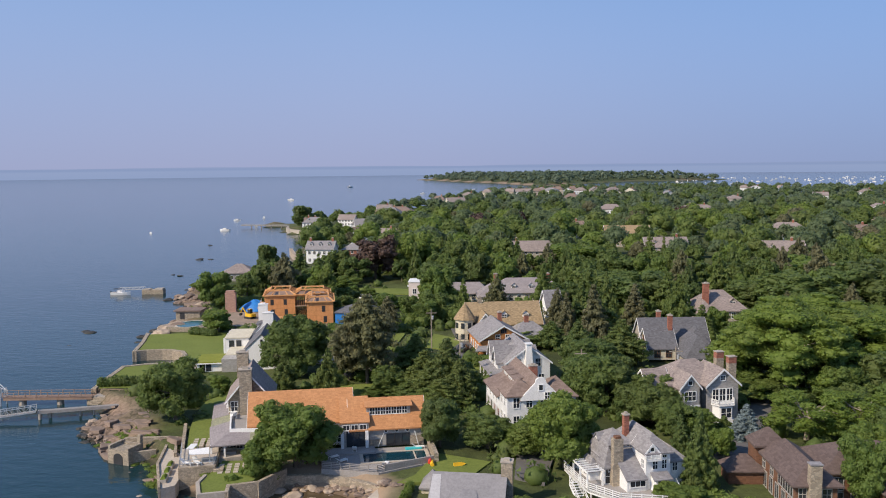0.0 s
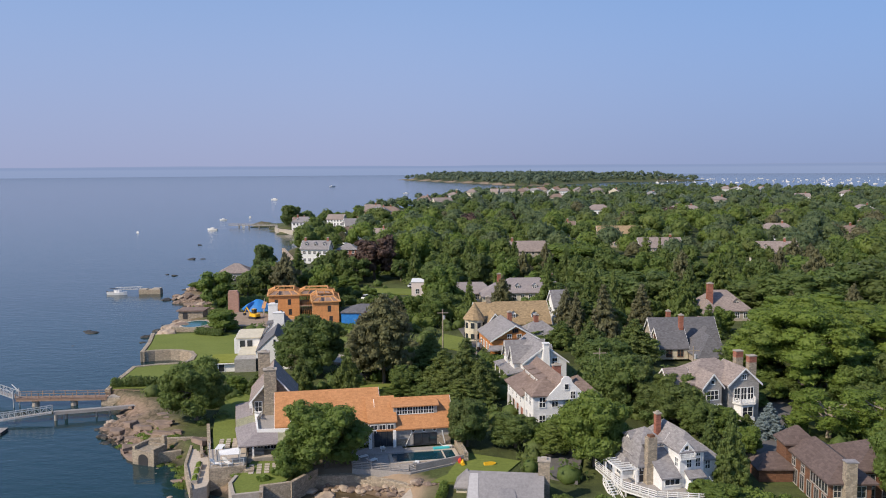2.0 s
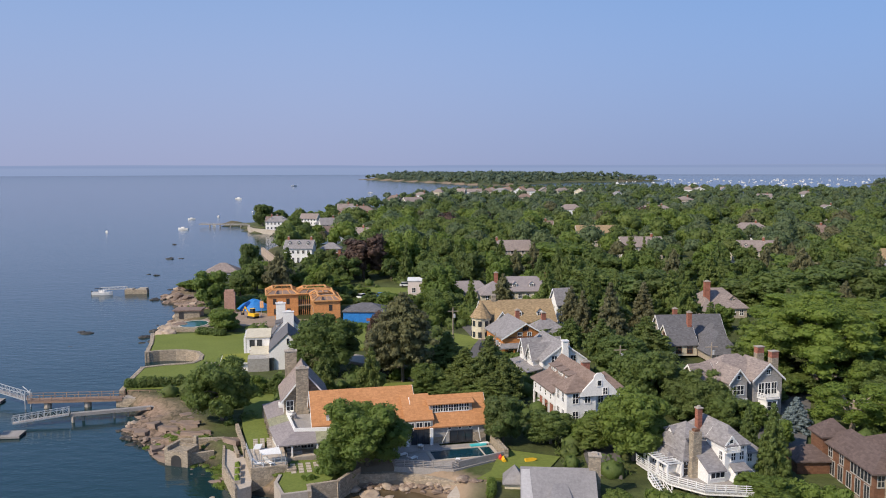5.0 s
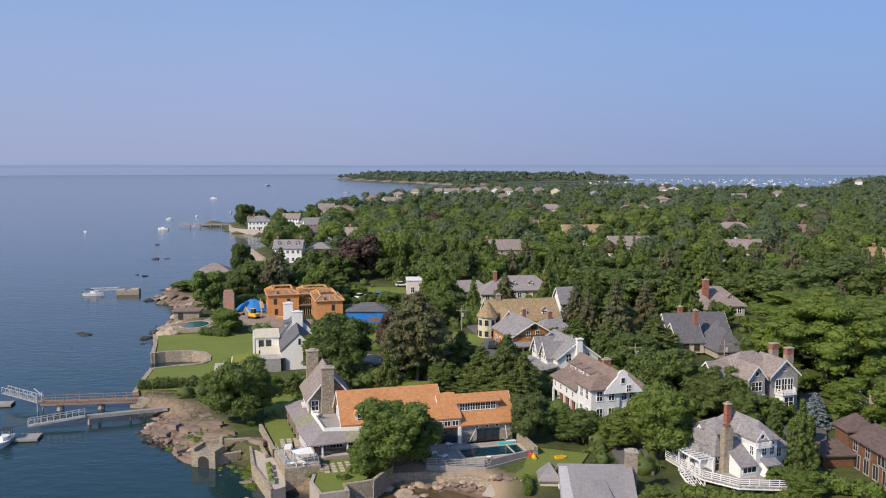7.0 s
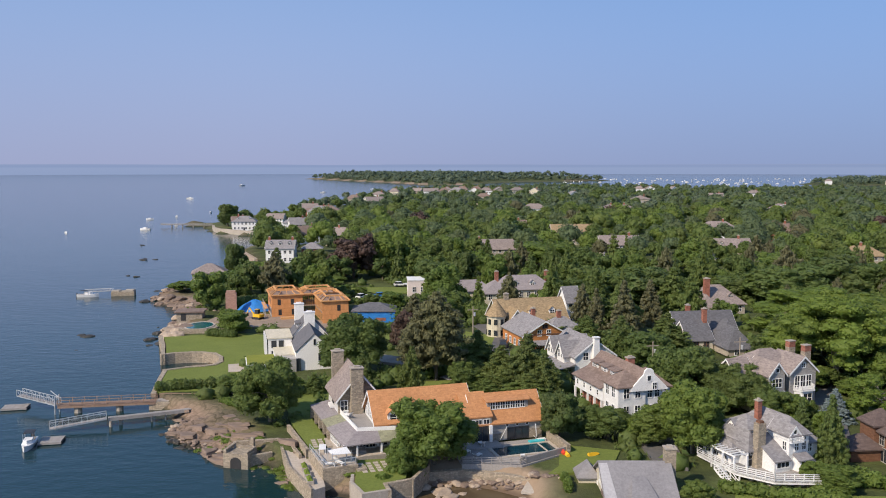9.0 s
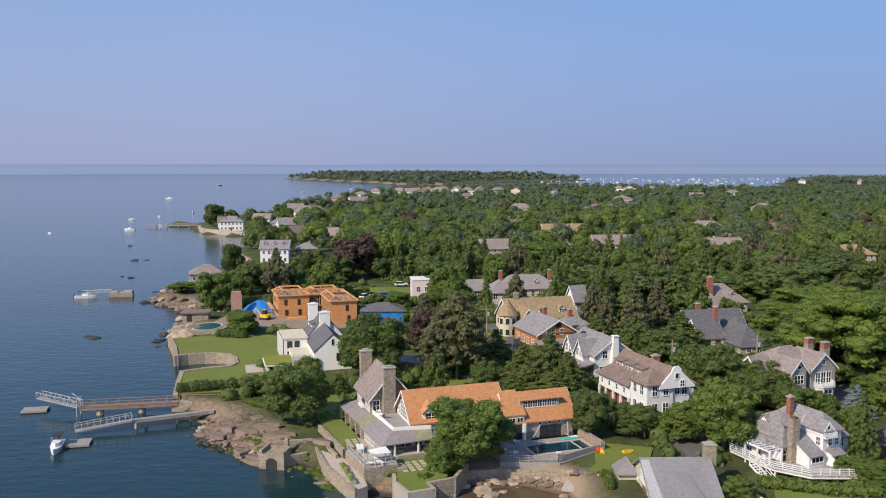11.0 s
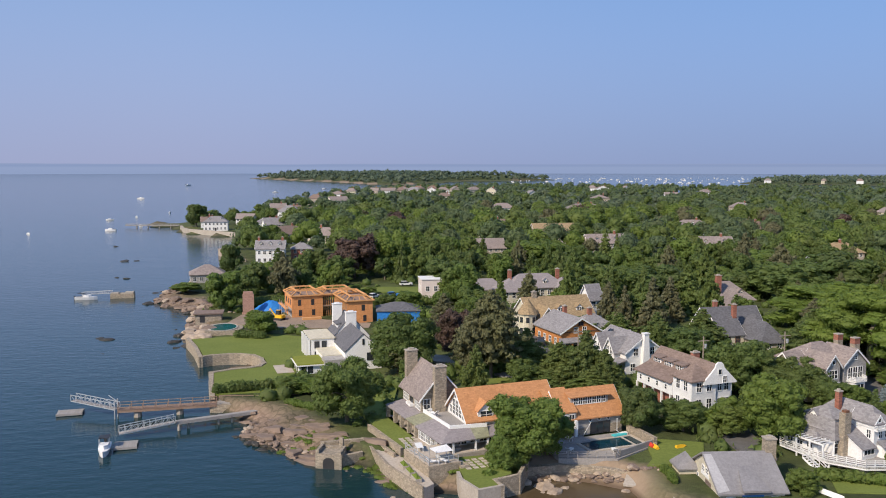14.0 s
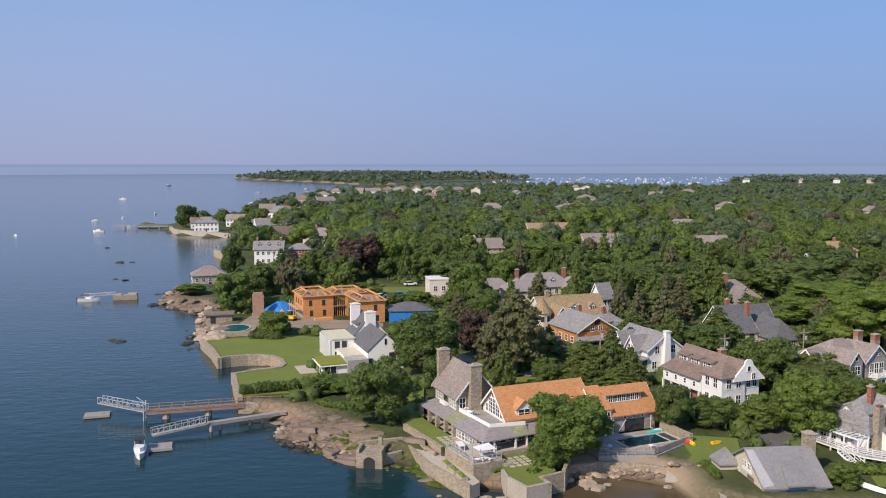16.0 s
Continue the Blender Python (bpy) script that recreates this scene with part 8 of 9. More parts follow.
def build_lobes(rng, kind, n, R, H, twigs):
    """Boughs scaled to radius R and height H, each with smaller clumps of leaves on its outside."""
    res = []
    fl = {"broad": 0.74, "gnarl": 0.7}.get(kind, 0.85)
    for x, y, z, r in lobes_for(rng, kind, n):
        c = np.array((x * R, y * R, z * H))
        res.append((*c, r * R, fl))
        out = np.array((x, y, 0.0)) / (math.hypot(x, y) + 1e-6)
        for d in rand_dirs(rng, twigs):
            d = d + out * 0.45 + np.array((0, 0, 0.35))
            d /= np.linalg.norm(d)
            k = rng.uniform(0.34, 0.54)
            p = c + d * (1, 1, fl) * r * R * rng.uniform(0.78, 1.02)
            res.append((*p, r * R * k, fl * rng.uniform(0.75, 1.05)))
    return res


def conifer_lobes(rng, kind, R, H, tiers):
    """Whorls of boughs, each a chain of flat clumps from the trunk outwards."""
    res = []
    bare = {"dark": 0.22, "pine": 0.14}.get(kind, 0.04)
    for j in range(tiers):
        f = j / (tiers - 1)
        z = H * (bare + (0.97 - bare) * f)
        if kind in ("spruce", "cone", "fir"):
            rad, loose = R * (1 - f) ** 0.9 + 0.06 * R, 0.12
        elif kind == "pine":
            rad, loose = R * min(1, (1 - f) * 1.35 + 0.08) * (0.72 + 0.28 * min(1, 5 * f)), 0.28
        else:
            rad, loose = R * min(1, (1 - f) * 1.9 + 0.08) ** 0.8 * (0.7 + 0.3 * min(1, 4 * f)), 0.34
        k = max(3, int(3 + 4.5 * rad / R))
        for i in range(k):
            a = 2 * math.pi * (i + rng.uniform(0, 0.7)) / k + j * 1.3
            far = rad * rng.uniform(1 - loose * 1.6, 1 + loose * 0.5)
            zj = z + rng.uniform(-0.012, 0.012) * H
            for q in ((0.34, 0.66, 0.95) if rad > 0.35 * R else (0.4, 0.85)):
                w = (0.10 + 0.13 * rad / R) * R * rng.uniform(0.75, 1.15) * (1.15 - 0.4 * q)
                res.append((far * q * math.cos(a), far * q * math.sin(a), zj - 0.16 * far * q * q + 0.05 * far * q, w, 0.36 if kind in ("dark", "pine") else 0.5))
    return res


def trunk_mesh(rng, lobes, R, H, r0, mat, gnarl=False):
    m = M()
    p = Vector((0, 0, -0.4))
    top = Vector((rng.uniform(-0.1, 0.1) * R, rng.uniform(-0.1, 0.1) * R, H * 0.62))
    mid = p.lerp(top, 0.5) + Vector((rng.uniform(-0.3, 0.3), rng.uniform(-0.3, 0.3), 0))
    m.rod(p, mid, r0, r0 * 0.72, 7).rod(mid, top, r0 * 0.72, r0 * 0.35, 6)
    for x, y, z, r, _ in lobes[:: max(1, len(lobes) // (16 if gnarl else 9))]:
        s = mid.lerp(top, rng.uniform(0.0, 0.8))
        e = Vector((x, y, z))
        k = s.lerp(e, 0.5) + Vector((0, 0, rng.uniform(-0.02, 0.08) * H))
        m.rod(s, k, r0 * 0.34, r0 * 0.22, 5).rod(k, e, r0 * 0.22, r0 * 0.06, 4)
    return m.data("trunk", MAT[mat])


KIND_MAT = dict(oak="oak", lime="lime", copper="copper", bush="lime", broad="bright", gnarl="bright", pine="pine", dark="darkl", spruce="spruce", cone="pine", fir="darkl")
KIND_LABEL = dict(oak="full green broadleaf tree with rounded dense crown", lime="bright green broadleaf tree with billowing crown", copper="large dark copper-leaved beech tree", bush="low rounded green shrub",
                  broad="wide spreading bright green tree with flat layered crown", gnarl="sparse old tree with pale twisted limbs", pine="loose dark green pine tree", dark="tall brownish dark conifer", spruce="blue-grey spruce tree beside a drive", cone="narrow pointed evergreen tree", fir="tall olive-brown fir tree with drooping boughs")
PROTO = {}


def proto(kind, level, k):
    """A tree of radius 1 x 5 m and height 10 m; level: how fine its leaves are."""
    key = (kind, level, k)
    if key not in PROTO:
        rng = np.random.default_rng(sum(map(ord, kind)) * 31 + level * 7 + k)
        R, H = 5.0, 10.0
        if kind in ("pine", "dark", "spruce", "cone", "fir"):
            lobes = conifer_lobes(rng, kind, R, H, {0: 20, 1: 13, 2: 9}[level])
            leaves, size = {0: 13000, 1: 4000, 2: 2000}[level], {0: 0.34, 1: 0.62, 2: 0.95}[level]
            v, f = crown(rng, lobes, leaves, size, 0.74 if kind in ("pine", "dark") else 0.82, False)
            m = M().rod((0, 0, -0.4), (0, 0, H * 0.5), 0.30, 0.2, 7).rod((0, 0, H * 0.5), (0, 0, H * 0.97), 0.2, 0.03, 5)
            for x, y, z, r, _ in lobes[::7]:
                m.rod((0, 0, z + 0.1), (x, y, z), 0.07, 0.03, 3)
            trunk = m.data("trunk", MAT["bark"])
        else:
            n, twigs = {0: (26, 5), 1: (20, 4), 2: (14, 3)}[level]
            leaves, size = {0: 15000, 1: 4800, 2: 2200}[level], {0: 0.34, 1: 0.52, 2: 0.80}[level]
            core = 0.88
            if kind == "broad":
                n, twigs, leaves, size = 46, 5, 30000, 0.19
            if kind == "gnarl":
                n, twigs, leaves, size, core = 30, 4, 12000, 0.26, 0.55
            lobes = build_lobes(rng, kind, n, R, H, twigs)
            v, f = crown(rng, lobes, leaves, size, core)
            trunk = trunk_mesh(rng, lobes, R, H, 0.34 if kind != "bush" else 0.12, "palebark" if kind in ("gnarl", "broad") else "bark", kind == "gnarl")
        PROTO[key] = (trunk, fast_mesh("crown", v, f, MAT[KIND_MAT[kind]]))
    return PROTO[key]


def tree(x, y, top, r, kind, level, rng_rot, group=""):
    z = ground_z(x, y)
    h = max(1.5, top - z)
    t, c = proto(kind, level, random.randrange(3))
    name = "shrub" if kind == "bush" else "tree"
    ob = thing(name, x, y, z - 0.05, 0, KIND_LABEL[kind], "shrub" if kind == "bush" else "tree", group)
    ob.matrix_basis = pose(x, y, z - 0.05, 0, 0, rng_rot) @ Matrix.Diagonal((r / 5.0, r / 5.0, h / 10.0, 1))
    part("trunk", t, None, ob)
    part("crown", c, None, ob)
    return ob


TREES_TERRACE = [
    (-39.0, 133.5, 13.2, 5.0, "oak"),
    (-150.0, 588.0, 18.5, 8.0, "oak"),
    (-122.0, 612.0, 12.0, 6.0, "lime"),
    (-98.0, 572.0, 9.5, 5, "oak"),
    (-99.0, 500.0, 6.0, 3.5, "oak"),
    (-28.7, 166.0, 14.7, 6.3, "oak"),
    (-11.7, 158.0, 20.2, 5.6, "dark"),
    (-15.7, 160.0, 15.0, 3.3, "dark"),
    (-12.7, 114.5, 12.0, 5.6, "lime"),
    (-16.4, 111.0, 7.6, 2.8, "lime"),
    (6.5, 124.0, 10.1, 3.3, "oak"),
    (13.7, 124.0, 7.6, 3.9, "oak"),
    (20.2, 121.0, 8.4, 4.0, "lime"),
    (24.7, 117.0, 13.0, 5.2, "lime"),
    (4.7, 149.0, 13.8, 4.6, "pine"),
    (0.3, 152.0, 10.9, 4.2, "pine"),
    (7.4, 146.0, 10.8, 3.5, "pine"),
    (32.2, 142.0, 13.5, 5.6, "oak"),
    (38.5, 146.0, 9.2, 4.2, "oak"),
]
TREES_GARDENS = [
    (39.1, 137.0, 10.8, 5.0, "oak"),
    (28.0, 148.0, 8.8, 3.2, "oak"),
    (31.6, 146.0, 10.6, 5.1, "oak"),
    (36.9, 138.0, 10.1, 4.9, "oak"),
    (41.5, 110.0, 13.0, 2.5, "cone"),
    (40.1, 116.0, 10.6, 2.2, "cone"),
    (51.9, 130.0, 8.3, 2.7, "spruce"),
    (46.5, 122.0, 7.2, 1.9, "lime"),
    (65.3, 157.0, 20.6, 11.4, "broad"),
    (79.4, 170.0, 16.3, 10.8, "broad"),
    (57.5, 165.0, 14.3, 5.7, "pine"),
    (60.8, 131.0, 10.8, 6.5, "gnarl"),
    (69.2, 132.0, 10.3, 6.6, "gnarl"),
    (60.8, 106.0, 11.9, 3.5, "lime"),
    (19.8, 98.8, 5.4, 2.2, "bush"),
    (38.8, 103.0, 5.7, 2.9, "bush"),
    (36.8, 105.0, 5.5, 1.8, "bush"),
    (17.6, 196.0, 8.0, 8.4, "pine"),
    (-61.5, 208.0, 8.6, 4.2, "lime"),
]
TREES_POINT = [
    (-79.3, 292.0, 8.4, 5.0, "lime"),
    (-66.3, 299.0, 15.0, 4.6, "cone"),
    (-86.5, 322.0, 15.0, 4.4, "oak"),
    (-80.6, 270.0, 6.0, 4.5, "oak"),
    (-94.5, 280.0, 5.7, 4.9, "lime"),
    (-39.5, 305.0, 19.5, 8.2, "copper"),
    (-26.5, 312.0, 20.5, 7.4, "lime"),
    (-10.0, 318.0, 17.0, 6.5, "oak"),
    (-11.0, 243.0, 12.5, 4.4, "lime"),
    (-17.0, 176.0, 13.5, 4.2, "copper"),
    (-8.0, 238.0, 16.4, 5.4, "lime"),
    (-16.4, 205.0, 12.5, 2.8, "dark"),
    (-50.2, 262.0, 7.5, 4.5, "oak"),
    (-46.0, 285.0, 6.9, 4.9, "lime"),
    (-74.2, 300.0, 8.4, 5.2, "oak"),
    (-54.5, 310.0, 14.0, 5.5, "oak"),
    (33.0, 194.0, 17.2, 4.2, "fir"),
    (27.0, 197.0, 14.8, 3.2, "fir"),
    (25.0, 204.0, 15.0, 2.4, "dark"),
]
TREES_HILL = [
    (44.0, 212.0, 14.8, 3.8, "fir"),
    (31.5, 224.0, 13.5, 3.4, "cone"),
    (33.9, 200.0, 15.9, 4.9, "pine"),
    (29.2, 200.0, 12.9, 4.8, "pine"),
    (23.5, 190.0, 9.5, 3.9, "pine"),
    (48.6, 235.0, 16.2, 9.8, "oak"),
    (37.8, 245.0, 14.7, 8.4, "oak"),
    (27.1, 240.0, 12.1, 6.6, "oak"),
    (31.8, 330.0, 14.8, 13.4, "lime"),
    (58.8, 205.0, 11.0, 3.7, "cone"),
    (53.8, 225.0, 16.3, 6.3, "cone"),
    (37.6, 175.0, 12.8, 4.9, "pine"),
    (30.5, 165.0, 11.1, 5.2, "oak"),
    (29.1, 180.0, 11.3, 4.4, "pine"),
    (80.9, 200.0, 14.9, 12.6, "broad"),
    (90.1, 190.0, 14.6, 10.9, "broad"),
    (90.6, 240.0, 15.2, 10.5, "oak"),
    (111.6, 250.0, 17.4, 11.2, "oak"),
    (111.3, 300.0, 13.3, 10.9, "lime"),
]
TREES_LAWNS = [
    (79.6, 250.0, 10.7, 7.2, "oak"),
    (-23.5, 238.0, 8.5, 4.0, "lime"),
    (-34.0, 150.0, 6.4, 2.2, "pine"),
    (-29.5, 165.0, 10.5, 3.4, "dark"),
    (-46.3, 152.0, 5.1, 3.2, "lime"),
    (-49.4, 152.0, 5.7, 2.6, "bush"),
    (4.1, 143.0, 7.9, 4.7, "pine"),
    (-1.7, 150.0, 6.3, 4.3, "pine"),
    (-10.5, 262.0, 15.2, 7.1, "oak"),
    (-70.0, 288.0, 11.8, 6.0, "lime"),
    (-6.9, 152.0, 7.9, 3.1, "oak"),
    (-8.9, 150.0, 3.8, 2.6, "bush"),
    (-3.4, 165.0, 11.3, 4.5, "pine"),
    (8.4, 152.0, 8.8, 3.1, "pine"),
    (-37.7, 150.0, 6.0, 2.0, "bush"),
]
TREES = TREES_TERRACE + TREES_GARDENS + TREES_POINT + TREES_HILL + TREES_LAWNS
random.seed(5)
for x, y, top, r, kind in TREES:
    tree(x, y, top, r * 1.10, kind, 0 if y < 180 else 1, random.uniform(0, 360), "trees round the houses")

for x, y, top, r, kind in [(72, 148, 11, 5, "lime"), (80, 152, 12, 6, "oak"), (90, 160, 13, 6, "lime"), (70, 140, 9, 4.5, "oak"), (78, 138, 10, 5, "lime"), (98, 168, 13, 6, "oak"), (88, 145, 11, 5.5, "oak"), (66, 120, 9, 4, "lime"), (72, 126, 10, 4.5, "oak"), (60, 172, 12, 5, "pine"), (72, 176, 13, 6, "oak"), (86, 178, 14, 6, "lime"), (53.5, 146, 6.5, 3.0, "oak"), (57, 150, 7, 3.2, "lime"), (61, 152, 6.5, 3.2, "oak"), (58, 157, 8, 3.4, "lime"), (65, 148, 6.5, 3.4, "oak"), (54, 153, 7, 3.0, "oak"), (62, 144, 6, 3.2, "lime"), (45.2, 130.5, 7.6, 2.8, "lime"), (49.0, 131.6, 6.0, 2.0, "pine"), (41.5, 131.0, 8.6, 3.6, "oak")]:
    tree(x, y, top, r, kind, 0 if y < 150 else 1, random.uniform(0, 360), "trees round the houses")
    TREES.append((x, y, top, r, kind))

random.seed(8)
for i in range(26):
    x, y = random.uniform(-42, -8), random.uniform(240, 268)
    if 248 < y < 262 and -37 < x < -22:
        continue
    tree(x, y, ground_z(x, y) + random.uniform(2.2, 4.8), random.uniform(1.6, 3.2), random.choice(("bush", "bush", "oak")), 2, random.uniform(0, 360), "shrubs behind the building site")

# no trees scattered here: open ground and camera sight lines; x, y, radius
OPEN_SOUTH = [(-23, 130, 14), (-14, 122, 12), (-2, 122, 12), (-30, 115, 12), (-36, 172, 16), (-44, 184, 16), (-62, 190, 22), (-60, 165, 14), (-45, 228, 24), (-62, 235, 12),
    (-28, 218, 13), (-20, 198, 14), (-75, 215, 16), (22, 134, 10), (20, 142, 10), (17, 163, 9), (12, 188, 11), (8, 205, 13), (14, 170, 10), (13, 245, 14),
    (-4, 252, 10), (-10, 254, 12), (-20, 268, 22), (-38, 268, 14), (50, 195, 13), (50, 180, 10), (68, 234, 11), (62, 222, 8), (46, 138, 13)]
OPEN_MIDDLE = [(46, 124, 11), (33, 112, 14), (33, 100, 14), (12, 103, 13), (56, 107, 14), (52, 98, 14), (-12, 108, 14), (5, 112, 10), (2, 185, 9), (0, 172, 7),
    (-9, 155, 8), (-22, 176, 9), (-50, 130, 16), (-44, 120, 14), (-93, 270, 16), (60, 158, 7), (56, 145, 7), (-89, 309, 10), (-86, 296, 9), (82, 163, 12),
    (48, 160, 7), (30, 155, 6), (-86, 318, 12), (-90, 300, 10), (-82, 345, 12), (-76, 355, 11), (-68, 360, 10), (-76, 335, 8), (-87, 290, 9)]
OPEN_NORTH = [(-128, 540, 24), (-104, 540, 20), (-96, 512, 14), (-116, 575, 16), (-140, 560, 16), (-3, 106, 8), (4, 106, 6), (9, 113, 7), (-15, 246, 8), (-18, 236, 7)]
CLEAR = OPEN_SOUTH + OPEN_MIDDLE + OPEN_NORTH
# corridors towards the camera, so the far houses stay in view
CLEAR += [(x - (x - (-10)) * 0.045 * j, y - (y * 0.045) * j, (w * 0.55 + (2 if x < -50 else -1)) * (1 - 0.06 * j)) for x, y, _, w, *rest in FAR for j in range(4 if x < -50 else 2) if y > 250]
CLEAR += [(x - (x + 10) * 0.02 * j, y - y * 0.02 * j, 11 if y > 1050 else 9) for x, y in FAR_SPOTS for j in range(6 if y > 1050 else 4)]
CL = np.array(CLEAR)


def free(x, y, pad=0.0):
    return bool((np.hypot(CL[:, 0] - x, CL[:, 1] - y) > CL[:, 2] + pad).all())


placed = [(x, y, r) for x, y, _, r, _ in TREES]
random.seed(12)
count = 0
for _ in range(9000):
    if count >= 200:
        break
    y = 108 + (345 - 108) * math.sqrt(random.random())
    x = random.uniform(-95, 30 + y * 0.62)
    if not free(x, y, 1.5) or land_height(np.array([x]), np.array([y]))[1][0] < 5:
        continue
    r = random.uniform(2.6, 5.2) if y < 230 else random.uniform(3.6, 6.4)
    if any((x - a) ** 2 + (y - b) ** 2 < (0.72 * (r + c)) ** 2 for a, b, c in placed):
        continue
    kind = random.choices(("oak", "lime", "pine", "cone", "dark"), (40, 20, 20, 8, 12))[0]
    tall = r * random.uniform(1.75, 2.3) if kind in ("oak", "lime") else r * random.uniform(2.4, 3.4)
    if kind in ("pine", "cone", "dark"):
        r *= 0.75
    tree(x, y, ground_z(x, y) + min(tall, 14.5 if y > 200 else 9.5), r, kind, 1 if y < 240 else 2, random.uniform(0, 360), "woodland trees")
    placed.append((x, y, r))
    count += 1


# ---- shrubs and hedges ----
def hedge(pts, w, h, mat, label, leaves=1800):
    rng = np.random.default_rng(len(pts) * 17 + int(abs(pts[0][0]) * 10))
    lobes = []
    for (ax, ay), (bx, by) in zip(pts, pts[1:]):
        n = max(2, int(math.hypot(bx - ax, by - ay) / (w * 0.55)))
        for i in range(n):
            f = (i + rng.uniform(0.2, 0.8)) / n
            x, y = ax + (bx - ax) * f, ay + (by - ay) * f
            lobes.append((x, y, ground_z(x, y) + h * 0.5, w * rng.uniform(0.5, 0.65), h / w))
    v, f = crown(rng, lobes, leaves, 0.45, 0.85)
    tagged(new("hedge", fast_mesh("hedge", v, f, MAT[mat])), label, "hedge", "garden hedges")


hedge([(-63.5, 153.5), (-57, 155), (-52, 156.5)], 1.6, 1.8, "oak", "dark green clipped hedge along the lawn")
hedge([(-33, 211), (-22, 209), (-12, 207)], 2.4, 1.6, "lime", "green hedge behind the lawn")
hedge([(-30, 225), (-14, 214), (-8, 212)], 4.0, 3.6, "lime", "broad green hedge bank")
hedge([(-22, 246), (-6, 240)], 2.2, 2.4, "oak", "tall clipped evergreen hedge")
hedge([(-8, 222), (0, 219), (4, 216)], 3.0, 4.6, "oak", "tall evergreen hedge behind the house")
hedge([(-14, 159), (-4, 164), (2, 168)], 2.4, 2.0, "lime", "hedge beside the drive")
hedge([(6, 173), (14, 171), (20, 170)], 2.4, 2.2, "lime", "hedge before the houses")
hedge([(24, 103), (28, 101.5), (33, 99.5), (38, 99)], 1.8, 1.4, "lime", "green shrubs below the deck")
hedge([(40, 106), (44, 104), (48, 102)], 2.2, 2.0, "lime", "bright green shrubs beside the house")
hedge([(-50, 146.0), (-47, 143.5), (-44.5, 141.0)], 1.2, 0.8, "lime", "shrubs at the top of the rocks")
hedge([(4.6, 108.0), (4.7, 105.5), (4.4, 103)], 0.8, 0.9, "lime", "shrubs along the concrete wall")
hedge([(-67, 205), (-60, 203)], 2.0, 1.6, "oak", "low shrubs at the lawn edge")
hedge([(-70, 246), (-62, 250), (-50, 250)], 3.0, 3.0, "oak", "shrubs behind the building site")
hedge([(-20, 107.5), (-17.5, 109), (-16, 111.5)], 1.4, 1.3, "lime", "shrubs on the raised lawn")

# ---- weed and grass along the waterline ----
rng = np.random.default_rng(19)
WV, WF, wk = [], [], 0
for cx, cy, n, sd in ((-24.3, 111.5, 6, 0.8), (-37.3, 114.8, 16, 0.8), (-35.9, 112.3, 16, 0.9), (-35.1, 117.2, 16, 0.9), (-33.9, 114.6, 18, 0.9), (-34.2, 108.2, 12, 0.8), (-32.8, 106.2, 10, 0.7), (-31.0, 106.2, 14, 0.9), (-28.5, 104.8, 10, 0.8), (-36.5, 111.0, 26, 1.2), (-34.5, 113.5, 18, 1.4), (-38.5, 115, 10, 1.0), (-34, 108.6, 14, 0.9), (-58.2, 141, 9, 0.9), (-48.5, 126.5, 8, 0.7), (-37.5, 118.5, 12, 1.0), (-33.2, 110.6, 12, 1.0), (-4, 102.5, 5, 0.8), (-44, 127.5, 12, 1.6), (-40, 124.5, 10, 1.2)):
    for _ in range(n):
        x, y = cx + rng.normal() * sd, cy + rng.normal() * sd
        z = ground_z(x, y)
        if z < -0.25:
            continue
        r = rng.uniform(0.35, 0.95)
        v, f = crown(rng, [(x, y, max(z, 0.0), r, 0.34)], 90, 0.2, 0.85)
        WV.append(v)
        WF.append(f + wk)
        wk += len(v)
tagged(new("shore_weed", fast_mesh("shore_weed", np.concatenate(WV), np.concatenate(WF), MAT["bright"])), "bright green weed and grass on the shore rocks", "seaweed", kind="stuff")

# ---- undergrowth between the trees ----
rng = np.random.default_rng(41)
us, lobes = [], []
while len(lobes) < 1300:
    y = rng.uniform(100, 335)
    x = rng.uniform(-95, 30 + y * 0.6)
    if not (CL[:, 2] * 0.8 < np.hypot(CL[:, 0] - x, CL[:, 1] - y)).all() or land_height(np.array([x]), np.array([y]))[1][0] < 3:
        continue
    r = rng.uniform(0.9, 2.4)
    lobes.append((x, y, ground_z(x, y) + r * 0.35, r, rng.uniform(0.7, 1.1)))
UV, UF, uk = [], [], 0
for lb in lobes:
    v, f = crown(rng, [lb], 34, 0.6, 0.8)
    UV.append(v)
    UF.append(f + uk)
    uk += len(v)
tagged(new("undergrowth", fast_mesh("undergrowth", np.concatenate(UV), np.concatenate(UF), MAT["oak"])), "low green bushes between the trees and houses", "bushes", kind="stuff")

# ---- distant woods ----
rng = np.random.default_rng(77)


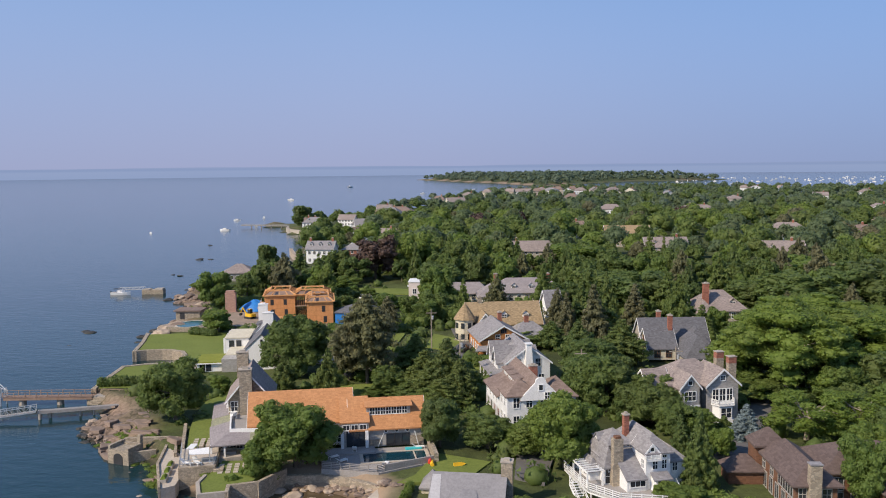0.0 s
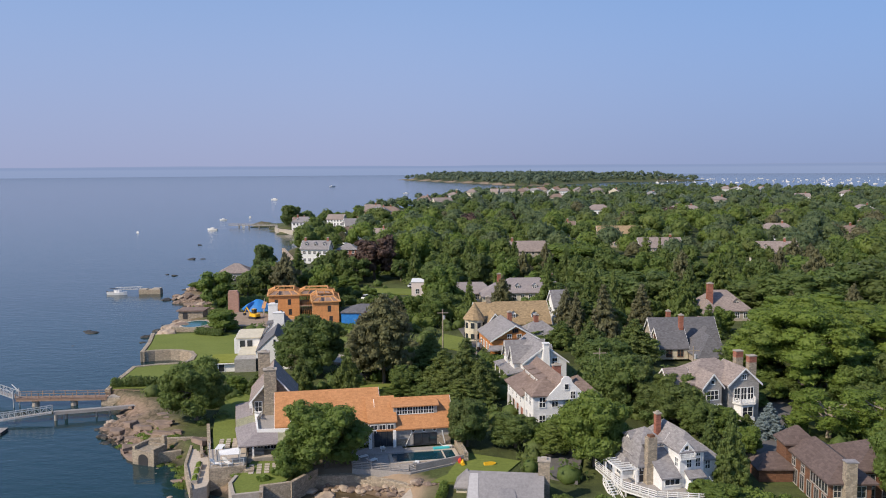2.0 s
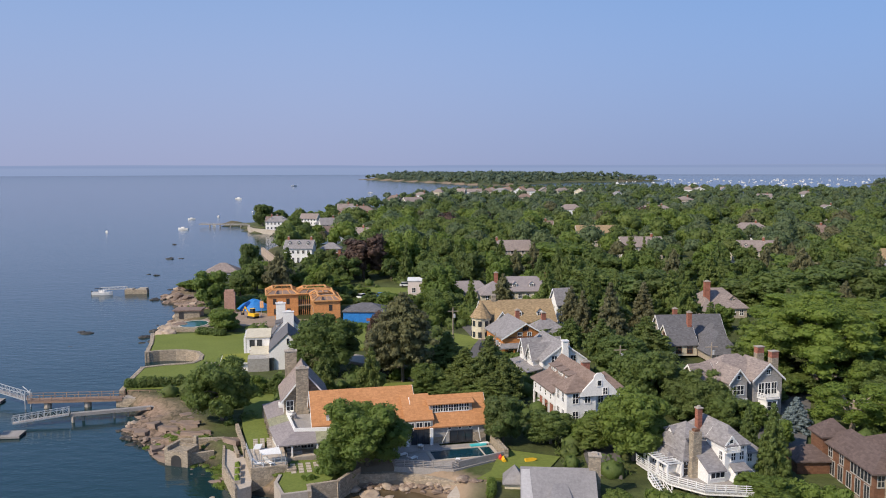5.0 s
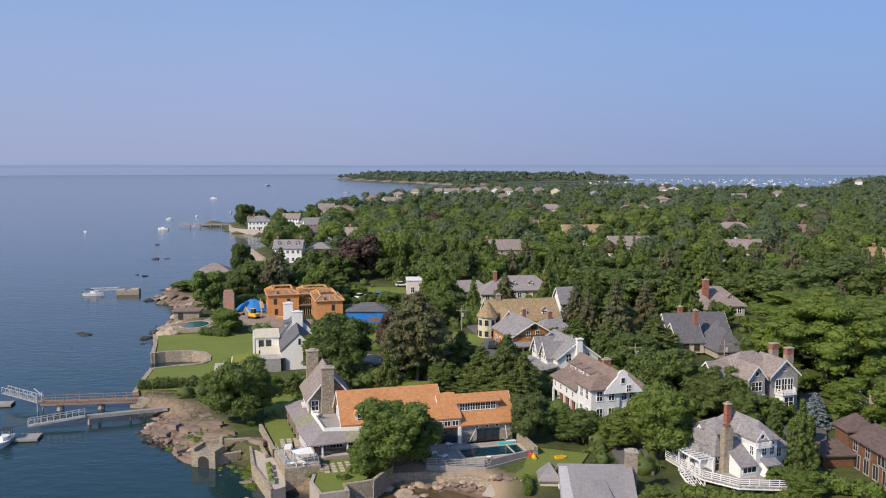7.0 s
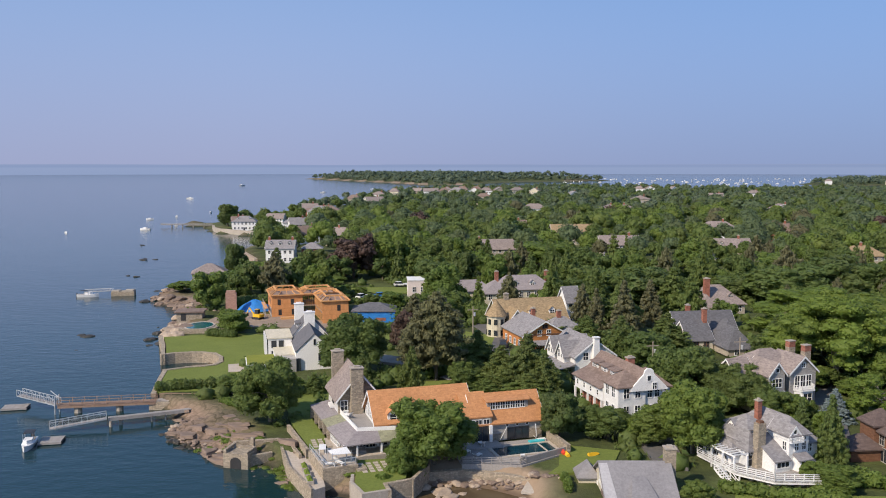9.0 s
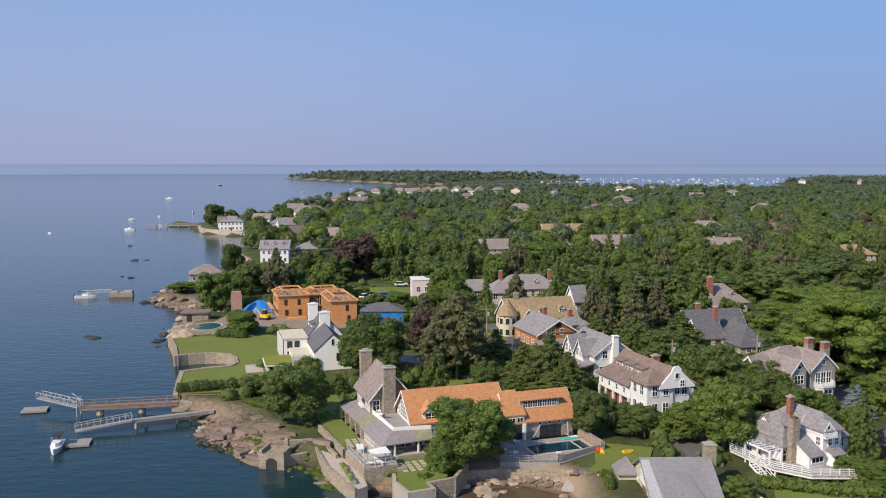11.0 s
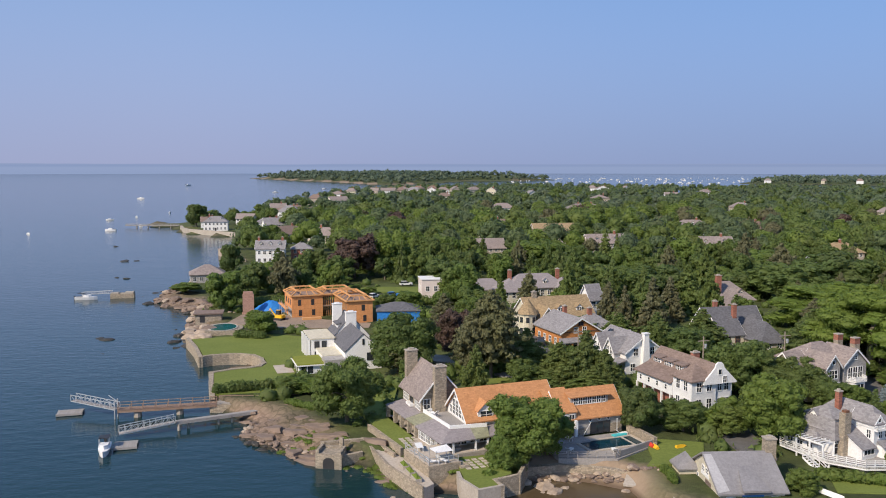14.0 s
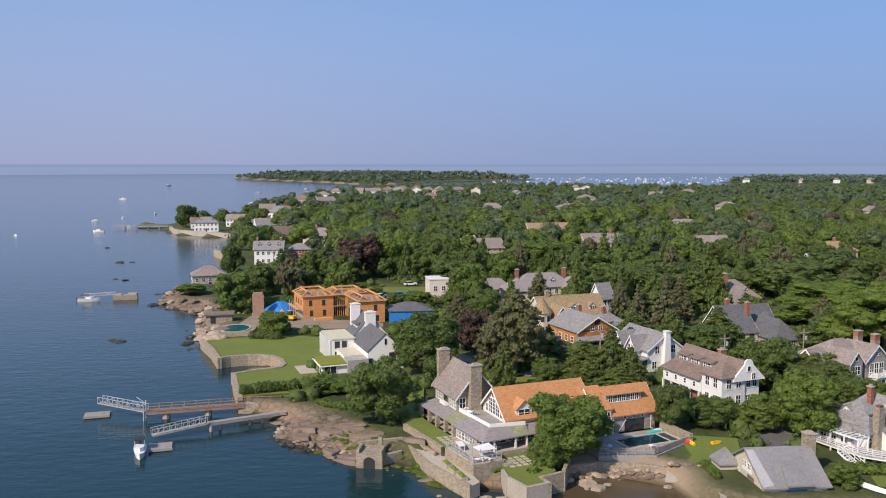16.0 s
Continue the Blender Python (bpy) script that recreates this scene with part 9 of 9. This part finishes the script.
def woods(name, xs, ys, height, spread, mat, label, lobes_each, leaves_each, size):
    iv, fi = ico_sphere()
    V, Fc, k = [], [], 0
    gzs = land_height(xs, ys)[0]
    for x, y, z0, h in zip(xs, ys, gzs, height):
        R = spread * h * rng.uniform(0.75, 1.2)
        for j in range(lobes_each):
            f = j / max(1, lobes_each - 1)
            a, q = j * 2.4 + x, R * (0.10 + 0.66 * f)
            r = R * rng.uniform(0.34, 0.56) * (1.15 - 0.3 * f)
            c = np.array((x + q * math.cos(a), y + q * math.sin(a), z0 + h - r * 0.8 - 0.38 * h * f * f - rng.uniform(0, 0.10) * h))
            v = iv * r * 0.82 * (1 + rng.normal(size=(len(iv), 1)) * 0.16)
            v[:, 2] *= 0.85
            V.append(v + c)
            Fc.append(fi + k)
            k += len(iv)
            d = rand_dirs(rng, leaves_each)
            d[:, 2] = np.abs(d[:, 2]) * 1.2 - 0.3
            p = d * r * (0.92 + rng.normal(size=(leaves_each, 1)) * 0.11)
            lv, lf = leaf_sprays(rng, p + c, d, size * (0.7 + 0.3 * r / 3))
            V.append(lv)
            Fc.append(lf + k)
            k += len(lv)
    ob = new(name, fast_mesh(name, np.concatenate(V), np.concatenate(Fc), MAT[mat]))
    tagged(ob, label, "woods", kind="stuff")


def scatter(n, x0, x1, y0, y1, cone=True, edge=6):
    y = y0 + (y1 - y0) * rng.random(n) ** 0.75
    x = x0 + (x1 - x0) * rng.random(n)
    keep = np.ones(n, bool)
    if cone:
        keep &= (x < 60 + y * 0.66) & (x > -100 - y * 0.4)
    d = land_height(x, y)[1]
    keep &= d > edge
    for cx, cy, r in CL:
        keep &= np.hypot(x - cx, y - cy) > r + 2
    return x[keep], y[keep]


def thin(xs, ys, gap):
    """Drops trees that stand closer than gap to another."""
    cell, out = {}, []
    for i, (x, y) in enumerate(zip(xs, ys)):
        g = gap * (1 + y / 2500)
        key = (int(x // g), int(y // g))
        if any((xs[j] - x) ** 2 + (ys[j] - y) ** 2 < g * g for dx in (-1, 0, 1) for dy in (-1, 0, 1) for j in cell.get((key[0] + dx, key[1] + dy), ())):
            continue
        cell.setdefault(key, []).append(i)
        out.append(i)
    return xs[out], ys[out]


wx, wy = thin(*scatter(9000, -150, 480, 335, 620), 10.0)
sp = rng.random(len(wx))
# part of the woods takes the leaf colour with haze mixed in
for mat, lo, hi, label in (("oak", 0, 0.30, "dense broadleaf woods between the houses"), ("haze_green", 0.30, 0.62, "broadleaf woods with haze-tinted green leaves"), ("lime", 0.62, 0.76, "bright green broadleaf woods"), ("pine", 0.76, 0.92, "dark pines among the woods"), ("copper", 0.985, 1.0, "few copper-leaved trees in the woods"), ("darkl", 0.92, 0.985, "brownish conifers among the woods")):
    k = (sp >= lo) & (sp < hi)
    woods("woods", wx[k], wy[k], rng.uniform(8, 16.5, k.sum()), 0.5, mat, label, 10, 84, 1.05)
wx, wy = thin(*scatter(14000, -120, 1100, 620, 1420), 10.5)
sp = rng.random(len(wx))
# farther off, most trees carry haze in their leaf colour
for mat, lo, hi in (("haze_green", 0, 0.6), ("oak", 0.6, 0.82), ("shade", 0.82, 1.0)):
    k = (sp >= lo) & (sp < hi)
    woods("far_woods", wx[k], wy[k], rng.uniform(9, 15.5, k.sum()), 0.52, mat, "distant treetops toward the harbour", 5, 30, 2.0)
ix, iy = thin(*scatter(15000, -460, 1500, 1600, 3100, False, 24), 11.0)
# the island's bluish leaves have haze painted into them
woods("island_woods", ix, iy, rng.uniform(9, 15, len(ix)), 0.75, "shade", "wooded island beyond the beach with haze-tinted leaves", 3, 8, 5.0)
